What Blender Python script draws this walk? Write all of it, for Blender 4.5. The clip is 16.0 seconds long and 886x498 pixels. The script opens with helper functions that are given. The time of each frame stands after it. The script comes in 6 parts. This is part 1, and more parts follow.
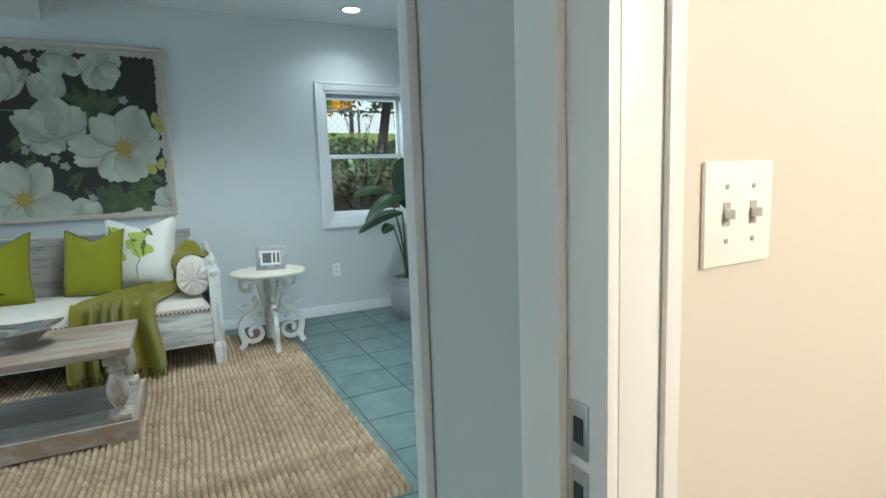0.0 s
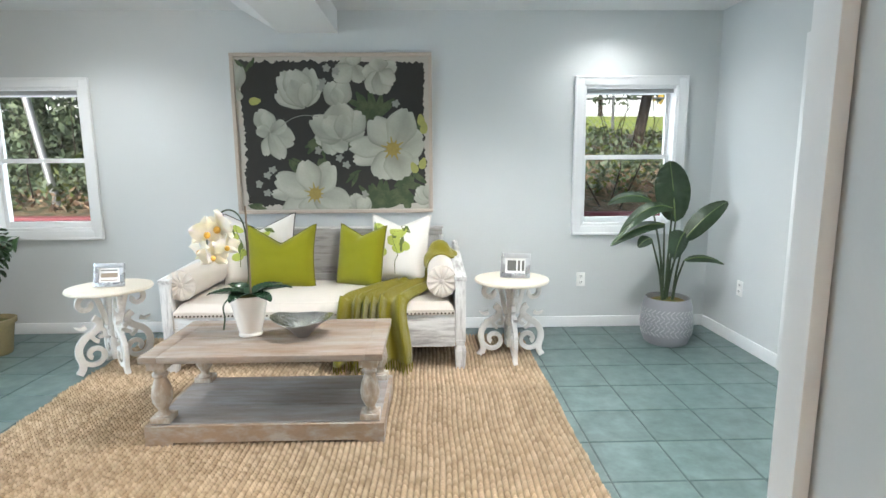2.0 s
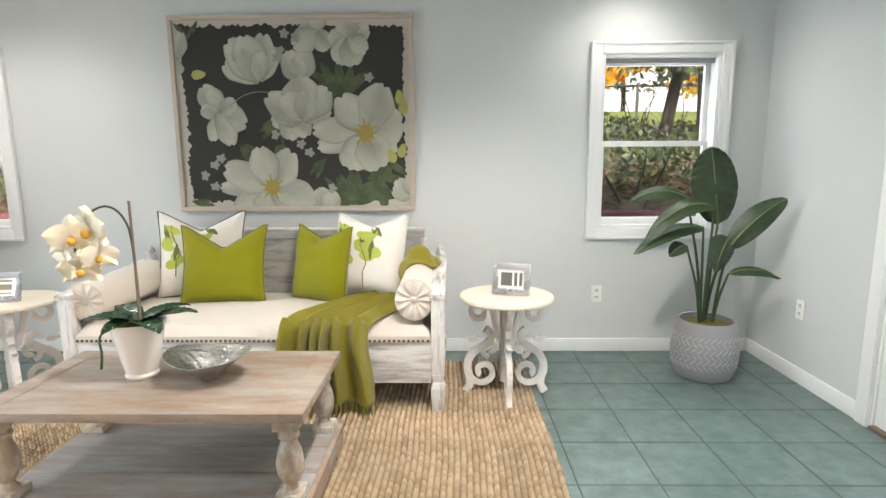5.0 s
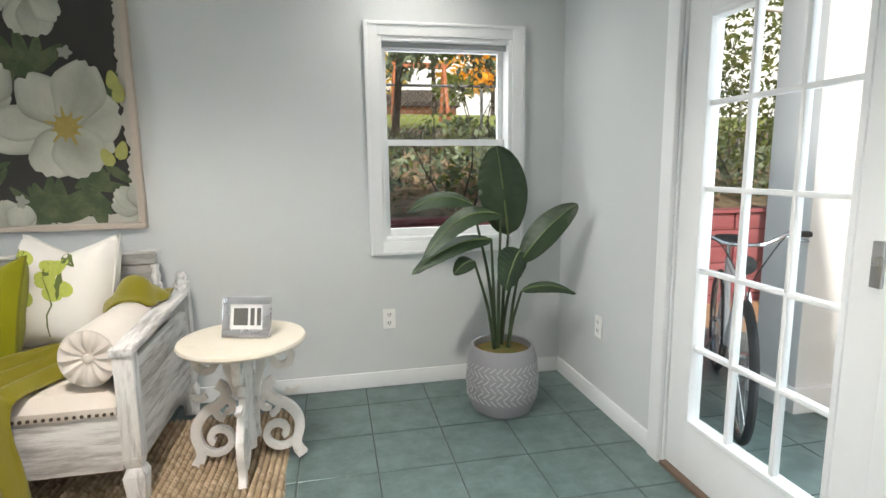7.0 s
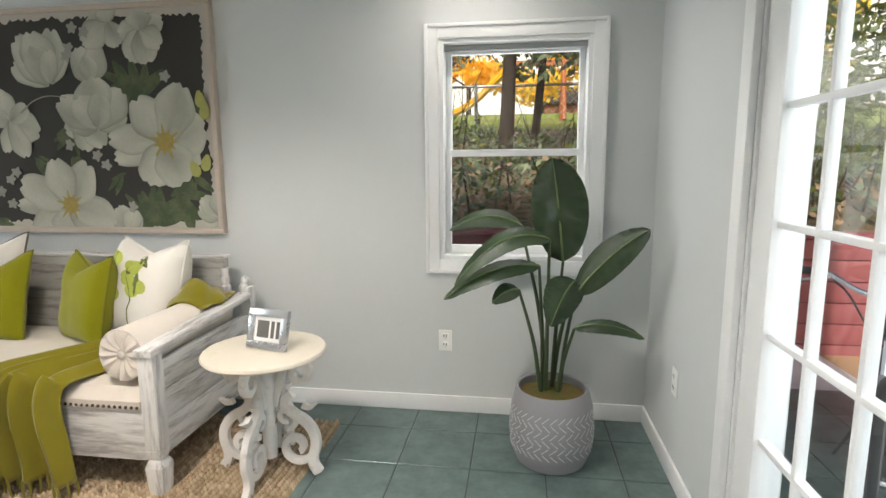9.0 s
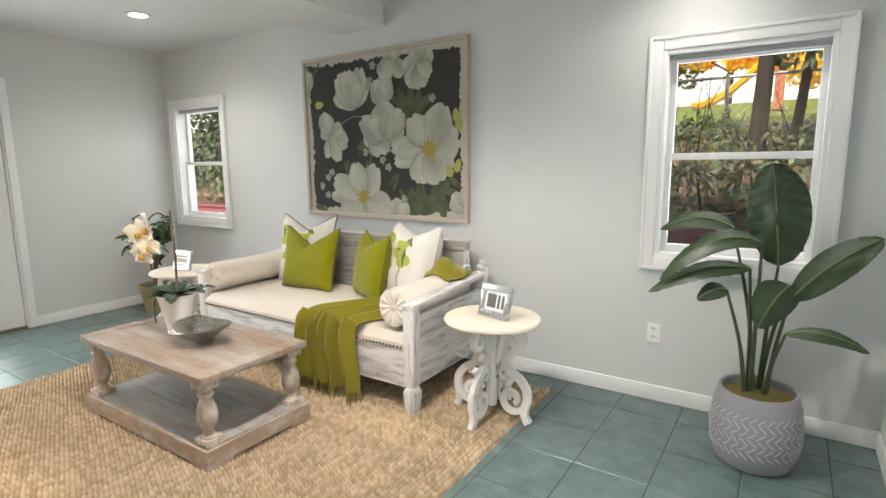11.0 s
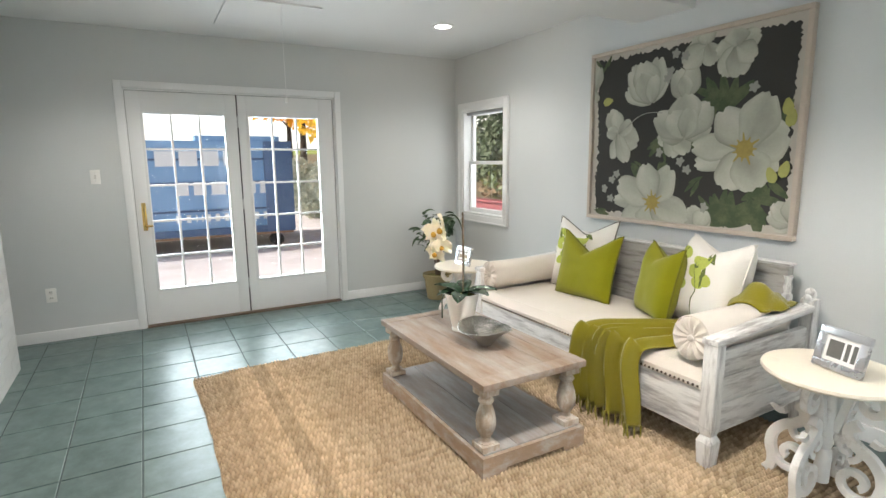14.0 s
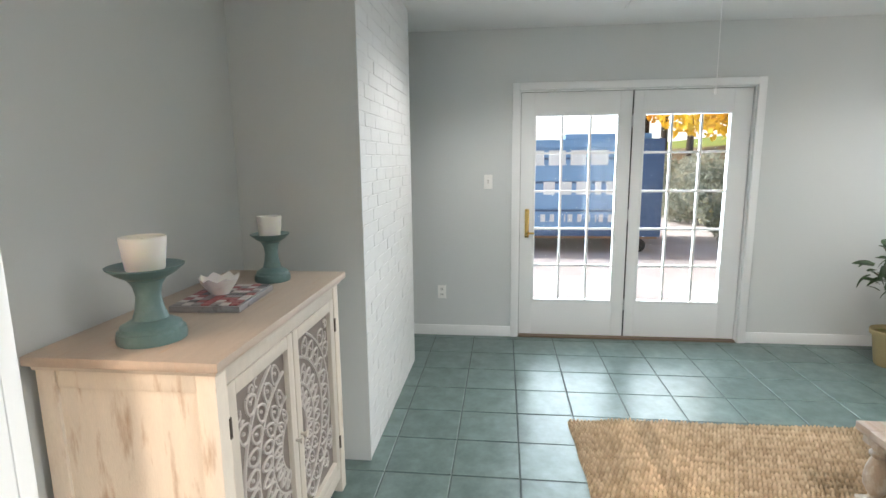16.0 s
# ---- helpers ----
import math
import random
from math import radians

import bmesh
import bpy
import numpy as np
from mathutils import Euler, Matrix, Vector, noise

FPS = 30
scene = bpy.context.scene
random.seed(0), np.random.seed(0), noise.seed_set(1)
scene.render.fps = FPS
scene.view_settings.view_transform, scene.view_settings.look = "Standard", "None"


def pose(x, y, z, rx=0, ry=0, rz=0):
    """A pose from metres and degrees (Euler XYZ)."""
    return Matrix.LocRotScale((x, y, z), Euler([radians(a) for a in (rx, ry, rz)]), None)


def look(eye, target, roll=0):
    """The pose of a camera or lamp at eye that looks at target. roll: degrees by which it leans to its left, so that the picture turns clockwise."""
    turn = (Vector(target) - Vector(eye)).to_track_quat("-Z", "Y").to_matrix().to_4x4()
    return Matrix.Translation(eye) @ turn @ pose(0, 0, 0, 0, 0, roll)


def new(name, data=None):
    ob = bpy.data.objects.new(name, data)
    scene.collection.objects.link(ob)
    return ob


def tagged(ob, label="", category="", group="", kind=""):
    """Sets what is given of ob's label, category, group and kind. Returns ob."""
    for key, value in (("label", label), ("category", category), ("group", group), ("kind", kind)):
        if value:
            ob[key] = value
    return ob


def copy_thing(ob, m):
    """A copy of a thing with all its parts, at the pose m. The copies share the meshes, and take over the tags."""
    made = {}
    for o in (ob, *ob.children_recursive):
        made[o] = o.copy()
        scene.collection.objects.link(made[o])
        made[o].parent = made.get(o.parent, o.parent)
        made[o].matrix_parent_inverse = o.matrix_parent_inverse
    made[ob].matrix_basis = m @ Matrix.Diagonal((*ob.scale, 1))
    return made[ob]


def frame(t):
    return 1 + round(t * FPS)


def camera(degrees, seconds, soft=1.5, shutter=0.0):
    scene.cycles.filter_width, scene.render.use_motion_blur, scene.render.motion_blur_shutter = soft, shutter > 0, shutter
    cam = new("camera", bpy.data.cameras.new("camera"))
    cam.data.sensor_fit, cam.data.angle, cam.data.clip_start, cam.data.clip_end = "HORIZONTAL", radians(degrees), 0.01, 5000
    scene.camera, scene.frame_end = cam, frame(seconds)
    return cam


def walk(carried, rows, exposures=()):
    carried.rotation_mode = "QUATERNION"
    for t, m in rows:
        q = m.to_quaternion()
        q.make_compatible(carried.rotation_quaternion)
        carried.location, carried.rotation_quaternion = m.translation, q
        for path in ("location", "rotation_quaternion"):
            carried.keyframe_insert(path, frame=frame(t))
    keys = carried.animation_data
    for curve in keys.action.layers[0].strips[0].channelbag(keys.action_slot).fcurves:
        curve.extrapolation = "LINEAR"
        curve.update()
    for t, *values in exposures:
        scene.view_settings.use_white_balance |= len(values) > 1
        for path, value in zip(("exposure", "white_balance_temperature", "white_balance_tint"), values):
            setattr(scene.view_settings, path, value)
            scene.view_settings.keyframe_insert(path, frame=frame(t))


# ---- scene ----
cam = camera(80.0, 16.0)
PATH = [
    (0, (0.568, 0.766, 1.169), (1.455, 2.539, 0.909), -2.1),
    (0.5, (0.598, 0.849, 1.238), (1.202, 2.738, 0.966), -1.5),
    (1, (0.601, 0.921, 1.267), (0.961, 2.869, 0.992), -1.0),
    (1.5, (0.564, 1.021, 1.298), (0.744, 2.992, 1.01), -0.5),
    (2, (0.556, 1.099, 1.335), (0.602, 3.075, 1.029), -0.4),
    (2.5, (0.589, 1.249, 1.356), (0.528, 3.223, 1.041), -0.4),
    (3, (0.582, 1.364, 1.352), (0.463, 3.336, 1.04), -0.3),
    (5.5, (0.91, 2.028, 1.266), (0.968, 4.001, 0.95), -0.3),
    (6, (1.053, 2.191, 1.285), (1.249, 4.153, 0.955), -0.6),
    (6.5, (1.321, 2.308, 1.253), (1.616, 4.261, 0.935), -0.8),
    (7, (1.517, 2.42, 1.266), (1.913, 4.356, 0.96), -0.7),
    (7.5, (1.744, 2.539, 1.266), (2.107, 4.482, 0.966), -0.8),
    (8, (1.906, 2.649, 1.291), (2.136, 4.614, 0.998), -0.6),
    (8.5, (2.065, 2.708, 1.312), (2.058, 4.686, 1.016), -0.6),
    (9, (2.182, 2.644, 1.331), (1.902, 4.601, 1.027), -0.4),
    (9.5, (2.309, 2.46, 1.362), (1.741, 4.351, 1.043), -0.7),
    (12, (2.414, 2.218, 1.384), (1.132, 3.721, 1.07), -0.2),
    (12.5, (2.419, 2.186, 1.394), (1.04, 3.599, 1.075), -0.3),
    (13, (2.38, 2.189, 1.406), (0.892, 3.486, 1.083), -0.4),
    (13.5, (2.267, 2.251, 1.415), (0.662, 3.398, 1.085), -0.6),
    (14, (2.125, 2.291, 1.433), (0.404, 3.255, 1.103), -0.6),
    (14.5, (1.973, 2.288, 1.457), (0.149, 3.032, 1.117), -0.6),
    (15, (1.767, 2.232, 1.486), (-0.143, 2.717, 1.147), -0.7),
    (15.5, (1.572, 2.138, 1.478), (-0.392, 2.314, 1.148), -0.8),
    (16, (1.338, 2.07, 1.526), (-0.619, 1.845, 1.187), -0.6),
]
EXPOSURES = [(0.0, -0.47, 5350, -5), (0.5, -0.34, 5350, -5), (1.0, 0.03, 5700, 3), (2.0, 0.28, 6050, 9), (3.0, 0.32, 6350, 11), (5.5, 0.18, 6650, 12), (7.5, -0.12, 6600, 11), (8.5, -0.16, 6700, 12), (9.5, -0.04, 6900, 13), (12.5, 0.10, 6700, 13), (14.5, 0.08, 6600, 11), (16.0, 0.23, 6450, 11)]
walk(cam, [(t, look(eye, target, roll)) for t, eye, target, roll in PATH], EXPOSURES)

# ---- light ----
world = bpy.data.worlds.new("world")
scene.world = world
world.use_nodes = True
wt = world.node_tree
sky = wt.nodes.new("ShaderNodeTexSky")
sky.sky_type, sky.sun_disc = "NISHITA", False
sky.sun_elevation, sky.sun_rotation = radians(36), radians(191.3)
sky.dust_density, sky.ozone_density = 6.0, 0.5
wt.links.new(sky.outputs[0], wt.nodes["Background"].inputs[0])
wt.nodes["Background"].inputs[1].default_value = 0.15


def sun_lamp():
    d = bpy.data.lights.new("sun", "SUN")
    d.energy, d.angle, d.color = 5.0, radians(1.5), (1.0, 0.93, 0.84)
    new("sun", d).matrix_world = look((-4, -20, 15), (0, 0, 0))


def area(name, eye, target, w, h, watts, colour=(1, 1, 1), spread=180, shape="RECTANGLE"):
    d = bpy.data.lights.new(name, "AREA")
    d.shape, d.size, d.size_y, d.energy, d.color = shape, w, h, watts, colour
    d.spread = radians(spread)
    o = new(name, d)
    o.matrix_world = look(eye, target)
    return o


sun_lamp()
# daylight coming in through the glazed openings
area("window_light", (2.155, 5.56, 1.45), (2.155, 0, 1.2), 0.75, 1.05, 6, (0.93, 0.97, 1.0))
area("window_light", (-2.56, 5.56, 1.45), (-2.56, 0, 1.2), 0.75, 1.05, 6, (0.93, 0.97, 1.0))
area("window_light", (-3.55, 3.1, 1.25), (1.8, 4.6, 0.6), 1.9, 1.9, 75, (0.80, 0.92, 1.0), 130)
area("window_light", (3.55, 3.75, 1.25), (0, 4.5, 0.8), 1.3, 2.0, 32, (0.80, 0.92, 1.0))
# recessed ceiling cans; the last two are unseen and added as fill
CANS = [(-1.87, 4.55, 56, 142, 0.8), (1.94, 4.97, 30, 142, 0.8), (-1.87, 2.2, 62, 138, 0.6), (1.94, 2.3, 70, 130, 0.7), (0.9, 3.4, 250, 140, 0.6)]


def can_lamp(x, y, watts, cone, blend):
    d = bpy.data.lights.new("can_light", "SPOT")
    d.energy, d.spot_size, d.spot_blend, d.shadow_soft_size, d.color = watts, radians(cone), blend, 0.05, (1.0, 0.965, 0.915)
    new("can_light", d).matrix_world = look((x, y, 2.51), (x, y, 0))


for can in CANS:
    can_lamp(*can)


def hall_lamp():
    d = bpy.data.lights.new("hall_light", "POINT")
    d.energy, d.shadow_soft_size, d.color = 150, 0.1, (1.0, 0.76, 0.56)
    new("hall_light", d).location = (1.6, -0.3, 1.7)


hall_lamp()


# ---- materials ----
def mat(name, colour=(0.5, 0.5, 0.5), rough=0.6, metal=0.0, var=0.12, scale=6.0, fine=60.0, bump=0.15, dist=0.004, second=None, mix_scale=3.0, mix_lo=0.45, mix_hi=0.6, stretch=(1, 1, 1), random_tone=0.0, spec=0.5, sheen=0.0, trans=0.0, coords="Object"):
    """A surface with tone at two scales, an optional second colour in patches, and a fine relief."""
    m = bpy.data.materials.new(name)
    m.use_nodes = True
    t, n, l = m.node_tree, m.node_tree.nodes, m.node_tree.links
    b = n["Principled BSDF"]
    b.inputs["Roughness"].default_value, b.inputs["Metallic"].default_value = rough, metal
    b.inputs["Specular IOR Level"].default_value = spec
    b.inputs["Sheen Weight"].default_value = sheen
    if trans:
        b.inputs["Subsurface Weight"].default_value = trans
        b.inputs["Subsurface Radius"].default_value = (0.01, 0.012, 0.004)
    tc, mp = n.new("ShaderNodeTexCoord"), n.new("ShaderNodeMapping")
    mp.inputs["Scale"].default_value = stretch
    if coords == "World":
        gp = n.new("ShaderNodeNewGeometry")
        l.new(gp.outputs["Position"], mp.inputs[0])
    else:
        l.new(tc.outputs[coords], mp.inputs[0])

    def noise_node(s, detail=4.0, rough_n=0.55):
        q = n.new("ShaderNodeTexNoise")
        q.inputs["Scale"].default_value, q.inputs["Detail"].default_value, q.inputs["Roughness"].default_value = s, detail, rough_n
        l.new(mp.outputs[0], q.inputs["Vector"])
        return q.outputs["Fac"]

    def math_node(op, a, c):
        q = n.new("ShaderNodeMath")
        q.operation = op
        for k, v in enumerate((a, c)):
            if isinstance(v, (int, float)):
                q.inputs[k].default_value = v
            else:
                l.new(v, q.inputs[k])
        return q.outputs[0]

    big, small = noise_node(scale), noise_node(fine, 6.0)
    col = n.new("ShaderNodeRGB")
    col.outputs[0].default_value = (*colour, 1)
    out = col.outputs[0]
    if second:
        ramp = n.new("ShaderNodeMapRange")
        ramp.inputs[1].default_value, ramp.inputs[2].default_value = mix_lo, mix_hi
        l.new(noise_node(mix_scale, 8.0, 0.65), ramp.inputs[0])
        mx = n.new("ShaderNodeMix")
        mx.data_type = "RGBA"
        l.new(ramp.outputs[0], mx.inputs[0])
        l.new(out, mx.inputs[6])
        mx.inputs[7].default_value = (*second, 1)
        out = mx.outputs[2]
    tone = math_node("ADD", math_node("MULTIPLY", big, var), math_node("MULTIPLY", small, var * 0.8))
    value = math_node("ADD", tone, 1.0 - var * 0.9)
    if random_tone:
        oi = n.new("ShaderNodeObjectInfo")
        value = math_node("MULTIPLY", value, math_node("ADD", math_node("MULTIPLY", oi.outputs["Random"], random_tone), 1.0 - random_tone / 2))
    hsv = n.new("ShaderNodeHueSaturation")
    l.new(out, hsv.inputs["Color"])
    l.new(value, hsv.inputs["Value"])
    l.new(hsv.outputs[0], b.inputs["Base Color"])
    l.new(math_node("ADD", math_node("MULTIPLY", big, 0.18), rough - 0.09), b.inputs["Roughness"])
    if bump:
        bp = n.new("ShaderNodeBump")
        bp.inputs["Strength"].default_value, bp.inputs["Distance"].default_value = bump, dist
        l.new(small, bp.inputs["Height"])
        l.new(bp.outputs[0], b.inputs["Normal"])
    return m


def glow(name, colour, strength):
    m = bpy.data.materials.new(name)
    m.use_nodes = True
    b = m.node_tree.nodes["Principled BSDF"]
    b.inputs["Emission Color"].default_value, b.inputs["Emission Strength"].default_value = (*colour, 1), strength
    return m


def glass_mat():
    m = bpy.data.materials.new("window_glass")
    m.use_nodes = True
    n, l = m.node_tree.nodes, m.node_tree.links
    tr, gl, mx = n.new("ShaderNodeBsdfTransparent"), n.new("ShaderNodeBsdfGlossy"), n.new("ShaderNodeMixShader")
    lw, pw, sc = n.new("ShaderNodeLayerWeight"), n.new("ShaderNodeMath"), n.new("ShaderNodeMath")
    gl.inputs["Roughness"].default_value = 0.02
    tr.inputs[0].default_value = (0.96, 0.98, 0.98, 1)
    pw.operation, pw.inputs[1].default_value = "POWER", 5.0
    sc.operation, sc.inputs[1].default_value, sc.inputs[2].default_value = "MULTIPLY_ADD", 0.6, 0.03
    l.new(lw.outputs["Facing"], pw.inputs[0]), l.new(pw.outputs[0], sc.inputs[0]), l.new(sc.outputs[0], mx.inputs[0])
    l.new(tr.outputs[0], mx.inputs[1]), l.new(gl.outputs[0], mx.inputs[2])
    l.new(mx.outputs[0], n["Material Output"].inputs[0])
    return m


WALL = mat("wall_paint", (0.60, 0.622, 0.62), 0.6, var=0.05, scale=1.5, fine=180, bump=0.12, dist=0.002)
HALL = mat("hall_paint", (0.66, 0.62, 0.57), 0.6, var=0.05, scale=1.5, fine=180, bump=0.12, dist=0.002)
CEIL = mat("ceiling_paint", (0.74, 0.75, 0.75), 0.75, var=0.04, scale=1.2, fine=150, bump=0.12, dist=0.002)
TRIM = mat("white_trim_paint", (0.80, 0.81, 0.81), 0.35, var=0.04, scale=4, fine=90, bump=0.06, dist=0.002)
BRICK = mat("painted_brick", (0.72, 0.73, 0.73), 0.55, var=0.08, scale=5, fine=70, bump=0.4, dist=0.005, random_tone=0.03, coords="World")
MORTAR = mat("painted_mortar", (0.70, 0.71, 0.71), 0.7, var=0.08, scale=5, fine=80, bump=0.5, dist=0.005)
TILE = mat("slate_green_tile", (0.082, 0.124, 0.119), 0.33, var=0.4, scale=7, fine=24, bump=0.0, dist=0.003, second=(0.15, 0.21, 0.20), mix_scale=8, mix_lo=0.36, mix_hi=0.7, random_tone=0.16, coords="World")
GROUT = mat("dark_grout", (0.075, 0.095, 0.093), 0.85, var=0.3, scale=10, fine=120, bump=0.4)
GLASS = glass_mat()
BRASS = mat("brass", (0.75, 0.52, 0.18), 0.22, 1.0, var=0.1, bump=0.03)
STEEL = mat("brushed_steel", (0.55, 0.55, 0.56), 0.3, 1.0, var=0.1, fine=120, bump=0.05)
DARK = mat("dark_slot", (0.03, 0.03, 0.03), 0.5)
PLATE = mat("white_plastic", (0.86, 0.855, 0.83), 0.3, var=0.03, bump=0.02)
LAMP_GLOW = glow("can_glow", (1.0, 0.97, 0.92), 9.0)


# ---- mesh helpers ----
def part(name, bm, material, parent=None, label="", smooth=True, bevel=0.0, segs=2):
    """Links a bmesh as one mesh object, under a thing or a part if one is given."""
    if bevel:
        sharp = [e for e in bm.edges if len(e.link_faces) == 2 and e.calc_face_angle(0) > 0.6]
        bmesh.ops.bevel(bm, geom=sharp, offset=bevel, segments=segs, profile=0.6, affect="EDGES", clamp_overlap=True)
    me = bpy.data.meshes.new(name)
    bm.normal_update()
    if smooth:
        for f in bm.faces:
            f.smooth = True
        for e in bm.edges:
            if len(e.link_faces) == 2 and e.calc_face_angle(0) > 0.65:
                e.smooth = False
    bm.to_mesh(me)
    bm.free()
    me.materials.append(material)
    o = new(name, me)
    if parent:
        o.parent = parent
    if label:
        o["label"] = label
    return o


def thing(name, x, y, z, label, category, group="", rz=0, kind=""):
    o = new(name)
    o.matrix_world = pose(x, y, z, 0, 0, rz)
    o.empty_display_size = 0.1
    return tagged(o, label, category, group, kind)


def box(bm, x0, x1, y0, y1, z0, z1, m=None):
    made = bmesh.ops.create_cube(bm, size=1)["verts"]
    for v in made:
        v.co = Vector((x0 + (v.co.x + 0.5) * (x1 - x0), y0 + (v.co.y + 0.5) * (y1 - y0), z0 + (v.co.z + 0.5) * (z1 - z0)))
        if m:
            v.co = m @ v.co
    return made


def boxes(*rows):
    bm = bmesh.new()
    for r in rows:
        box(bm, *r)
    return bm


def lathe(profile, n=28, x=0, y=0, z=0, bm=None, closed_top=True, bottom=True):
    """Turns rows of (radius, height) round the z axis."""
    bm = bm or bmesh.new()
    rings = []
    for r, h in profile:
        rings.append([bm.verts.new((x + r * math.cos(2 * math.pi * k / n), y + r * math.sin(2 * math.pi * k / n), z + h)) for k in range(n)])
    for a, b in zip(rings, rings[1:]):
        for k in range(n):
            bm.faces.new((a[k], a[(k + 1) % n], b[(k + 1) % n], b[k]))
    if bottom:
        bm.faces.new(rings[0][::-1])
    if closed_top:
        bm.faces.new(rings[-1])
    return bm


def tube(points, radii, n=8, bm=None, flat=1.0):
    """A round or flattened rod along points."""
    bm = bm or bmesh.new()
    pts = [Vector(p) for p in points]
    if isinstance(radii, (int, float)):
        radii = [radii] * len(pts)
    rings, side = [], None
    for k, p in enumerate(pts):
        d = (pts[min(k + 1, len(pts) - 1)] - pts[max(k - 1, 0)]).normalized()
        if side is None:
            side = d.orthogonal().normalized()
        side = (side - d * side.dot(d)).normalized()
        up = d.cross(side)
        rings.append([bm.verts.new(p + radii[k] * (side * math.cos(2 * math.pi * q / n) + up * math.sin(2 * math.pi * q / n) * flat)) for q in range(n)])
    for a, b in zip(rings, rings[1:]):
        for q in range(n):
            bm.faces.new((a[q], a[(q + 1) % n], b[(q + 1) % n], b[q]))
    bm.faces.new(rings[0][::-1]), bm.faces.new(rings[-1])
    return bm


def curve_points(points, n=8):
    """A smooth line through points."""
    p = [Vector(q) for q in points]
    p = [2 * p[0] - p[1]] + p + [2 * p[-1] - p[-2]]
    out = []
    for k in range(1, len(p) - 2):
        for s in range(n):
            t = s / n
            a, b, c, d = p[k - 1], p[k], p[k + 1], p[k + 2]
            out.append(0.5 * (2 * b + (c - a) * t + (2 * a - 5 * b + 4 * c - d) * t * t + (3 * b - a - 3 * c + d) * t ** 3))
    return out + [p[-2]]


# ---- structure ----
X0, X1, Y1, H = -3.08, 2.85, 5.38, 2.525
WIN = ((1.777, 2.53), (-2.905, -2.135))
WZ = (0.853, 1.963)


def structure(name, bm, material, label, bevel=0.0):
    return tagged(part(name, bm, material, smooth=bool(bevel), bevel=bevel), label, name.split("_")[0], kind="structure")


def build_shell():
    (a0, a1), (b0, b1) = WIN
    z0, z1 = WZ
    y, q = Y1, Y1 + 0.16
    structure("wall_north", boxes((X0 - 0.16, b0, y, q, 0, H), (b1, a0, y, q, 0, H), (a1, X1 + 0.16, y, q, 0, H),
              (b0, b1, y, q, 0, z0), (b0, b1, y, q, z1, H), (a0, a1, y, q, 0, z0), (a0, a1, y, q, z1, H)), WALL, "pale blue-grey painted wall with two windows")
    x, q = X0, X0 - 0.16
    structure("wall_west", boxes((q, x, 0.7, 2.195, 0, H), (q, x, 3.99, Y1, 0, H), (q, x, 2.195, 3.99, 2.05, H)), WALL, "pale grey painted wall round the patio doors")
    x, q = X1, X1 + 0.16
    structure("wall_east", boxes((x, q, 1.618, 3.425, 0, H), (x, q, 4.30, Y1, 0, H), (x, q, 3.425, 4.30, 2.05, H)), WALL, "pale grey painted wall with a glazed door")
    structure("wall_south", boxes((-3.24, 0.455, 0.68, 0.80, 0, H), (0.455, 0.937, 0.68, 1.28, 2.06, H)), WALL, "pale grey painted wall behind the cabinet")
    structure("wall_return", boxes((0.952, 1.18, 1.28, 1.618, 0, H), (1.18, 3.01, 1.48, 1.618, 0, H)), WALL, "short grey wall return beside the doorway")
    structure("wall_hall_front", boxes((0.938, 3.0, 1.15, 1.28, 0, H)), HALL, "warm beige hall wall with a light switch")
    structure("wall_hall", boxes((2.9, 3.0, -2.0, 1.15, 0, H), (-1.5, -1.4, -2.0, 0.6, 0, H), (-1.5, 3.0, -2.1, -2.0, 0, H), (-1.5, 0.44, 0.6, 0.678, 0, H)), HALL, "warm beige painted hall wall")
    structure("ceiling", boxes((-3.3, 3.1, -2.2, 5.6, H, H + 0.12)), CEIL, "flat white painted ceiling")
    bm = bmesh.new()
    prof = [(-0.88, H + 0.01), (-0.58, 2.358), (-0.142, 2.358), (-0.142, H + 0.01)]
    f = bm.faces.new([bm.verts.new((px, 0.9, pz)) for px, pz in prof])
    ext = bmesh.ops.extrude_face_region(bm, geom=[f])["geom"]
    for v in ext:
        if isinstance(v, bmesh.types.BMVert):
            v.co.y = 5.379
    bmesh.ops.recalc_face_normals(bm, faces=bm.faces)
    structure("ceiling_beam", bm, CEIL, "boxed white ceiling beam with one sloping side")


def baseboards():
    rows = [((X0, X1, Y1 - 0.014, Y1, 0, 0.092), "n"), ((X0, X0 + 0.014, 0.802, 2.138, 0, 0.092), "w"), ((X0, X0 + 0.014, 4.05, Y1 - 0.014, 0, 0.092), "w"),
            ((X1 - 0.014, X1, 4.375, Y1 - 0.014, 0, 0.092), "e"), ((X1 - 0.014, X1, 1.632, 3.355, 0, 0.092), "e"), ((1.2, X1 - 0.014, 1.618, 1.632, 0, 0.092), "s")]
    for r, _ in rows:
        bm = boxes(r)
        structure("baseboard", bm, TRIM, "white painted baseboard", bevel=0.006)


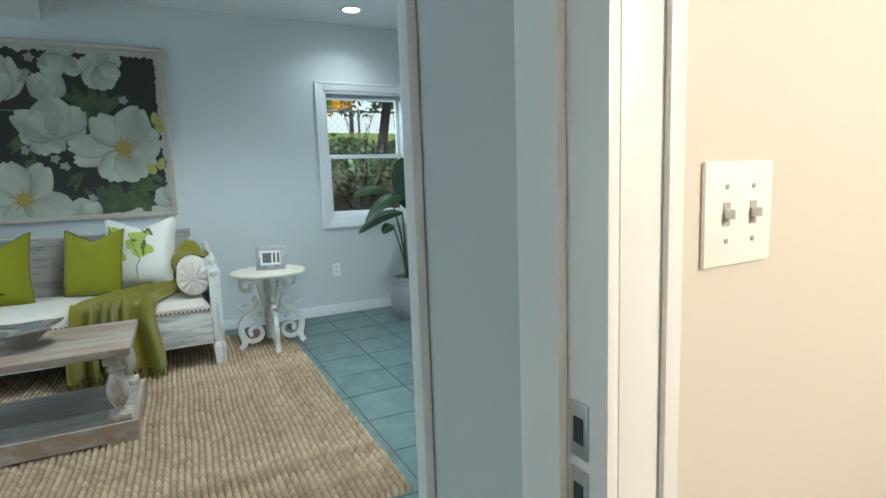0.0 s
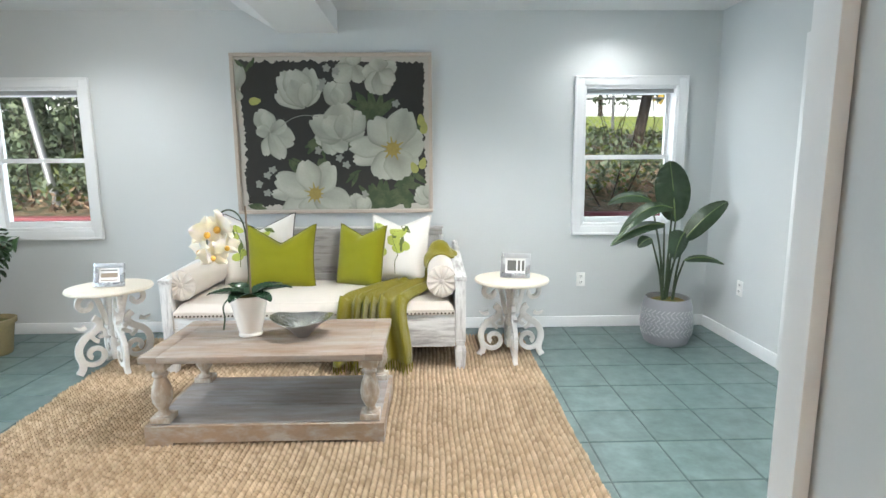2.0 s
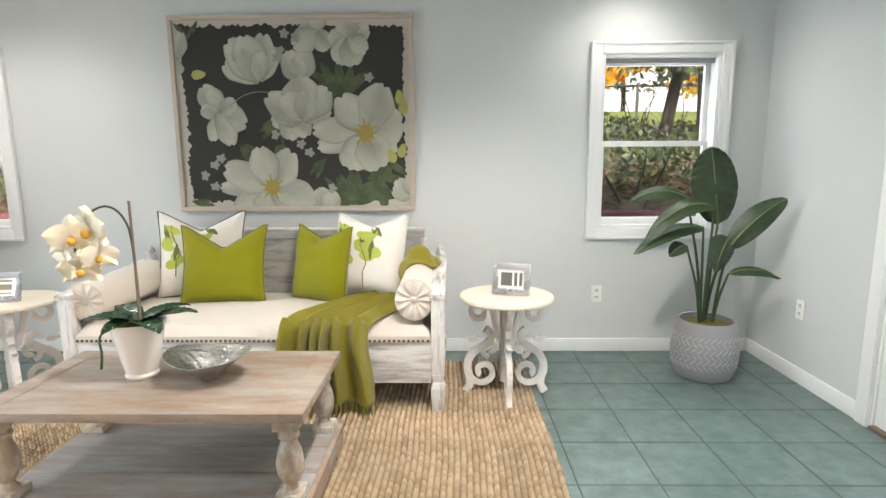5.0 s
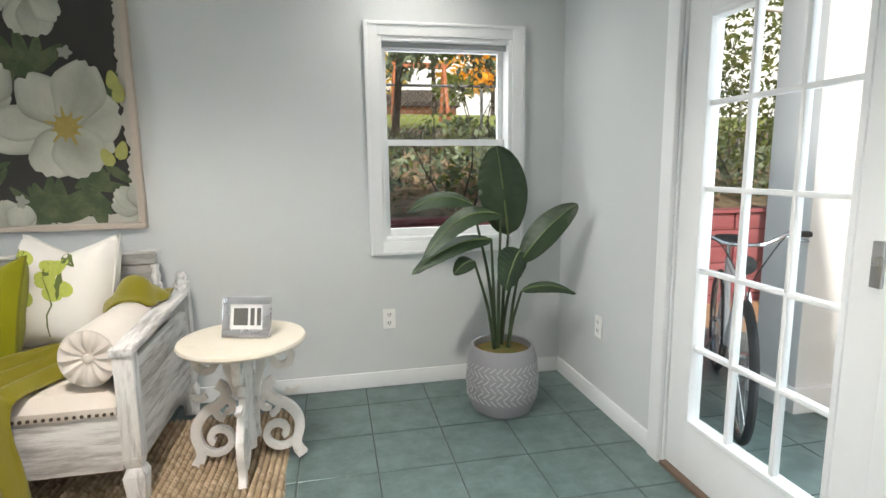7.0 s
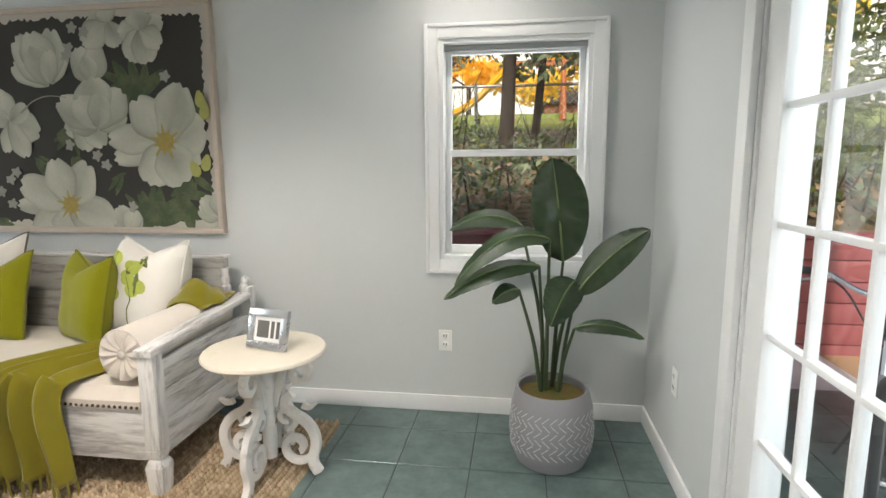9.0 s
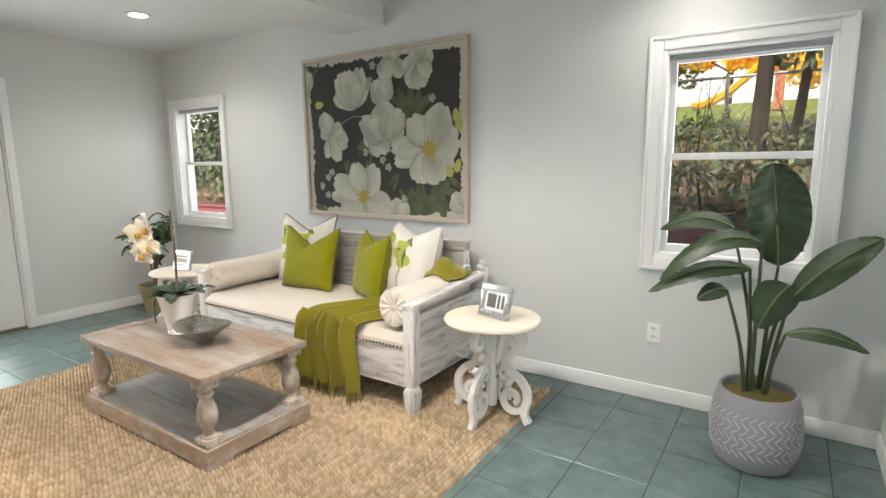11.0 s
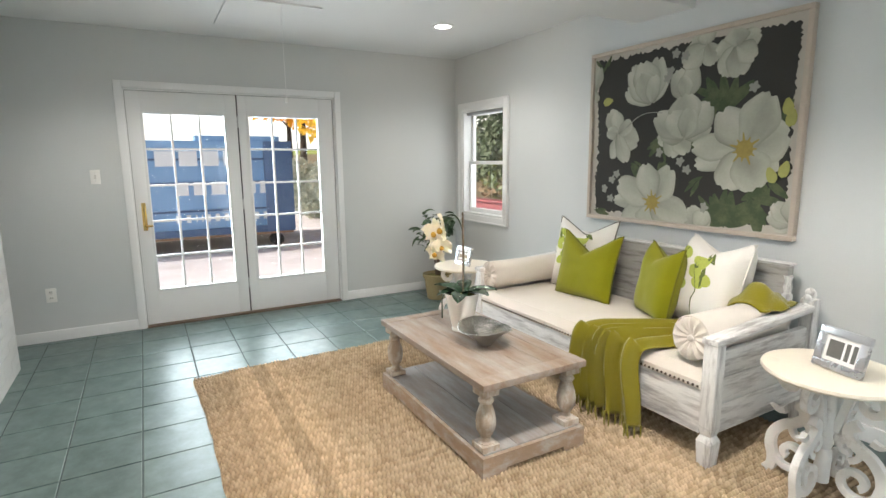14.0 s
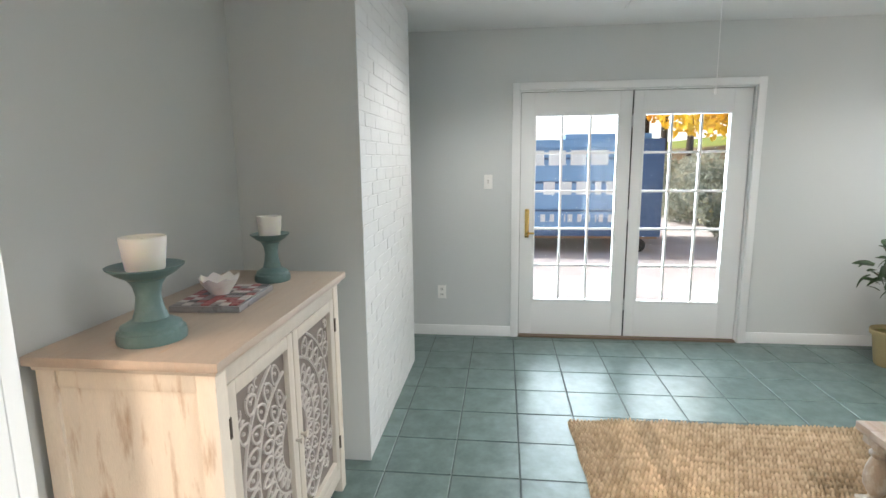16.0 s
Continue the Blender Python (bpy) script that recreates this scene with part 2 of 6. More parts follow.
def window(x0, x1, label):
    """A double-hung white window: casing, stool, jambs, two sashes with panes."""
    z0, z1 = WZ
    w = thing("window_1", (x0 + x1) / 2, Y1, 0, label, "window", "double-hung windows", kind="structure")
    h, d = (x1 - x0) / 2, 0.072
    for r in ((-h - d, -h, -0.022, -0.001, z0 - d, z1 + d), (h, h + d, -0.022, -0.001, z0 - d, z1 + d), (-h, h, -0.022, -0.001, z1, z1 + d), (-h, h, -0.022, -0.001, z0 - d, z0)):
        part("casing", boxes(r), TRIM, w, bevel=0.004)
    for r in ((-h - d, -h - d + 0.018, -0.03, -0.022, z0 - d, z1 + d), (h + d - 0.018, h + d, -0.03, -0.022, z0 - d, z1 + d), (-h - d + 0.018, h + d - 0.018, -0.03, -0.022, z1 + d - 0.018, z1 + d), (-h - d + 0.018, h + d - 0.018, -0.03, -0.022, z0 - d, z0 - d + 0.018)):
        part("casing_bead", boxes(r), TRIM, w, bevel=0.003)
    j = 0.022
    for r in ((-h, -h + j, -0.012, 0.15, z0, z1), (h - j, h, -0.012, 0.15, z0, z1), (-h + j, h - j, -0.012, 0.15, z1 - j, z1), (-h + j, h - j, -0.012, 0.15, z0, z0 + j)):
        part("jamb", boxes(r), TRIM, w, bevel=0.002)
    mid = (z0 + z1) / 2 + 0.015
    h2 = h - j
    for name, a, b, y in (("upper_sash", mid - 0.03, z1 - j, 0.095), ("lower_sash", z0 + j, mid, 0.06)):
        s = 0.03
        f = part(name, boxes((-h2, -h2 + s, y, y + 0.03, a, b), (h2 - s, h2, y, y + 0.03, a, b), (-h2 + s, h2 - s, y, y + 0.03, a, a + (0.032 if "upper" in name else 0.045)), (-h2 + s, h2 - s, y, y + 0.03, b - 0.034, b)), TRIM, w, bevel=0.003)
        g = part("pane", boxes((-h2 + s, h2 - s, y + 0.012, y + 0.016, a + 0.03, b - 0.03)), GLASS, f, smooth=False)
        g.visible_shadow = False
    part("shade_roll", boxes((-h2, h2, 0.03, 0.055, z1 - j - 0.03, z1 - j)), GREYTRIM, w, "grey head stop", bevel=0.004)
    return w


GREYTRIM = mat("grey_seal", (0.36, 0.37, 0.37), 0.5, var=0.05, bump=0.05)


def glazed_leaf(w, y0, y1, zt, g0, g1, gz0, gz1, cols, rows, name="leaf"):
    """A white door leaf in the plane x = 0 with a grid of panes; y along its width."""
    t = 0.022
    leaf = part(name, boxes((-t, t, y0, g0, 0.02, zt), (-t, t, g1, y1, 0.02, zt), (-t, t, g0, g1, 0.02, gz0), (-t, t, g0, g1, gz1, zt)), TRIM, w, bevel=0.003)
    for k in range(1, cols):
        y = g0 + (g1 - g0) * k / cols
        part("muntin", boxes((-0.014, 0.014, y - 0.009, y + 0.009, gz0, gz1)), TRIM, leaf, bevel=0.004)
    for k in range(1, rows):
        z = gz0 + (gz1 - gz0) * k / rows
        part("muntin", boxes((-0.0145, 0.0145, g0, g1, z - 0.009, z + 0.009)), TRIM, leaf, bevel=0.004)
    for r in ((g0 - 0.004, g0 + 0.016, gz0, gz1), (g1 - 0.016, g1 + 0.004, gz0, gz1)):
        part("glazing_bead", boxes((-0.028, 0.028, r[0], r[1], r[2], r[3])), TRIM, leaf, bevel=0.004)
    for r in ((gz0 - 0.004, gz0 + 0.016), (gz1 - 0.016, gz1 + 0.004)):
        part("glazing_bead", boxes((-0.028, 0.028, g0 + 0.016, g1 - 0.016, r[0], r[1])), TRIM, leaf, bevel=0.004)
    for i in range(cols):
        for k in range(rows):
            ya, yb = g0 + (g1 - g0) * i / cols, g0 + (g1 - g0) * (i + 1) / cols
            za, zb = gz0 + (gz1 - gz0) * k / rows, gz0 + (gz1 - gz0) * (k + 1) / rows
            g = part("pane", boxes((-0.003, 0.003, ya, yb, za, zb)), GLASS, leaf, smooth=False)
            g.visible_shadow = False
    return leaf


def patio_doors():
    w = thing("door_1", X0, 0, 0, "white double patio door with small panes and brass handle", "door", kind="structure")
    for r in ((0.001, 0.024, 2.138, 2.195, 0, 2.11), (0.001, 0.024, 3.99, 4.05, 0, 2.11), (0.001, 0.024, 2.195, 3.99, 2.052, 2.11)):
        part("casing", boxes(r), TRIM, w, bevel=0.005)
    for r in ((-0.15, 0.0, 2.195, 2.207, 0, 2.05), (-0.15, 0.0, 3.978, 3.99, 0, 2.05), (-0.15, 0.0, 2.207, 3.978, 2.04, 2.05)):
        part("jamb", boxes(r), TRIM, w)
    part("threshold", boxes((-0.16, 0.02, 2.207, 3.978, 0, 0.018)), WOODDARK, w, "brown wooden threshold", bevel=0.004)
    # added fillers block light at the leaf gaps and colour them as shade
    for r in ((-0.06, -0.03, 3.0782, 3.0898, 0.02, 2.035), (-0.06, -0.03, 2.2072, 2.2098, 0.02, 2.035), (-0.06, -0.03, 3.9752, 3.9778, 0.02, 2.035), (-0.06, -0.03, 2.21, 3.975, 2.0372, 2.0398)):
        part("weather_strip", boxes(r), DARK, w, "dark filler added in the door gap", smooth=False)
    for a in ((2.21, 3.078, 2.315, 2.985), (3.09, 3.975, 3.165, 3.84)):
        leaf = glazed_leaf(w, a[0], a[1], 2.037, a[2], a[3], 0.315, 1.865, 3, 5)
        leaf.location.x = -0.045
        if a[0] < 3:
            part("handle_plate", boxes((0.022, 0.028, 2.25, 2.285, 0.86, 1.1)), BRASS, leaf, "brass back plate", bevel=0.004)
            part("handle", tube(curve_points([(0.03, 2.262, 1.08), (0.07, 2.262, 1.07), (0.075, 2.262, 0.98), (0.07, 2.262, 0.9), (0.03, 2.262, 0.885)]), 0.011), BRASS, leaf, "brass pull handle")
            part("lever", tube([(0.035, 2.268, 0.905), (0.06, 2.29, 0.9), (0.055, 2.325, 0.9)], [0.01, 0.01, 0.008]), BRASS, leaf, "brass lever")
        else:
            for hz in (0.3, 1.05, 1.8):
                part("hinge", boxes((0.022, 0.034, 3.079, 3.089, hz - 0.05, hz + 0.05)), STEEL, leaf, "steel hinge", bevel=0.003)


WOODDARK = mat("dark_threshold_wood", (0.16, 0.11, 0.075), 0.5, var=0.3, scale=8, stretch=(8, 1, 8), bump=0.2)


def garden_door():
    w = thing("door_2", X1, 0.065, 0, "white glazed door to the patio with small panes", "door", kind="structure")
    for r in ((-0.024, -0.001, 4.235, 4.31, 0, 2.12), (-0.024, -0.001, 3.29, 3.36, 0, 2.12), (-0.024, -0.001, 3.36, 4.235, 2.05, 2.12)):
        part("casing", boxes(r), TRIM, w, bevel=0.005)
    for r in ((0.0, 0.15, 4.223, 4.235, 0, 2.05), (0.0, 0.15, 3.36, 3.372, 0, 2.05), (0.0, 0.15, 3.372, 4.223, 2.04, 2.05)):
        part("jamb", boxes(r), TRIM, w)
    part("threshold", boxes((-0.02, 0.16, 3.372, 4.223, 0, 0.018)), WOODDARK, w, "brown wooden threshold", bevel=0.004)
    # same added dark fillers, shade colour for the gaps round this leaf
    for r in ((0.02, 0.045, 3.3722, 3.3758, 0.02, 2.035), (0.02, 0.045, 4.2202, 4.2228, 0.02, 2.035), (0.02, 0.045, 3.376, 4.22, 2.0372, 2.0398)):
        part("weather_strip", boxes(r), DARK, w, "dark filler added in the door gap", smooth=False)
    leaf = glazed_leaf(w, 3.376, 4.22, 2.037, 3.49, 4.105, 0.245, 1.795, 3, 5)
    leaf.location.x = 0.03
    for hz in (0.95,):
        part("latch", boxes((-0.034, -0.022, 3.4, 3.43, hz, hz + 0.12)), STEEL, leaf, "dark latch plate", bevel=0.003)


def doorway():
    w = thing("door_3", 0.0, 0, 0, "white cased doorway from the hall with strike plates", "doorway", kind="structure")
    part("casing", boxes((0.938, 1.015, 1.132, 1.149, 0, 2.13)), TRIM, w, bevel=0.006)
    part("casing", boxes((0.993, 1.015, 1.124, 1.132, 0, 2.13)), TRIM, w, bevel=0.003)
    part("jamb", boxes((0.923, 0.937, 1.132, 1.262, 0, 2.045)), TRIM, w, bevel=0.002)
    part("jamb", boxes((0.46, 0.923, 0.66, 1.295, 2.045, 2.058)), TRIM, w, bevel=0.002)
    part("door_stop", boxes((0.911, 0.923, 1.19, 1.262, 0, 2.036)), TRIM, w, bevel=0.003)
    for z in (0.905, 0.832):
        p = part("strike_plate", boxes((0.9205, 0.923, 1.158, 1.184, z - 0.03, z + 0.03)), STEEL, w, "steel strike plate", bevel=0.001)
        part("latch_hole", boxes((0.9195, 0.9205, 1.164, 1.178, z - 0.014, z + 0.014)), DARK, p, "dark latch hole", smooth=False)
    part("corner_trim", boxes((0.932, 0.951, 1.598, 1.638, 0, H - 0.002), (0.951, 1.02, 1.619, 1.638, 0, H - 0.002)), TRIM, w, "white corner trim", bevel=0.004)
# ---- more materials ----
WW = mat("whitewashed_wood", (0.70, 0.69, 0.67), 0.65, var=0.25, scale=5, fine=30, bump=0.5, dist=0.004, second=(0.36, 0.34, 0.33), mix_scale=2.6, mix_lo=0.47, mix_hi=0.66, stretch=(1.6, 14, 14))
WWY = mat("whitewashed_wood_depth", (0.70, 0.69, 0.67), 0.65, var=0.25, scale=5, fine=30, bump=0.5, dist=0.004, second=(0.36, 0.34, 0.33), mix_scale=2.6, mix_lo=0.47, mix_hi=0.66, stretch=(14, 1.6, 14))
WWZ = mat("whitewashed_wood_upright", (0.72, 0.71, 0.69), 0.65, var=0.25, scale=5, fine=30, bump=0.5, dist=0.004, second=(0.38, 0.36, 0.35), mix_scale=2.6, mix_lo=0.49, mix_hi=0.68, stretch=(14, 14, 1.8))
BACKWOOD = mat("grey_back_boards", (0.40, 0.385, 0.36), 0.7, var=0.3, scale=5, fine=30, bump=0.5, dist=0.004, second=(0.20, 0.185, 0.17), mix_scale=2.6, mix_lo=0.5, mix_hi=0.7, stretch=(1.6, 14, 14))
TABLE = mat("weathered_grey_oak", (0.25, 0.165, 0.11), 0.55, var=0.45, scale=4, fine=26, bump=0.35, dist=0.003, second=(0.34, 0.30, 0.265), mix_scale=1.7, mix_lo=0.36, mix_hi=0.62, stretch=(1.4, 7, 7))
TABLEZ = mat("weathered_turned_oak", (0.36, 0.29, 0.225), 0.6, var=0.35, scale=5, fine=40, bump=0.3, dist=0.003, second=(0.50, 0.47, 0.42), mix_scale=6.0, mix_lo=0.42, mix_hi=0.62, stretch=(4, 4, 2))
SHELF = mat("weathered_shelf_oak", (0.25, 0.215, 0.19), 0.6, var=0.35, scale=4, fine=26, bump=0.35, dist=0.003, second=(0.31, 0.31, 0.31), mix_scale=1.8, mix_lo=0.38, mix_hi=0.62, stretch=(1.5, 9, 9))
BASEOAK = mat("worn_orange_oak", (0.33, 0.24, 0.17), 0.6, var=0.35, scale=4, fine=26, bump=0.35, dist=0.003, second=(0.40, 0.36, 0.32), mix_scale=3, mix_lo=0.45, mix_hi=0.62, stretch=(3, 3, 6))
LINEN = mat("oatmeal_linen", (0.66, 0.60, 0.53), 0.9, var=0.1, scale=10, fine=320, bump=0.35, dist=0.002, sheen=0.2, spec=0.2)
BUTTON = mat("linen_button", (0.58, 0.53, 0.47), 0.9, var=0.1, fine=320, bump=0.3, spec=0.2)
NAIL = mat("bronze_nail", (0.11, 0.085, 0.065), 0.35, 0.9, bump=0.0)
GREEN = mat("chartreuse_velvet", (0.215, 0.212, 0.004), 0.75, var=0.22, scale=8, fine=200, bump=0.2, dist=0.002, sheen=0.15, spec=0.2)
GREENPIPE = mat("chartreuse_piping", (0.15, 0.145, 0.007), 0.8, var=0.1, bump=0.1)
THROW = mat("olive_knit_throw", (0.205, 0.175, 0.012), 0.9, var=0.25, scale=14, fine=260, bump=0.6, dist=0.004, sheen=0.3, spec=0.15, stretch=(1, 1, 1))
COTTON = mat("white_cotton", (0.74, 0.71, 0.66), 0.9, var=0.06, scale=10, fine=260, bump=0.25, dist=0.002, spec=0.2)
PRINT_G = mat("printed_fruit_green", (0.42, 0.47, 0.10), 0.9, var=0.3, scale=40, bump=0.0, spec=0.2)
PRINT_L = mat("printed_leaf_green", (0.13, 0.16, 0.05), 0.9, var=0.3, scale=40, bump=0.0, spec=0.2)
PIPING = mat("dark_piping", (0.10, 0.095, 0.08), 0.8, bump=0.1)
CREAMTOP = mat("cream_table_top", (0.72, 0.66, 0.55), 0.5, var=0.1, scale=6, fine=60, bump=0.15, second=(0.58, 0.50, 0.38), mix_scale=5, mix_lo=0.62, mix_hi=0.8)
SCROLL = mat("distressed_white_scroll", (0.74, 0.72, 0.69), 0.6, var=0.2, scale=8, fine=45, bump=0.35, dist=0.003, second=(0.50, 0.46, 0.41), mix_scale=9, mix_lo=0.58, mix_hi=0.7)
SILVER = mat("silver_frame", (0.62, 0.63, 0.65), 0.28, 0.85, var=0.12, fine=90, bump=0.08)
MATBOARD = mat("white_mat_board", (0.82, 0.81, 0.79), 0.8, var=0.03, bump=0.05)
PHOTO_D = mat("dark_photo", (0.12, 0.115, 0.105), 0.4, var=0.3, scale=20, bump=0.0)
PHOTO_B = mat("brown_photo", (0.34, 0.27, 0.20), 0.4, var=0.3, scale=20, bump=0.0)
CARD = mat("tan_card", (0.42, 0.30, 0.18), 0.8, var=0.1)
LEAF = mat("banana_leaf", (0.018, 0.038, 0.0145), 0.38, var=0.35, scale=9, fine=60, bump=0.3, dist=0.004, stretch=(1, 1, 1), second=(0.030, 0.062, 0.021), mix_scale=6, mix_lo=0.45, mix_hi=0.7)
RIB = mat("leaf_rib", (0.11, 0.16, 0.05), 0.4, var=0.2, bump=0.05)
STEM = mat("dark_green_stem", (0.035, 0.055, 0.022), 0.4, var=0.3, bump=0.1)
POT_G = mat("pale_grey_ceramic", (0.26, 0.26, 0.275), 0.6, var=0.12, scale=8, fine=70, bump=0.25, dist=0.003)
POT_L = mat("white_etched_line", (0.52, 0.52, 0.53), 0.6, var=0.1, bump=0.2)
MOSS = mat("brown_green_moss", (0.17, 0.115, 0.03), 0.95, var=0.5, scale=25, fine=140, bump=1.0, dist=0.012, second=(0.10, 0.12, 0.02), mix_scale=14, mix_lo=0.45, mix_hi=0.6)
POT_W = mat("white_glazed_pot", (0.77, 0.74, 0.69), 0.22, var=0.05, scale=5, bump=0.05)
POT_T = mat("khaki_basket_pot", (0.30, 0.25, 0.13), 0.7, var=0.3, scale=10, fine=80, bump=0.5, dist=0.004)
ORCHID_LEAF = mat("orchid_leaf", (0.022, 0.05, 0.025), 0.25, var=0.3, scale=10, bump=0.1)
ORCHID = mat("cream_orchid_petal", (0.85, 0.80, 0.65), 0.55, var=0.15, scale=30, bump=0.1, trans=0.2)
ORCHID_C = mat("orchid_heart", (0.62, 0.36, 0.05), 0.5, var=0.2, bump=0.1)
TWIG = mat("brown_twig", (0.16, 0.115, 0.075), 0.7, var=0.3, scale=20, bump=0.4)
HAMMER = mat("hammered_silver", (0.62, 0.60, 0.57), 0.22, 1.0, var=0.2, scale=30, fine=45, bump=0.9, dist=0.008)
HAMMER_OUT = mat("grey_cast_metal", (0.46, 0.44, 0.42), 0.4, 0.9, var=0.2, scale=12, fine=80, bump=0.3)
LIMED = mat("limed_mango_wood", (0.75, 0.68, 0.59), 0.6, var=0.2, scale=4, fine=40, bump=0.3, dist=0.003, second=(0.46, 0.31, 0.20), mix_scale=3.0, mix_lo=0.54, mix_hi=0.74, stretch=(8, 8, 1.4))
LIMEDX = mat("limed_mango_top", (0.46, 0.38, 0.31), 0.5, var=0.25, scale=4, fine=40, bump=0.3, dist=0.003, second=(0.45, 0.29, 0.17), mix_scale=3.0, mix_lo=0.58, mix_hi=0.78, stretch=(1.5, 9, 9))
LIMEDG = mat("limed_frame", (0.60, 0.54, 0.47), 0.6, var=0.2, scale=4, fine=40, bump=0.3, dist=0.003, stretch=(8, 8, 1.5))
CARVED = mat("grey_carved_wood", (0.50, 0.46, 0.43), 0.7, var=0.25, scale=20, fine=90, bump=0.4, dist=0.003)
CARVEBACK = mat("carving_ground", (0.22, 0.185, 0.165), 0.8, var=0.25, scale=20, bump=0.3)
TEAL = mat("teal_glazed_wood", (0.115, 0.195, 0.195), 0.35, var=0.2, scale=10, fine=70, bump=0.15, second=(0.17, 0.26, 0.255), mix_scale=8, mix_lo=0.5, mix_hi=0.7)
CANDLE = mat("white_wax", (0.80, 0.78, 0.73), 0.45, var=0.03, bump=0.05, trans=0.3)
MOSAIC = [mat("mosaic_piece", c, 0.3, var=0.2, scale=30, bump=0.1) for c in ((0.30, 0.05, 0.06), (0.60, 0.57, 0.55), (0.07, 0.07, 0.08), (0.25, 0.24, 0.25))]
FROST = mat("frosted_crystal", (0.74, 0.73, 0.71), 0.3, var=0.08, scale=30, fine=60, bump=0.4, dist=0.004, trans=0.2)
FRAMEW = mat("pale_oak_frame", (0.47, 0.40, 0.33), 0.6, var=0.2, scale=6, bump=0.2, stretch=(4, 4, 4))
CANVAS = mat("torn_cream_canvas", (0.45, 0.415, 0.36), 0.85, var=0.12, scale=8, fine=120, bump=0.3)
GROUNDP = mat("charcoal_paint", (0.030, 0.028, 0.024), 0.8, var=0.2, scale=5, fine=90, bump=0.2)
PETAL_S = mat("painted_petal_shade", (0.26, 0.265, 0.23), 0.8, var=0.25, scale=9, bump=0.15)
PLEAF = mat("painted_leaf", (0.05, 0.072, 0.032), 0.8, var=0.5, scale=12, bump=0.15, second=(0.085, 0.105, 0.05), mix_scale=9, mix_lo=0.45, mix_hi=0.6)
PYEL = mat("painted_stamen", (0.30, 0.23, 0.06), 0.8, var=0.3, scale=30, bump=0.1)
PBUD = mat("painted_bud", (0.33, 0.33, 0.10), 0.8, var=0.3, scale=20, bump=0.1)


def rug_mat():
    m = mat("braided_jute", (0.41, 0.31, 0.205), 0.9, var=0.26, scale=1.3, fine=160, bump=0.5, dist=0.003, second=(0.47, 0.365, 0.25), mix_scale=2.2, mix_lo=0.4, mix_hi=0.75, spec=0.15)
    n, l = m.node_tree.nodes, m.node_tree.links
    # per-knot straw tone with the gaps' shade multiplied into the colour
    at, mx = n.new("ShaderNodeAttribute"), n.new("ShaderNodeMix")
    at.attribute_name, mx.data_type, mx.blend_type = "fibre_and_shade", "RGBA", "MULTIPLY"
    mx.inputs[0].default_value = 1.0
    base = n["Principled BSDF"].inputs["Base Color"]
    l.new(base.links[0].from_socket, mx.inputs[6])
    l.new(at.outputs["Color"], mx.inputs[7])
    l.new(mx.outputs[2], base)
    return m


JUTE = rug_mat()


# ---- small builders ----
def ribbon(points, half, thick, m):
    """A flat board bent along points in the (r, z) plane, of given half width and thickness, laid by m."""
    bm = bmesh.new()
    pts = [Vector((p[0], 0, p[1])) for p in points]
    rings = []
    for k, p in enumerate(pts):
        d = (pts[min(k + 1, len(pts) - 1)] - pts[max(k - 1, 0)]).normalized()
        side = Vector((-d.z, 0, d.x))
        h = half[k] if isinstance(half, list) else half
        rings.append([bm.verts.new(m @ (p + side * a * h + Vector((0, b * thick / 2, 0)))) for a, b in ((-1, -1), (1, -1), (1, 1), (-1, 1))])
    for a, b in zip(rings, rings[1:]):
        for q in range(4):
            bm.faces.new((a[q], a[(q + 1) % 4], b[(q + 1) % 4], b[q]))
    bm.faces.new(rings[0][::-1]), bm.faces.new(rings[-1])
    bmesh.ops.recalc_face_normals(bm, faces=bm.faces)
    return bm


def spiral(cx, cz, r0, r1, a0, a1, n=22):
    return [(cx + (r0 + (r1 - r0) * k / n) * math.cos(a0 + (a1 - a0) * k / n), cz + (r0 + (r1 - r0) * k / n) * math.sin(a0 + (a1 - a0) * k / n)) for k in range(n + 1)]


def flat2(points, n=6):
    return [(p.x, p.y) for p in curve_points([(a, b, 0) for a, b in points], n)]


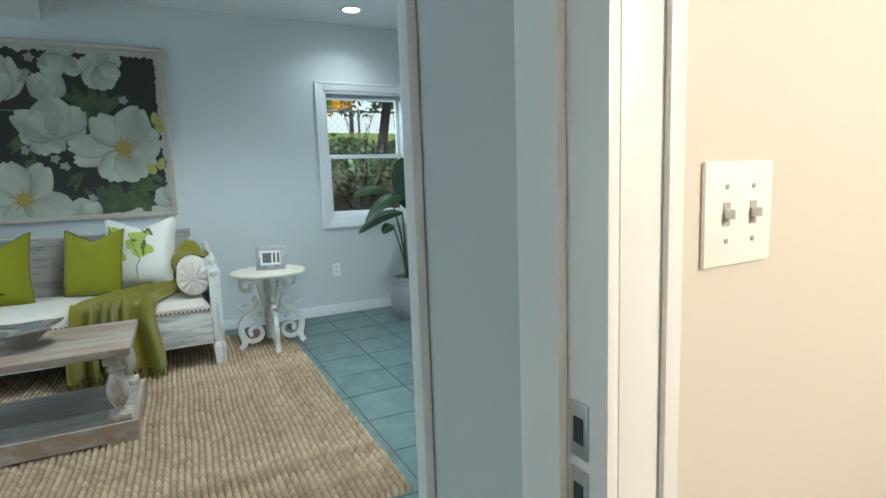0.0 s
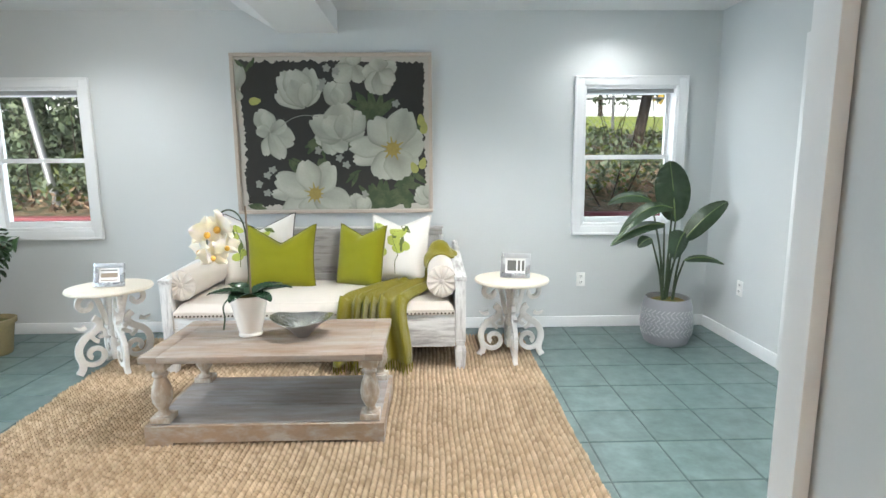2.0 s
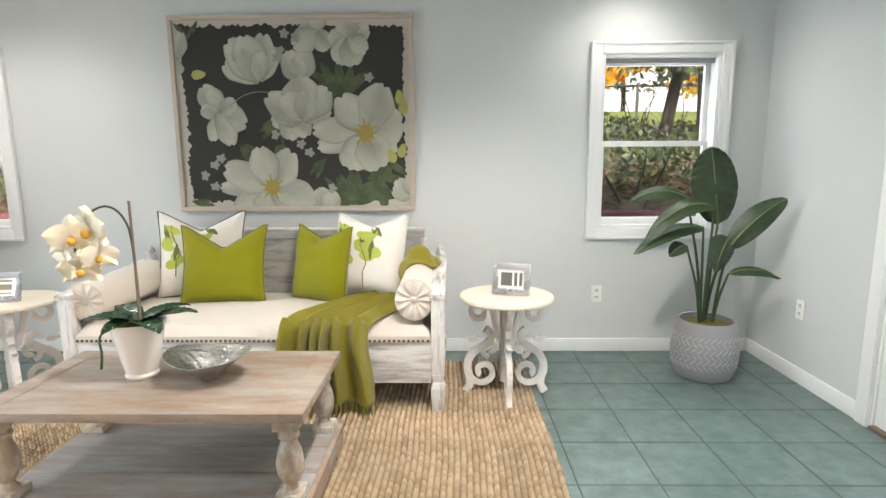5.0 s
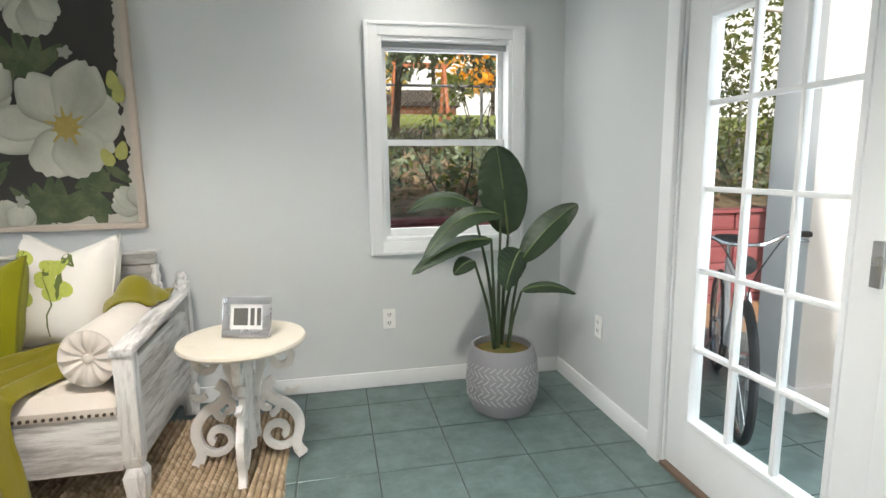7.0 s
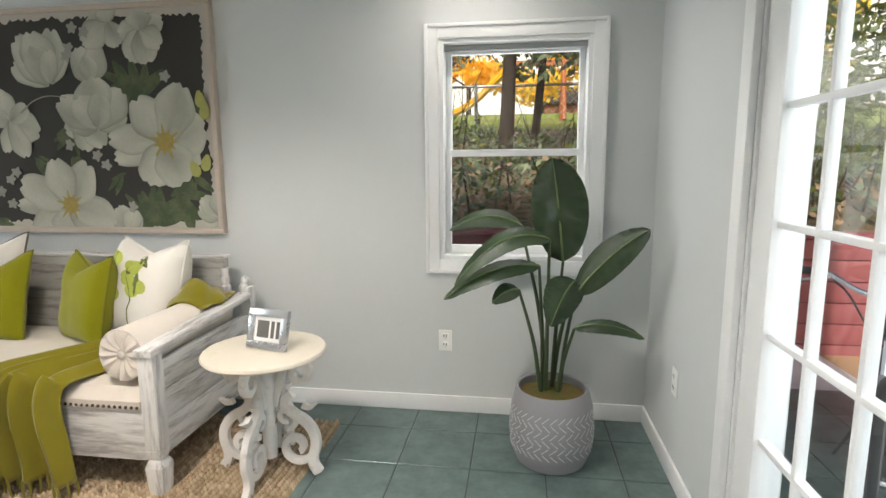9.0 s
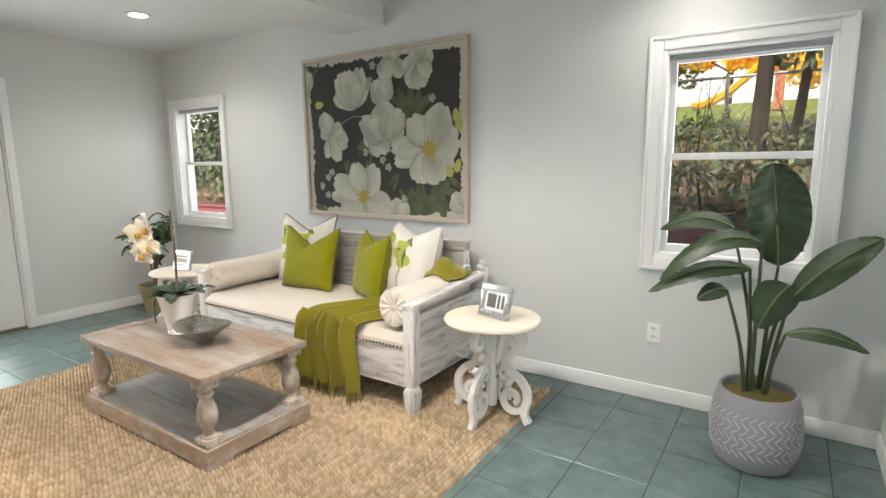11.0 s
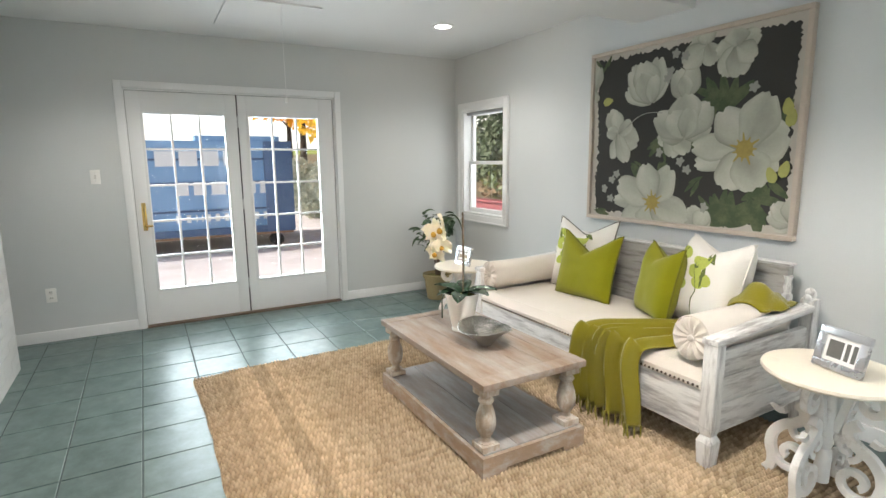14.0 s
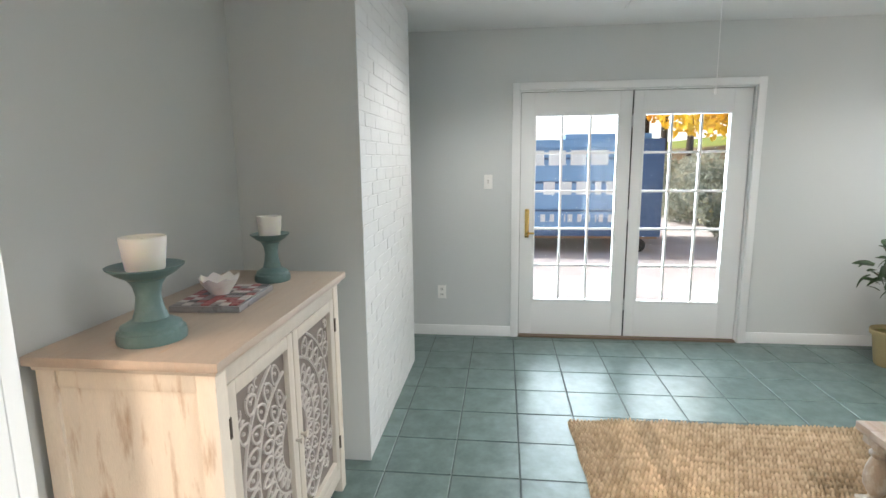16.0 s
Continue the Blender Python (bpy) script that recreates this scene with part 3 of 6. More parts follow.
# ---- rug ----
def rug():
    x0, x1, y0, y1 = -1.64, 1.275, 2.46, 5.15
    nx, ny = 840, 760
    u, v = np.meshgrid(np.linspace(0, 1, nx), np.linspace(0, 1, ny))
    wob = 0.006 * np.sin(v * 13) + 0.003 * np.sin(v * 61 + 1)
    wobx = 0.007 * np.sin(u * 11 + 2) + 0.003 * np.sin(u * 57)
    X = x0 + (x1 - x0) * u + wob * (2 * u - 1) + 0.1 * (1 - u) * (0.5 - v)
    Y = y0 + (y1 - y0) * v + wobx * (2 * v - 1) + 0.05 * u * (1 - v)

    def chance(a):
        return np.modf(np.abs(np.sin(a) * 43758.5453))[0]

    # braided columns along y, every second one shifted by half a knot
    row = (X + 0.004 * np.sin(Y * 9)) / 0.0265
    k = np.floor(row)
    f = row - k
    rnd = chance(k * 12.9898)
    along = Y / 0.0205 + 0.5 * (k % 2) + 0.2 * rnd + (f - 0.5) * 0.4 * np.where(k % 2 == 0, 1, -1)
    j = np.floor(along)
    g = along - j
    rk = chance(k * 12.9898 + j * 78.233)
    pale_row = chance(np.floor(Y / 0.047) * 3.77)
    band = np.exp(-((Y - 2.86) / 0.20) ** 2) + 0.55 * np.exp(-((Y - 4.3) / 0.22) ** 2)
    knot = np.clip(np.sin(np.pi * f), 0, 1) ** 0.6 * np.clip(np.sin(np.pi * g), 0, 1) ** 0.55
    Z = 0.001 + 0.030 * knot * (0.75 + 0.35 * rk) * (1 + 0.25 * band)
    edge = np.minimum.reduce([u * (x1 - x0), (1 - u) * (x1 - x0), v * (y1 - y0), (1 - v) * (y1 - y0)])
    Z = np.where(edge < 0.004, 0.0005, Z)
    verts = np.stack([X, Y, Z], -1).reshape(-1, 3)
    i = (np.arange(ny - 1)[:, None] * nx + np.arange(nx - 1)).ravel()
    faces = np.stack([i, i + 1, i + 1 + nx, i + nx], -1)
    me = bpy.data.meshes.new("rug")
    me.from_pydata(verts.tolist(), [], faces.tolist())
    me.shade_smooth()
    # straw tone knot by knot, gap shade painted in, paler runs across the rug
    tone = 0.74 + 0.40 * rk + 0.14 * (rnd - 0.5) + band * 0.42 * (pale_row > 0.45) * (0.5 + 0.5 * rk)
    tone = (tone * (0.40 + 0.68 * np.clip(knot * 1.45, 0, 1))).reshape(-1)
    at = me.attributes.new("fibre_and_shade", "FLOAT_COLOR", "POINT")
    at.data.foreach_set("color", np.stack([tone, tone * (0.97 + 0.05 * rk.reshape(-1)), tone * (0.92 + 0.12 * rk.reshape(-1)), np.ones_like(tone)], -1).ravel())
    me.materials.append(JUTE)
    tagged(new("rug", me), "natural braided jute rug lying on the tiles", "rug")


# ---- coffee table ----
def coffee_table():
    t = thing("coffee_table", -0.252, 3.798, 0.012, "weathered grey-brown wooden coffee table with turned legs on a rug", "table")
    hx, hy = 0.573, 0.302
    zt = 0.452
    b = 0.085
    part("end_board", boxes((-hx, -hx + b, -hy, hy, zt - 0.034, zt)), TABLE, t, bevel=0.004)
    part("end_board", boxes((hx - b, hx, -hy, hy, zt - 0.034, zt)), TABLE, t, bevel=0.004)
    part("edge_board", boxes((-hx + b, hx - b, -hy, -hy + b, zt - 0.034, zt - 0.001)), TABLE, t, bevel=0.003)
    part("edge_board", boxes((-hx + b, hx - b, hy - b, hy, zt - 0.034, zt - 0.001)), TABLE, t, bevel=0.003)
    n = 4
    w = 2 * (hy - b) / n
    for k in range(n):
        part("plank", boxes((-hx + b, hx - b, -hy + b + k * w, -hy + b + (k + 1) * w - 0.0015, zt - 0.032, zt - 0.002)), TABLE, t, bevel=0.002)
    prof = [(0.036, 0.045), (0.036, 0.05), (0.026, 0.058), (0.022, 0.075), (0.03, 0.088), (0.044, 0.115), (0.048, 0.15), (0.042, 0.19), (0.030, 0.225), (0.026, 0.238), (0.036, 0.247), (0.037, 0.256), (0.028, 0.266), (0.03, 0.275), (0.039, 0.285)]
    for sx in (-1, 1):
        for sy in (-1, 1):
            x, y = sx * (hx - 0.07), sy * (hy - 0.06)
            leg = part("leg", lathe([(r, h + 0.05) for r, h in prof], 24, x, y, 0.045), TABLEZ, t)
            part("foot_block", boxes((x - 0.047, x + 0.047, y - 0.047, y + 0.047, 0.112, 0.142)), TABLEZ, leg, bevel=0.004)
            part("top_block", boxes((x - 0.044, x + 0.044, y - 0.044, y + 0.044, 0.378, zt - 0.034)), TABLEZ, leg, bevel=0.004)
    for k in range(3):
        y0 = -hy + 0.02 + k * (2 * hy - 0.04) / 3
        part("shelf_plank", boxes((-hx + 0.02, hx - 0.02, y0, y0 + (2 * hy - 0.04) / 3 - 0.002, 0.09, 0.112)), SHELF, t, bevel=0.003)
    for sy in (-1, 1):
        y = sy * (hy - 0.011)
        part("base_rail", boxes((-hx, hx, y - 0.011, y + 0.011, 0.022, 0.105), (-hx, -hx + 0.13, y - 0.011, y + 0.011, 0.0, 0.022), (hx - 0.13, hx, y - 0.011, y + 0.011, 0.0, 0.022)), BASEOAK, t)
    for sx in (-1, 1):
        x = sx * (hx - 0.011)
        part("base_rail", boxes((x - 0.011, x + 0.011, -hy + 0.022, hy - 0.022, 0.03, 0.105), (x - 0.011, x + 0.011, -hy + 0.022, -hy + 0.13, 0.0, 0.03), (x - 0.011, x + 0.011, hy - 0.13, hy - 0.022, 0.0, 0.03)), BASEOAK, t)


# ---- daybed ----
SX0, SX1, SY0, SY1 = -1.185, 0.785, 4.425, 5.27


def daybed():
    t = thing("daybed", 0, 0, 0.012, "whitewashed distressed wooden daybed with linen seat against the wall", "sofa")
    for sx, x in ((-1, SX0 + 0.04), (1, SX1 - 0.04)):
        for y, top in ((SY0 + 0.035, 0.595), (SY1 - 0.035, 0.70)):
            part("post", boxes((x - 0.034, x + 0.034, y - 0.032, y + 0.032, 0.2, top)), WWZ, t, bevel=0.006)
            bm = bmesh.new()
            for a, b, s0, s1 in ((0.0, 0.13, 0.03, 0.038), (0.13, 0.16, 0.038, 0.026), (0.16, 0.2, 0.026, 0.034)):
                vs = box(bm, -1, 1, -1, 1, a, b)
                for v in vs:
                    s = s0 if abs(v.co.z - a) < 1e-5 else s1
                    v.co.x, v.co.y = x + v.co.x * s, y + v.co.y * s
            part("leg", bm, WWZ, t, bevel=0.003)
        # side panel boards and sloping arm rail
        for k, (a, b) in enumerate(((0.16, 0.30), (0.302, 0.43), (0.432, 0.555))):
            part("side_board", boxes((x - 0.015, x + 0.015, SY0 + 0.068, SY1 - 0.068, a, b)), WWY, t, bevel=0.003)
        bm = bmesh.new()
        for v in box(bm, x - 0.04, x + 0.04, SY0 - 0.006, SY1 - 0.06, 0.0, 0.03):
            v.co.z += 0.596 + 0.05 * (v.co.y - SY0) / (SY1 - SY0)
        part("arm_rail", bm, WWY, t, bevel=0.006)
        # carved finial at the back of the arm
        bm = bmesh.new()
        for k in range(5):
            c = Vector((x, SY1 - 0.03 - 0.012 * k, 0.70 + 0.028 * (k % 2) - 0.014 * k + 0.02))
            bmesh.ops.create_icosphere(bm, subdivisions=2, radius=0.026 - 0.002 * k, matrix=Matrix.Translation(c))
        part("carved_finial", bm, WWZ, t)
    part("front_apron", boxes((SX0 + 0.075, SX1 - 0.075, SY0 + 0.012, SY0 + 0.045, 0.155, 0.37)), WW, t, bevel=0.004)
    part("seat_base", boxes((SX0 + 0.075, SX1 - 0.075, SY0 + 0.05, SY1 - 0.06, 0.3, 0.372)), WW, t)
    zs = ((0.20, 0.36), (0.362, 0.50), (0.502, 0.65), (0.652, 0.80))
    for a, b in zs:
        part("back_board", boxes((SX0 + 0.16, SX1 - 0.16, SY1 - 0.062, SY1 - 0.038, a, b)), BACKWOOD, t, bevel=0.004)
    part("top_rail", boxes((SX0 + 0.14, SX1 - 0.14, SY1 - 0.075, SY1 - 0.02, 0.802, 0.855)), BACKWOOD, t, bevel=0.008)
    part("top_cap", boxes((SX0 + 0.13, SX1 - 0.13, SY1 - 0.085, SY1 - 0.012, 0.855, 0.868)), WW, t, bevel=0.004)
    for x in (SX0 + 0.15, SX1 - 0.15):
        part("back_stile", lathe([(0.026, 0.15), (0.026, 0.7), (0.018, 0.71), (0.024, 0.74), (0.016, 0.77), (0.024, 0.80)], 14, x, SY1 - 0.046), WWZ, t)
    # seat cushion with a soft crown
    nx, ny = 44, 20
    x0, x1, y0, y1 = SX0 + 0.078, SX1 - 0.078, SY0 + 0.004, SY1 - 0.07
    bm = bmesh.new()
    top = []
    for j in range(ny + 1):
        r = []
        for i in range(nx + 1):
            u, v = i / nx, j / ny
            e = min(u * (x1 - x0), (1 - u) * (x1 - x0), v * (y1 - y0), (1 - v) * (y1 - y0))
            z = 0.462 - 0.055 * max(0, 1 - e / 0.06) ** 2 + 0.006 * noise.noise((u * 9, v * 4, 0)) + 0.012 * math.sin(math.pi * u) * math.sin(math.pi * v)
            r.append(bm.verts.new((x0 + (x1 - x0) * u, y0 + (y1 - y0) * v, z)))
        top.append(r)
    for j in range(ny):
        for i in range(nx):
            bm.faces.new((top[j][i], top[j][i + 1], top[j + 1][i + 1], top[j + 1][i]))
    rim = top[0] + [r[-1] for r in top[1:]] + top[-1][-2::-1] + [r[0] for r in top[-2:0:-1]]
    low = [bm.verts.new((v.co.x, v.co.y, 0.373)) for v in rim]
    for k in range(len(rim)):
        q = (k + 1) % len(rim)
        bm.faces.new((low[k], low[q], rim[q], rim[k]))
    bmesh.ops.recalc_face_normals(bm, faces=bm.faces)
    cushion = part("seat_cushion", bm, LINEN, t, "oatmeal linen seat cushion")
    bm = bmesh.new()
    n = 74
    for k in range(n):
        x = x0 + 0.012 + (x1 - x0 - 0.024) * k / (n - 1)
        bmesh.ops.create_uvsphere(bm, u_segments=6, v_segments=4, radius=0.0072, matrix=Matrix.Translation((x, y0 - 0.001, 0.384)))
    tagged(part("nail_trim", bm, NAIL, cushion, "row of bronze nail heads"), kind="stuff")


def bolster(x, y0, y1, z, r, tall, label):
    """A linen roll with a gathered, buttoned end."""
    t = thing("bolster", x, y0, z, label, "bolster", "bolsters on the daybed")
    prof = [(r * 0.9, 0.0), (r * 0.97, 0.006), (r, 0.025), (r, (y1 - y0) * 0.5), (r, y1 - y0 - 0.03), (r * 0.9, y1 - y0)]
    turn = pose(0, 0, 0, -90, 0, 0)
    bm = lathe(prof, 36)
    for v in bm.verts:
        v.co = turn @ v.co
        v.co.z = v.co.z * tall
        v.co += Vector((0, 0, 0.004 * noise.noise(v.co * 9)))
    part("roll", bm, LINEN, t)
    n = 48
    bm = bmesh.new()
    rings = []
    for rr, d in ((1.0, -0.006), (0.8, -0.016), (0.5, -0.012), (0.15, 0.004)):
        rings.append([bm.verts.new((rr * r * 0.96 * math.cos(2 * math.pi * k / n), d - 0.007 * rr * (k % 4 == 0) + 0.004 * (k % 4 == 2), rr * r * 0.96 * tall * math.sin(2 * math.pi * k / n))) for k in range(n)])
    for a, b in zip(rings, rings[1:]):
        for k in range(n):
            bm.faces.new((a[k], a[(k + 1) % n], b[(k + 1) % n], b[k]))
    bm.faces.new(rings[-1])
    bmesh.ops.recalc_face_normals(bm, faces=bm.faces)
    part("gathered_end", bm, LINEN, t, "pleated linen end")
    bm = bmesh.new()
    bmesh.ops.create_uvsphere(bm, u_segments=14, v_segments=8, radius=0.017, matrix=Matrix.Translation((0, -0.006, 0)) @ Matrix.Diagonal((1, 0.5, 1, 1)))
    part("button", bm, BUTTON, t, "covered button")
    part("piping", tube([(r * 0.985 * math.cos(a), -0.002, r * 0.985 * tall * math.sin(a)) for a in np.linspace(0, 2 * math.pi, 40)], 0.004, 6), LINEN, t)


def pillow_surface(u, v, w, h, t, chop, side):
    cx = 1 - 0.07 * (1 - v * v) if True else 1
    cy = 1 - 0.07 * (1 - u * u)
    x, z = u * w / 2 * cx, v * h / 2 * cy
    d = t / 2 * (max(0.0, (1 - u ** 4) * (1 - v ** 4))) ** 0.55
    dip = chop * max(0.0, 1 - abs(u) * 1.05) ** 1.1 * max(0.0, (v + 0.35) / 1.35) ** 1.5
    wr = 0.006 * noise.noise((u * 2.3, v * 2.3, side * 3.0 + w))
    return Vector((x * (1 + 0.03 * max(0, v) * chop * 8), side * (d + wr * (1 - abs(u * v))), z - dip))


def pillow(name, w, h, t, chop, m, material, label, piping, prints=False, big=1.0):
    p = thing(name, 0, 0, 0, label, "pillow", "cushions on the daybed")
    n = 22
    bm = bmesh.new()
    grids = {}
    for side in (-1, 1):
        for j in range(n + 1):
            for i in range(n + 1):
                u, v = 2 * i / n - 1, 2 * j / n - 1
                border = i in (0, n) or j in (0, n)
                if border and side == 1:
                    grids[(1, i, j)] = grids[(-1, i, j)]
                else:
                    co = pillow_surface(u, v, w, h, t, chop, side)
                    if border:
                        co.y = 0
                    grids[(side, i, j)] = bm.verts.new(co)
        for j in range(n):
            for i in range(n):
                q = [grids[(side, i, j)], grids[(side, i + 1, j)], grids[(side, i + 1, j + 1)], grids[(side, i, j + 1)]]
                bm.faces.new(q if side == -1 else q[::-1])
    part("cover", bm, material, p)
    edge = [pillow_surface(a, b, w, h, 0, chop, 1) * 1.0 for a, b in [(s, -1) for s in np.linspace(-1, 1, 14)] + [(1, s) for s in np.linspace(-1, 1, 14)][1:] + [(s, 1) for s in np.linspace(1, -1, 20)][1:] + [(-1, s) for s in np.linspace(1, -1, 14)][1:]]
    for e in edge:
        e.y = 0
    part("piping", tube(edge, 0.005, 6), piping, p)
    if prints:
        random.seed(7)
        stem = bmesh.new()
        line = [(0.05 + 0.12 * math.sin(k * 0.7) * (k > 2), -0.8 + 0.19 * k) for k in range(9)]
        for k in range(2):
            tube([pillow_surface(u + 0.0, v, w, h, t, chop, -1) + Vector((0, -0.002, 0)) for u, v in [(c[0] + (0.0 if k == 0 else -0.55), c[1] + (0 if k == 0 else 0.25)) for c in line] if -0.9 < v < 0.92], 0.003, 5, stem)
        part("printed_stem", stem, PRINT_L, p, "printed dark stem")
        for k in range(16):
            cu, cv = (0.25 + random.uniform(-0.3, 0.3), 0.0 + 0.09 * k) if k < 9 else (-0.62 + random.uniform(-0.16, 0.16), -0.25 + 0.15 * (k - 9))
            fruit = k % 3 != 2
            a, ang = (0.19 * big, 0.125 * big) if fruit else (0.25 * big, 0.075 * big), random.uniform(-0.5, 1.0) if fruit else random.uniform(1.0, 2.4)
            bm = bmesh.new()
            ring = []
            mid = bm.verts.new(pillow_surface(cu, cv, w, h, t, chop, -1) + Vector((0, -0.004, 0)))
            for q in range(12):
                th = 2 * math.pi * q / 12
                du, dv = a[0] * math.cos(th), a[1] * math.sin(th) * (1 if fruit else (1 - 0.6 * abs(math.cos(th))))
                ring.append(bm.verts.new(pillow_surface(max(-0.97, min(0.97, cu + du * math.cos(ang) - dv * math.sin(ang))), max(-0.97, min(0.97, cv + du * math.sin(ang) + dv * math.cos(ang))), w, h, t, chop, -1) + Vector((0, -0.003, 0))))
            for q in range(12):
                bm.faces.new((mid, ring[(q + 1) % 12], ring[q]))
            bmesh.ops.recalc_face_normals(bm, faces=bm.faces)
            part("printed_fruit" if fruit else "printed_leaf", bm, PRINT_G if fruit else PRINT_L, p, "yellow-green printed fruit" if fruit else "printed leaf")
    p.matrix_world = m
    return p


def throw():
    t = thing("throw_blanket", 0, 0, 0, "olive green knitted throw draped over daybed seat and bolster", "blanket")
    mid = curve_points([(0.175, 4.392, 0.10), (0.175, 4.385, 0.28), (0.18, 4.388, 0.43), (0.20, 4.43, 0.485), (0.27, 4.58, 0.492), (0.38, 4.76, 0.495), (0.46, 4.88, 0.50), (0.52, 4.94, 0.53), (0.55, 4.98, 0.60)], 8)
    n, w = len(mid), 60
    bm = bmesh.new()
    rows = []
    for k, p in enumerate(mid):
        s = k / (n - 1)
        d = (mid[min(k + 1, n - 1)] - mid[max(k - 1, 0)]).normalized()
        ang = 0.0 if s < 0.3 else min(1.0, (s - 0.3) / 0.5) * 0.55
        across = Vector((math.cos(ang), -math.sin(ang), 0))
        nrm = across.cross(d).normalized()
        if nrm.z < 0 and s > 0.25 or nrm.y > 0 and s <= 0.25:
            nrm = -nrm
        half = 0.25 - 0.11 * s
        r = []
        for q in range(w + 1):
            a = 2 * q / w - 1
            fold = (0.5 + 0.5 * math.sin(a * 19 + 2.4 * math.sin(a * 4 + 0.6) + s * 2.6)) ** 1.4
            depth = (0.068 if s < 0.35 else 0.036) * (0.85 + 0.6 * noise.noise((a * 3, s * 2, 4)) + 0.2)
            fold = fold * depth + 0.006 * noise.noise((a * 6, s * 9, 1))
            drop = Vector((0, 0, -0.02 * a * a * (1 if s < 0.2 else 0)))
            sag = Vector((0, 0, 0.0))
            r.append(bm.verts.new(p + across * a * half * (1 + 0.03 * math.sin(s * 20)) + nrm * fold + drop + sag))
        rows.append(r)
    for a, b in zip(rows, rows[1:]):
        for q in range(w):
            bm.faces.new((a[q], a[q + 1], b[q + 1], b[q]))
    bmesh.ops.recalc_face_normals(bm, faces=bm.faces)
    cloth = part("cloth", bm, THROW, t)
    mod = cloth.modifiers.new("thickness", "SOLIDIFY")
    mod.thickness, mod.offset = 0.005, 0
    bm = bmesh.new()
    hump = []
    for i in range(31):
        a = radians(208 - 214 * i / 30)
        up = max(0.0, math.sin(a))
        r = []
        for j in range(15):
            v = j / 14
            y = 4.80 + 0.10 * i / 30 + (0.36 - 0.12 * i / 30) * v
            wr = (0.012 * noise.noise((i * 0.3, v * 3.5, 7)) + 0.012 * math.sin(v * 11 + i * 0.6)) * min(1, 3 * v) + 0.065 * up * math.sin(math.pi * min(1, v * 1.15)) ** 2
            rr = 0.101 + max(0.0, wr)
            x = 0.625 + rr * math.cos(a)
            z = 0.602 + rr * 1.12 * math.sin(a)
            if x > 0.69:
                z = max(z, 0.655 + 0.05 * (y - 4.425) / 0.845 + 0.004 * math.sin(j))
            r.append(bm.verts.new((min(x, 0.762), y, z)))
        hump.append(r)
    for a, b in zip(hump, hump[1:]):
        for q in range(14):
            bm.faces.new((a[q], a[q + 1], b[q + 1], b[q]))
    bmesh.ops.recalc_face_normals(bm, faces=bm.faces)
    over = part("bunched_cloth", bm, THROW, t, "cloth bunched over the bolster")
    mod = over.modifiers.new("thickness", "SOLIDIFY")
    mod.thickness, mod.offset = 0.006, 0
    random.seed(3)
    bm = bmesh.new()
    for q in range(0, w + 1, 2):
        base = mid[0] + Vector((0.25 * (2 * q / w - 1), 0, 0))
        a = 2 * q / w - 1
        fold = (0.5 + 0.5 * math.sin(a * 19 + 2.4 * math.sin(a * 4 + 0.6))) ** 1.4 * 0.068
        base.y -= fold
        base.z -= 0.02 * a * a
        tube([base + Vector((0, 0, 0.01)), base + Vector((random.uniform(-0.006, 0.006), 0, -0.035)), base + Vector((random.uniform(-0.012, 0.012), 0.004, -0.075))], [0.006, 0.005, 0.003], 6, bm)
    tagged(part("fringe", bm, THROW, t, "knotted fringe"), kind="stuff")


# ---- side tables ----
def side_table():
    t = thing("side_table", 0, 0, 0.012, "round cream-topped side table with white scrolled legs", "table", "side tables by the daybed")
    part("table_top", lathe([(0.235, 0.530), (0.252, 0.533), (0.258, 0.542), (0.254, 0.553), (0.24, 0.556)], 48), CREAMTOP, t)
    part("centre_post", lathe([(0.03, 0.06), (0.03, 0.2), (0.024, 0.21), (0.032, 0.24), (0.024, 0.27), (0.034, 0.3), (0.034, 0.5), (0.045, 0.53)], 16), SCROLL, t)
    main = flat2([(0.222, 0.0), (0.20, 0.035), (0.198, 0.075), (0.212, 0.13), (0.205, 0.185), (0.17, 0.235), (0.12, 0.265), (0.085, 0.30), (0.085, 0.335), (0.115, 0.36)], 6)
    low = spiral(0.125, 0.115, 0.078, 0.022, 0.1, -7.2, 40)
    up = flat2([(0.035, 0.30), (0.06, 0.40), (0.075, 0.46)], 5) + spiral(0.145, 0.455, 0.07, 0.02, math.pi, -3.6, 34)
    midc = spiral(0.085, 0.25, 0.052, 0.015, -1.4, 5.2, 26)
    cap = flat2([(0.02, 0.527), (0.12, 0.53), (0.2, 0.527)], 3)
    foot = flat2([(0.035, 0.07), (0.06, 0.045), (0.10, 0.04)], 4)
    for k in range(4):
        m = pose(0, 0, 0, 0, 0, 90 * k)
        leg = part("scroll_leg", ribbon(main, 0.021, 0.03, m), SCROLL, t, bevel=0.003)
        part("scroll", ribbon(low, 0.0145, 0.028, m), SCROLL, leg, bevel=0.002)
        part("scroll", ribbon(up, 0.0155, 0.028, m), SCROLL, leg, bevel=0.002)
        part("scroll", ribbon(midc, 0.0125, 0.027, m), SCROLL, leg, bevel=0.002)
        part("bracket", ribbon(cap, 0.007, 0.03, m), SCROLL, leg)
        part("spur", ribbon(flat2([(0.16, 0.31), (0.19, 0.30), (0.225, 0.318)], 3), [0.014, 0.013, 0.012, 0.01, 0.008, 0.005, 0.002], 0.024, m), SCROLL, leg)
    return t


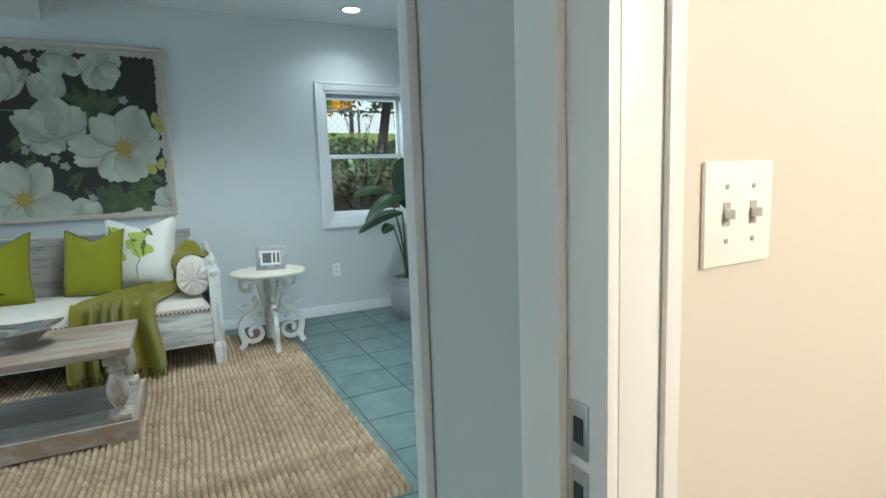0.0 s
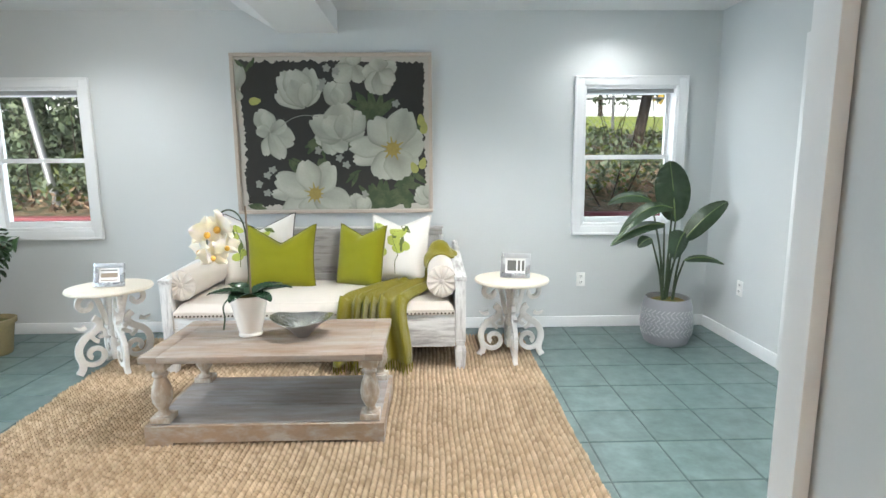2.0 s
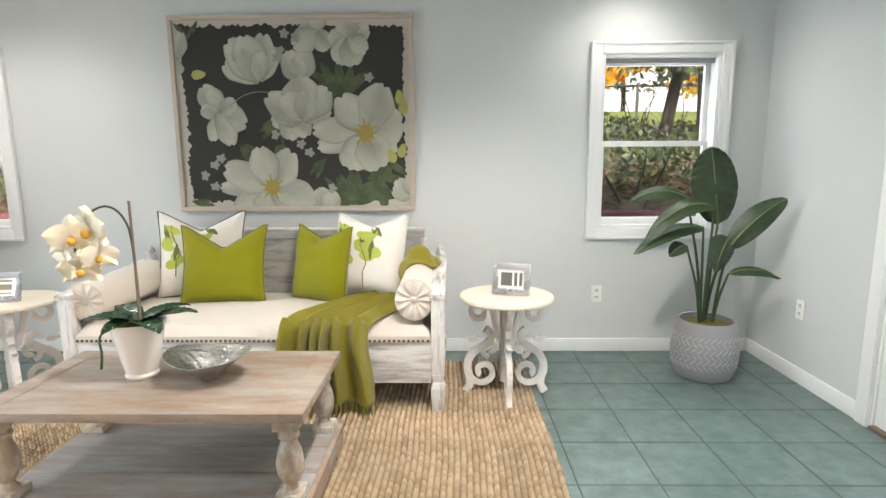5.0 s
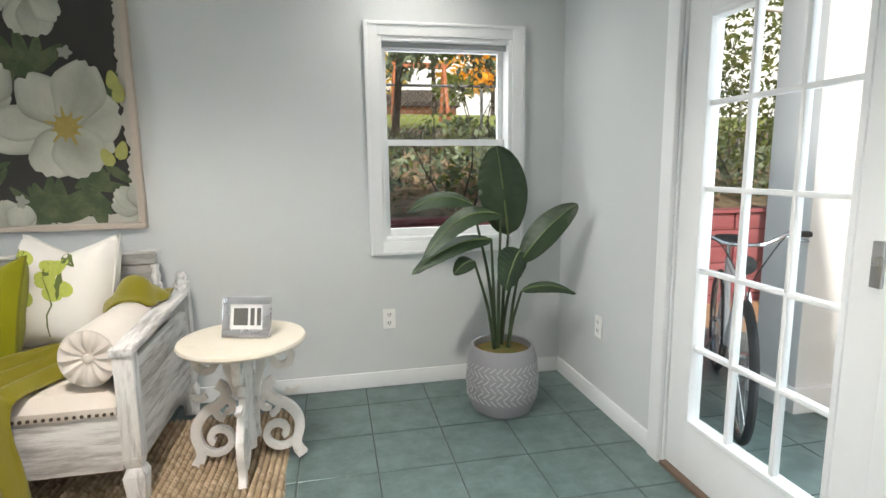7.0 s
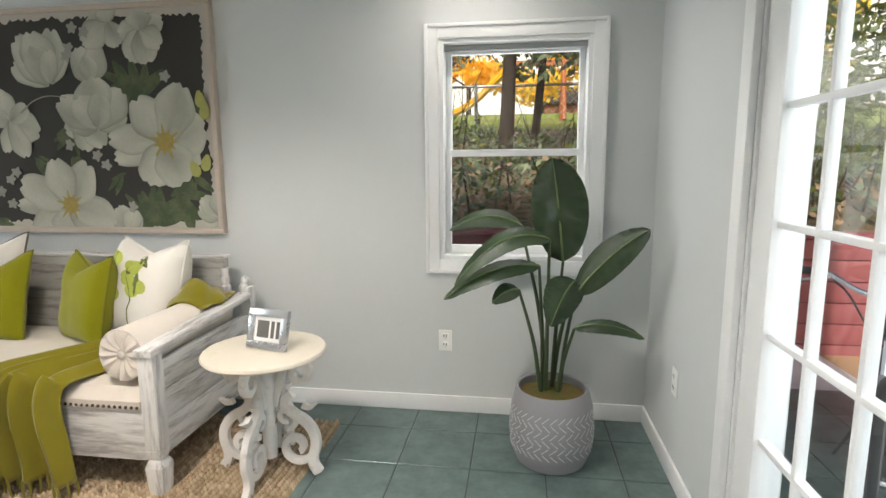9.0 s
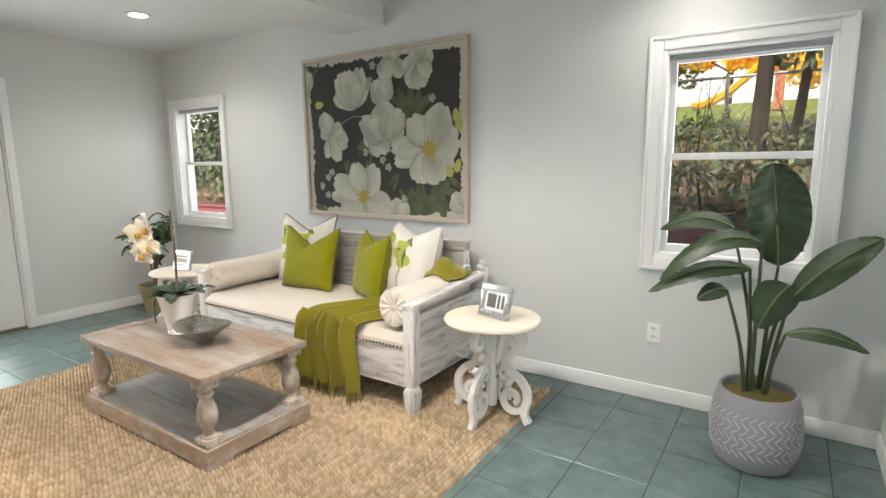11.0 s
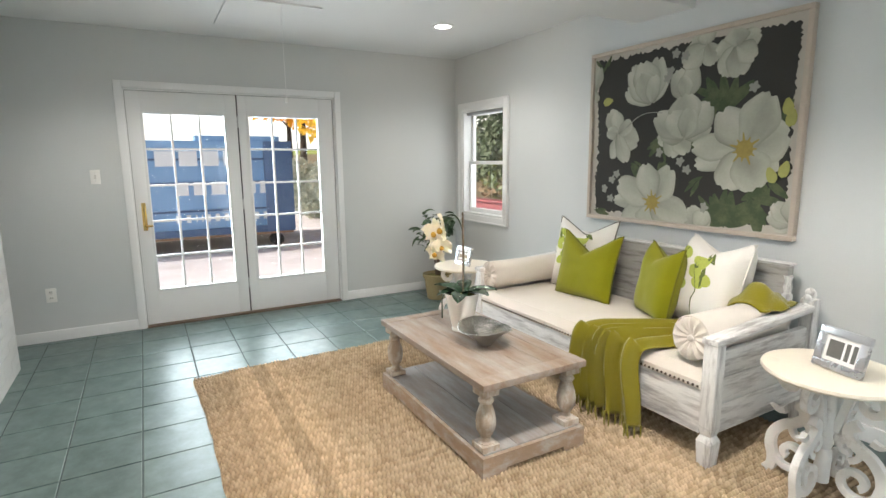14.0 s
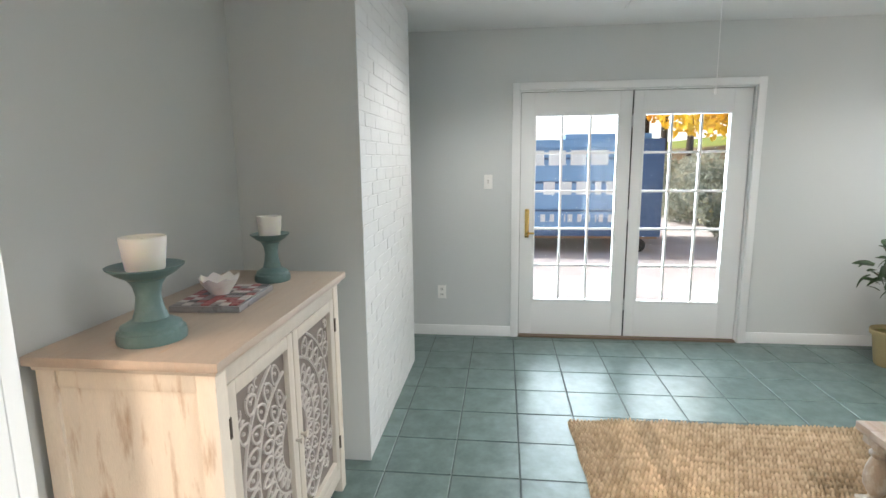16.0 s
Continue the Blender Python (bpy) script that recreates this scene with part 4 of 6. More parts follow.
def photo_frame(m, label, bars, k=1.0):
    p = thing("picture_frame", 0, 0, 0, label, "picture frame", "picture frames on side tables")
    w, h, b = 0.185 * k, 0.155 * k, 0.03 * k
    tilt = pose(0, 0, 0, -14, 0, 0)
    for r in ((-w / 2, w / 2, -0.012, 0.01, 0, b), (-w / 2, w / 2, -0.012, 0.01, h - b, h), (-w / 2, -w / 2 + b, -0.0115, 0.0095, b, h - b), (w / 2 - b, w / 2, -0.0115, 0.0095, b, h - b)):
        bm = boxes(r)
        for v in bm.verts:
            v.co = tilt @ v.co
        part("frame_side", bm, SILVER, p, bevel=0.004)
    bm = boxes((-w / 2 + b, w / 2 - b, -0.003, 0.006, b, h - b))
    bmesh.ops.transform(bm, matrix=tilt, verts=bm.verts)
    part("mat_board", bm, MATBOARD, p, "white mat")
    for x0, x1, z0, z1, material in bars:
        bm = boxes((x0 * k, x1 * k, -0.0045, -0.003, z0 * k, z1 * k))
        bmesh.ops.transform(bm, matrix=tilt, verts=bm.verts)
        part("photo", bm, material, p, "small photo in the mat")
    bm = boxes((-0.03, 0.03, 0.011, 0.015, 0.0, 0.12))
    bmesh.ops.transform(bm, matrix=pose(0, 0.055, 0, 16, 0, 0), verts=bm.verts)
    part("easel_back", bm, CARD, p, "tan card easel")
    p.matrix_world = m


# ---- painting ----
def petal_ring(cx, cz, a, length, width, layer, tipwide=0.62):
    """Outline of one petal in the painting's plane."""
    out = []
    for k in range(18):
        s = k / 17
        if k < 9:
            u = s * 2
            side = 1
        else:
            u = (1 - s) * 2
            side = -1
        wv = width * (math.sin(math.pi * min(1, u ** tipwide)) ** 0.7 if 0 < u < 1 else 0.04) * (1 + 0.03 * math.sin(u * 13 + a * 5 + side))
        lx, lz = u * length, side * wv / 2
        out.append((cx + lx * math.cos(a) - lz * math.sin(a), layer, cz + lx * math.sin(a) + lz * math.cos(a)))
    return out


def pigment_mat():
    m = mat("painted_petal", (1, 1, 1), 0.8, var=0.22, scale=14, fine=70, bump=0.2, dist=0.002)
    n, l = m.node_tree.nodes, m.node_tree.links
    at, mx = n.new("ShaderNodeAttribute"), n.new("ShaderNodeMix")
    at.attribute_name, mx.data_type, mx.blend_type = "pigment", "RGBA", "MULTIPLY"
    mx.inputs[0].default_value = 1.0
    base = n["Principled BSDF"].inputs["Base Color"]
    l.new(base.links[0].from_socket, mx.inputs[6])
    l.new(at.outputs["Color"], mx.inputs[7])
    l.new(mx.outputs[2], base)
    return m


PIGMENT = pigment_mat()


def painted_petal(bm, cx, cz, a, L, W, layer, key, w, h, f=0.034):
    """One brushed petal: grey-green at its root and along one side, pale towards the rim."""
    lay = bm.verts.layers.float_color.get("pigment") or bm.verts.layers.float_color.new("pigment")
    n, c, rows = 10, 4, []
    curl = 0.25 * math.sin(key * 2.7)
    for i in range(n + 1):
        s = i / n
        wide = W / 2 * math.sin(math.pi * (0.05 + 0.86 * s ** 1.15)) ** 0.7
        wide *= 1 + 0.07 * math.sin(s * 9 + key * 3)
        notch = 0.0
        r = []
        for j in range(-c, c + 1):
            q = j / c
            if i == n:
                notch = 0.05 * L * math.cos(q * 5 + key)
            lx = s * L + notch * (1 - abs(q))
            lz = q * wide + curl * W * 0.5 * s * s
            x, z = cx + lx * math.cos(a) - lz * math.sin(a), cz + lx * math.sin(a) + lz * math.cos(a)
            v = bm.verts.new((min(max(x, f), w - f), layer, min(max(z, f), h - f)))
            t = 0.52 + 0.36 * s ** 0.7 + 0.13 * math.sin(q * 2.2 + key * 1.9) - 0.2 * (abs(q) > 0.9) - 0.12 * (abs(q) < 0.1) * (1 - s)
            t -= 0.12 * max(0, math.sin(key * 5.1 + s * 4 - q * 2))
            t = max(0.12, min(1.0, t))
            v[lay] = (0.10 + 0.37 * t, 0.115 + 0.35 * t, 0.08 + 0.315 * t, 1)
            r.append(v)
        rows.append(r)
    for p, q in zip(rows, rows[1:]):
        for j in range(2 * c):
            bm.faces.new((p[j], p[j + 1], q[j + 1], q[j]))


def flat_face(bm, ring, w=1.547, h=1.232, f=0.034):
    bm.faces.new([bm.verts.new((min(max(p[0], f), w - f), p[1], min(max(p[2], f), h - f))) for p in ring])


def painting():
    x0, x1, z0, z1 = -0.97, 0.577, 0.977, 2.209
    t = thing("painting", x0, Y1 - 0.045, z0, "large framed painting of white magnolias on charcoal canvas", "painting")
    w, h, f = x1 - x0, z1 - z0, 0.028
    for r in ((0, w, 0, 0.044, 0, f), (0, w, 0, 0.044, h - f, h), (0, f, 0.001, 0.044, f, h - f), (w - f, w, 0.001, 0.044, f, h - f)):
        part("frame_side", boxes(r), FRAMEW, t, bevel=0.004)
    part("canvas", boxes((f, w - f, 0.018, 0.04, f, h - f)), CANVAS, t)
    # charcoal ground with a torn edge
    random.seed(11)
    ring = []

    def edge(a, b, n, amp):
        for k in range(n):
            s = k / n
            p = Vector(a).lerp(Vector(b), s)
            d = (Vector(b) - Vector(a)).normalized()
            nrm = Vector((-d.y, d.x))
            o = amp * (0.6 * noise.noise((p.x * 4, p.y * 4, 3)) + 0.5 * noise.noise((p.x * 17, p.y * 17, 5)) + random.uniform(-0.25, 0.25))
            ring.append(p + nrm * o)
    m = 0.075
    edge((m, m * 0.9), (w - m * 0.8, m * 0.9), 110, 0.034)
    edge((w - m * 0.8, m * 0.9), (w - m * 0.8, h - m), 90, 0.036)
    edge((w - m * 0.8, h - m), (m, h - m * 0.7), 110, 0.045)
    edge((m, h - m * 0.7), (m, m * 0.9), 90, 0.045)
    bm = bmesh.new()
    mid = bm.verts.new((w / 2, 0.0172, h / 2))
    vs = [bm.verts.new((p.x, 0.0172, p.y)) for p in ring]
    for k in range(len(vs)):
        bm.faces.new((mid, vs[k], vs[(k + 1) % len(vs)]))
    part("painted_ground", bm, GROUNDP, t, "charcoal painted ground", smooth=False)

    k = w / 357

    def P(u, v):
        """Place on the canvas, from its top left corner, in units of a 357th of its width."""
        return u * k, h - v * k

    layer = [0.0165]

    def lay():
        layer[0] -= 0.00004
        return layer[0]

    def leaves(u, v, n, size, a0, a1):
        cx, cz = P(u, v)
        bm = bmesh.new()
        for q in range(n):
            L = size * k * random.uniform(0.6, 1)
            flat_face(bm, petal_ring(cx + random.uniform(-8, 8) * k, cz + random.uniform(-6, 6) * k, radians(random.uniform(a0, a1)), L, L * random.uniform(0.2, 0.32), lay(), 0.8))
        part("painted_leaves", bm, PLEAF, t, "painted green leaves", smooth=False)

    def bloom(u, v, petals, heart=0):
        cx, cz = P(u, v)
        bm = bmesh.new()
        for q, (a, L, W) in enumerate(petals):
            painted_petal(bm, cx, cz, radians(a), L * k, W * k, lay(), u * 0.13 + q * 1.7, w, h)
        fl = part("painted_flower", bm, PIGMENT, t, "painted white petals", smooth=False)
        if heart:
            bm = bmesh.new()
            for q in range(11):
                a = 2 * math.pi * q / 11
                flat_face(bm, petal_ring(cx, cz, a, heart * k * (1.5 + 0.5 * (q % 2)), heart * k * 0.3, lay(), 0.9))
            z = lay()
            flat_face(bm, [(cx + heart * k * math.cos(b), z, cz + heart * k * math.sin(b)) for b in np.linspace(0, 2 * math.pi, 17)[:-1]])
            part("flower_heart", bm, PYEL, fl, "ochre flower heart", smooth=False)

    for row in ((252, 112, 13, 55, 20, 150), (240, 98, 8, 48, 150, 250), (262, 272, 16, 58, 15, 170), (300, 238, 12, 50, 180, 360), (318, 215, 7, 40, 200, 330),
                (45, 272, 3, 34, 160, 200), (148, 150, 5, 36, 200, 330), (152, 188, 5, 34, 230, 300), (222, 212, 4, 38, 180, 240), (30, 30, 4, 30, 20, 160), (96, 186, 4, 28, 300, 360), (205, 160, 4, 34, 330, 380), (330, 140, 4, 34, 60, 110)):
        leaves(*row)
    bloom(130, 92, [(152, 56, 34), (62, 52, 32), (132, 70, 46), (80, 66, 40), (105, 66, 50), (120, 50, 40), (90, 40, 30)])
    bloom(190, 94, [(116, 46, 36), (72, 48, 34), (95, 34, 26)])
    bloom(178, 142, [(200, 34, 28), (340, 30, 24), (250, 36, 36), (298, 36, 32)])
    bloom(192, 148, [(166, 46, 38), (22, 44, 36), (142, 62, 44), (52, 58, 46), (98, 60, 56), (118, 44, 46), (75, 40, 36)])
    bloom(220, 22, [(158, 28, 28), (212, 44, 36), (300, 30, 30), (100, 18, 30)])
    bloom(264, 32, [(195, 30, 30), (20, 32, 26), (238, 40, 34), (280, 40, 38), (328, 32, 30), (95, 22, 34)])
    bloom(66, 138, [(124, 44, 34), (98, 36, 30), (165, 26, 24), (256, 42, 24), (342, 44, 38), (288, 50, 30), (30, 32, 26)])
    bloom(10, 62, [(100, 44, 24), (72, 40, 22), (270, 20, 20)])
    bloom(222, 284, [(152, 34, 26), (42, 28, 20), (112, 36, 32), (72, 32, 30)])
    bloom(354, 262, [(205, 24, 22), (165, 32, 26), (130, 34, 28), (102, 30, 24)])
    bloom(141, 248, [(182, 78, 28), (214, 66, 44), (270, 42, 66), (316, 58, 46), (346, 66, 50), (158, 76, 48), (54, 62, 46), (108, 62, 46)], 11)
    bloom(285, 168, [(198, 74, 36), (326, 54, 48), (174, 78, 38), (14, 58, 58), (250, 58, 54), (292, 56, 58), (118, 64, 54), (67, 74, 54)], 12)
    bm = bmesh.new()
    random.seed(5)
    for u, v in ((170, 26), (162, 50), (158, 60), (186, 32), (56, 214), (66, 204), (40, 230), (54, 246), (188, 184), (200, 196), (292, 88), (232, 250), (150, 170)):
        cx, cz = P(u, v)
        for q in range(5):
            flat_face(bm, petal_ring(cx, cz, 1.26 * q + random.uniform(-0.3, 0.3), 0.036, 0.026, lay(), 0.7))
    tagged(part("blossom_spray", bm, PETAL_S, t, "small painted blossoms", smooth=False), kind="stuff")
    bm = bmesh.new()
    for u, v, a in ((340, 142, 1.4), (336, 205, 1.3), (328, 212, 2.0), (30, 84, 0.1), (338, 128, 1.7)):
        cx, cz = P(u, v)
        flat_face(bm, petal_ring(cx, cz, a, 0.1, 0.06, lay(), 0.7))
    tagged(part("bud_spray", bm, PBUD, t, "yellow-green buds", smooth=False), kind="stuff")
    z = lay()
    stem = [(p[0], z, p[1]) for p in (P(84, 128), P(104, 114), P(126, 108), P(152, 110))]
    part("painted_stem", tube(curve_points(stem, 5), 0.003, 4), PETAL_S, t, "thin painted stem")


# ---- plants ----
def big_leaf(length, width, bend, fold=0.25, twist=0.0):
    """A broad leaf along +x with a raised fold, drooping by bend. Returns blade and rib."""
    n, k = 26, 8
    bm, rows, line = bmesh.new(), [], []
    for i in range(n + 1):
        s = i / n
        w = width / 2 * (math.sin(math.pi * s ** 0.82) ** 0.55 if 0 < s < 1 else 0.02)
        a = bend * s
        p = Vector((length * s * math.cos(a * 0.55), 0, -length * s * math.sin(a * 0.55)))
        line.append(p + Vector((0, 0, 0.002)))
        r = []
        for j in range(-k, k + 1):
            q = j / k
            y = q * w
            z = fold * abs(y) + 0.022 * width * math.sin(s * 55 + abs(q) * 5) * abs(q) + 0.05 * width * noise.noise((s * 4, q * 2, length * 9))
            ro = Matrix.Rotation(twist * s, 3, "X") @ Vector((0, y, z))
            r.append(bm.verts.new(p + ro))
        rows.append(r)
    for a, b in zip(rows, rows[1:]):
        for j in range(2 * k):
            bm.faces.new((a[j], a[j + 1], b[j + 1], b[j]))
    rib = tube(line, [0.006 * (1 - 0.7 * i / n) for i in range(n + 1)], 6)
    return bm, rib


def house_plant():
    t = thing("potted_plant", 2.345, 4.955, 0, "tall bird-of-paradise plant in pale grey herringbone pot", "plant")
    pot = part("pot", lathe([(0.135, 0.0), (0.155, 0.012), (0.182, 0.08), (0.19, 0.17), (0.18, 0.28), (0.162, 0.348), (0.158, 0.356), (0.148, 0.352), (0.15, 0.33), (0.15, 0.31)], 48), POT_G, t, "pale grey ceramic pot")
    bm = bmesh.new()
    for row in range(6):
        z0 = 0.085 + row * 0.034
        for k in range(34):
            a0 = 2 * math.pi * k / 34
            pts = []
            for s in (0, 1):
                z = z0 + 0.026 * s
                r = 0.1915 if 0.1 < z < 0.22 else 0.1915 - 0.35 * max(0, z - 0.2) * 0.75 - 0.1 * max(0, 0.12 - z)
                r = np.interp(z, [0.08, 0.17, 0.28, 0.348], [0.1825, 0.1905, 0.1805, 0.1625])
                a = a0 + 0.16 * s * (1 if row % 2 else -1)
                pts.append((r * math.cos(a), r * math.sin(a), z))
            tube(pts, 0.0022, 4, bm)
    tagged(part("etched_herringbone", bm, POT_L, pot, "etched white herringbone lines"), kind="stuff")
    bm = lathe([(0.149, 0.318), (0.1, 0.335), (0.05, 0.342), (0.005, 0.345)], 30)
    for v in bm.verts:
        v.co.z += 0.01 * noise.noise(v.co * 30)
    part("moss", bm, MOSS, t, "brown green moss")
    # stem foot, leaf base, leaf tip, width, facing, droop
    rows = [((0.0, 0.02), (0.035, 0.02, 0.92), (-0.02, 0.05, 1.37), 0.25, (-0.25, -1, 0.12), 0.04), ((0.03, -0.01), (0.09, -0.02, 0.79), (0.375, -0.06, 1.075), 0.15, (-0.3, -0.9, 0.35), 0.03),
            ((0.0, 0.03), (0.085, -0.03, 0.85), (-0.02, -0.10, 0.66), 0.17, (0.2, -0.9, 0.15), 0.03), ((-0.03, -0.02), (-0.03, -0.06, 1.03), (-0.43, -0.10, 0.83), 0.115, (-0.25, -0.75, 0.6), 0.09),
            ((-0.04, 0.0), (-0.07, -0.03, 0.91), (-0.48, -0.08, 0.76), 0.11, (-0.1, -0.62, 0.78), 0.05), ((-0.02, 0.03), (-0.15, 0.03, 1.08), (-0.47, 0.06, 1.05), 0.105, (-0.05, -0.72, 0.68), 0.05),
            ((0.02, -0.03), (0.085, -0.05, 0.64), (0.37, -0.08, 0.615), 0.085, (0.05, -0.5, 0.86), 0.035), ((-0.05, -0.03), (-0.155, -0.02, 0.80), (-0.27, -0.06, 0.745), 0.09, (-0.1, -0.8, 0.5), 0.02)]
    for (bx, by), base, tip, W, face, droop in rows:
        base, tip = Vector(base), Vector(tip)
        stem = part("stem", tube(curve_points([(bx, by, 0.32), (bx + (base.x - bx) * 0.35, by + (base.y - by) * 0.35, 0.32 + (base.z - 0.32) * 0.5), tuple(base)], 6), [0.011 - 0.005 * k / 12 for k in range(13)], 8), STEM, t)
        L = (tip - base).length
        blade, rib = big_leaf(L, W, 0.0, -0.2)
        ax = (tip - base).normalized()
        nz = (Vector(face) - ax * Vector(face).dot(ax)).normalized()
        ay = nz.cross(ax)
        m = Matrix(((ax.x, ay.x, nz.x, base.x), (ax.y, ay.y, nz.y, base.y), (ax.z, ay.z, nz.z, base.z), (0, 0, 0, 1)))
        for b in (blade, rib):
            bmesh.ops.transform(b, matrix=m, verts=b.verts)
            for v in b.verts:
                s = max(0.0, min(1.0, (v.co - base).dot(ax) / L))
                v.co.z += droop * 4 * s * (1 - s)
        part("leaf", blade, LEAF, stem)
        part("leaf_rib", rib, RIB, stem, "pale green midrib")


def orchid():
    t = thing("orchid", -0.405, 3.83, 0.464, "cream orchid in a white tapered pot on coffee table", "plant")
    part("pot", lathe([(0.052, 0.0), (0.054, 0.008), (0.05, 0.016), (0.062, 0.06), (0.082, 0.155), (0.09, 0.178), (0.088, 0.182), (0.08, 0.178), (0.078, 0.165)], 36), POT_W, t, "white glazed pot")
    part("soil", lathe([(0.079, 0.163), (0.04, 0.175), (0.004, 0.178)], 20), MOSS, t, "mossy potting soil")
    for head, L, W, climb, bend in ((190, 0.17, 0.085, 14, 0.35), (8, 0.19, 0.08, 20, 0.4), (250, 0.12, 0.08, 16, 0.6), (322, 0.16, 0.08, 12, 0.45), (140, 0.15, 0.08, 24, 0.4), (48, 0.17, 0.08, 22, 0.45), (215, 0.15, 0.08, 26, 0.5)):
        blade, rib = big_leaf(L, W, bend, 0.35)
        rib.free()
        bmesh.ops.transform(blade, matrix=pose(0, 0, 0.175, 0, 0, head) @ pose(0.01, 0, 0, 0, -climb, 0), verts=blade.verts)
        part("leaf", blade, ORCHID_LEAF, t, "glossy dark orchid leaf")
    part("stake", tube([(0.012, 0.0, 0.17), (0.01, 0.0, 0.56)], 0.0045, 6), TWIG, t, "brown wooden stake")
    arc = curve_points([(0.004, 0.006, 0.17), (0.002, 0.01, 0.42), (-0.015, 0.0, 0.51), (-0.055, -0.02, 0.545), (-0.105, -0.04, 0.52), (-0.14, -0.05, 0.46), (-0.155, -0.05, 0.38)], 7)
    part("flower_stem", tube(arc, 0.0038, 6), STEM, t, "dark flower stem")
    part("air_root", tube(curve_points([(-0.07, -0.05, 0.175), (-0.095, -0.06, 0.14), (-0.09, -0.065, 0.09), (-0.1, -0.06, 0.04)], 5), 0.004, 6), STEM, t, "hanging dark root")
    for c, turn, size in (((-0.085, -0.055, 0.475), -15, 0.078), ((-0.14, -0.07, 0.455), 20, 0.072), ((-0.16, -0.065, 0.38), -30, 0.073), ((-0.115, -0.075, 0.36), 10, 0.064), ((-0.06, -0.07, 0.40), 25, 0.056)):
        bm = bmesh.new()
        for k, (a, L, W) in enumerate(((90, 1.0, 0.8), (210, 1.0, 0.75), (330, 1.0, 0.75), (15, 1.05, 1.15), (165, 1.05, 1.15))):
            L, W, a = L * size, W * size, radians(a)
            rows = []
            for i in range(7):
                s = i / 6
                wv = W * math.sin(math.pi * (0.08 + 0.9 * s ** 0.8)) ** 0.8 / 2
                cup = -0.25 * size * s * s + (0.006 if k > 2 else 0)
                r = []
                for q in (-1, -0.5, 0, 0.5, 1):
                    lx, lz = s * L, q * wv
                    r.append(bm.verts.new((lx * math.cos(a) - lz * math.sin(a), -0.004 * k + cup * (1 - q * q) + 0.004 * abs(q), lx * math.sin(a) + lz * math.cos(a))))
                rows.append(r)
            for a1, b1 in zip(rows, rows[1:]):
                for q in range(4):
                    bm.faces.new((a1[q], a1[q + 1], b1[q + 1], b1[q]))
        m = pose(*c, 0, 0, turn) @ pose(0, 0, 0, 12, 0, turn * 0.3)
        bmesh.ops.transform(bm, matrix=m, verts=bm.verts)
        fl = part("bloom", bm, ORCHID, t, "cream orchid bloom")
        bm = bmesh.new()
        bmesh.ops.create_icosphere(bm, subdivisions=2, radius=size * 0.2, matrix=m @ Matrix.Translation((0, -0.022, -0.004)))
        part("lip", bm, ORCHID_C, fl, "ochre orchid lip")
    t.scale = (1.14, 1.14, 1.22)


def small_tree():
    t = thing("potted_shrub", -2.66, 4.9, 0, "small leafy shrub in khaki pot beside the window", "plant")
    part("pot", lathe([(0.105, 0.0), (0.11, 0.01), (0.135, 0.2), (0.14, 0.225), (0.155, 0.23), (0.157, 0.262), (0.145, 0.266), (0.138, 0.25), (0.135, 0.235)], 32), POT_T, t, "khaki ribbed pot")
    part("soil", lathe([(0.137, 0.235), (0.06, 0.245), (0.005, 0.25)], 20), MOSS, t)
    random.seed(21)
    stems = bmesh.new()
    tips = []
    for k in range(7):
        a = 2 * math.pi * k / 7 + random.uniform(-0.3, 0.3)
        sp = random.uniform(0.14, 0.27)
        top = Vector((sp * math.cos(a), sp * math.sin(a), random.uniform(0.66, 0.9)))
        pts = curve_points([(0.015 * math.cos(a), 0.015 * math.sin(a), 0.24), (0.03 * math.cos(a), 0.03 * math.sin(a), 0.45), tuple(top * 0.55 + Vector((0, 0, 0.28))), tuple(top)], 5)
        tube(pts, [0.008 - 0.005 * i / len(pts) for i in range(len(pts))], 6, stems)
        tips += pts[7:]
    part("trunk", stems, TWIG, t, "thin brown stems")
    for k in range(150):
        p = random.choice(tips) + Vector((random.uniform(-0.06, 0.06), random.uniform(-0.06, 0.06), random.uniform(-0.05, 0.06)))
        blade, rib = big_leaf(random.uniform(0.06, 0.1), random.uniform(0.03, 0.045), 0.7, 0.3) if k < 1 else (None, None)
        if k == 0:
            rib.free()
            lf = part("leaf", blade, LEAF_S, t)
            mesh0 = lf.data
        else:
            lf = new("leaf", mesh0)
            lf.parent = t
        lf.matrix_basis = Matrix.LocRotScale(p, Euler((random.uniform(-0.6, 0.6), random.uniform(-0.7, 0.7), random.uniform(0, 6.28))), (random.uniform(0.9, 1.6),) * 3)


LEAF_S = mat("shrub_leaf", (0.04, 0.085, 0.03), 0.4, var=0.3, scale=20, bump=0.1, random_tone=0.6)


def bowl():
    t = thing("metal_bowl", -0.125, 3.8, 0.464, "hammered silver metal bowl on the coffee table", "bowl")
    prof = [(0.035, 0.0), (0.038, 0.006), (0.07, 0.04), (0.115, 0.075), (0.15, 0.098)]
    out = lathe(prof, 40, closed_top=False)
    inn = lathe([(0.15, 0.098), (0.147, 0.1), (0.11, 0.079), (0.066, 0.046), (0.03, 0.014), (0.004, 0.011)], 40, bottom=False)
    for b in (out, inn):
        for v in b.verts:
            a = math.atan2(v.co.y, v.co.x)
            r = math.hypot(v.co.x, v.co.y) / 0.15
            v.co.z += 0.012 * r ** 2 * math.cos(2 * a) + 0.003 * r * math.sin(5 * a + 1)
            v.co.x *= 1 + 0.1 * r * r
            v.co.y *= 0.92
    part("outside", out, HAMMER_OUT, t, "grey cast outside")
    part("inside", inn, HAMMER, t, "bright hammered inside")


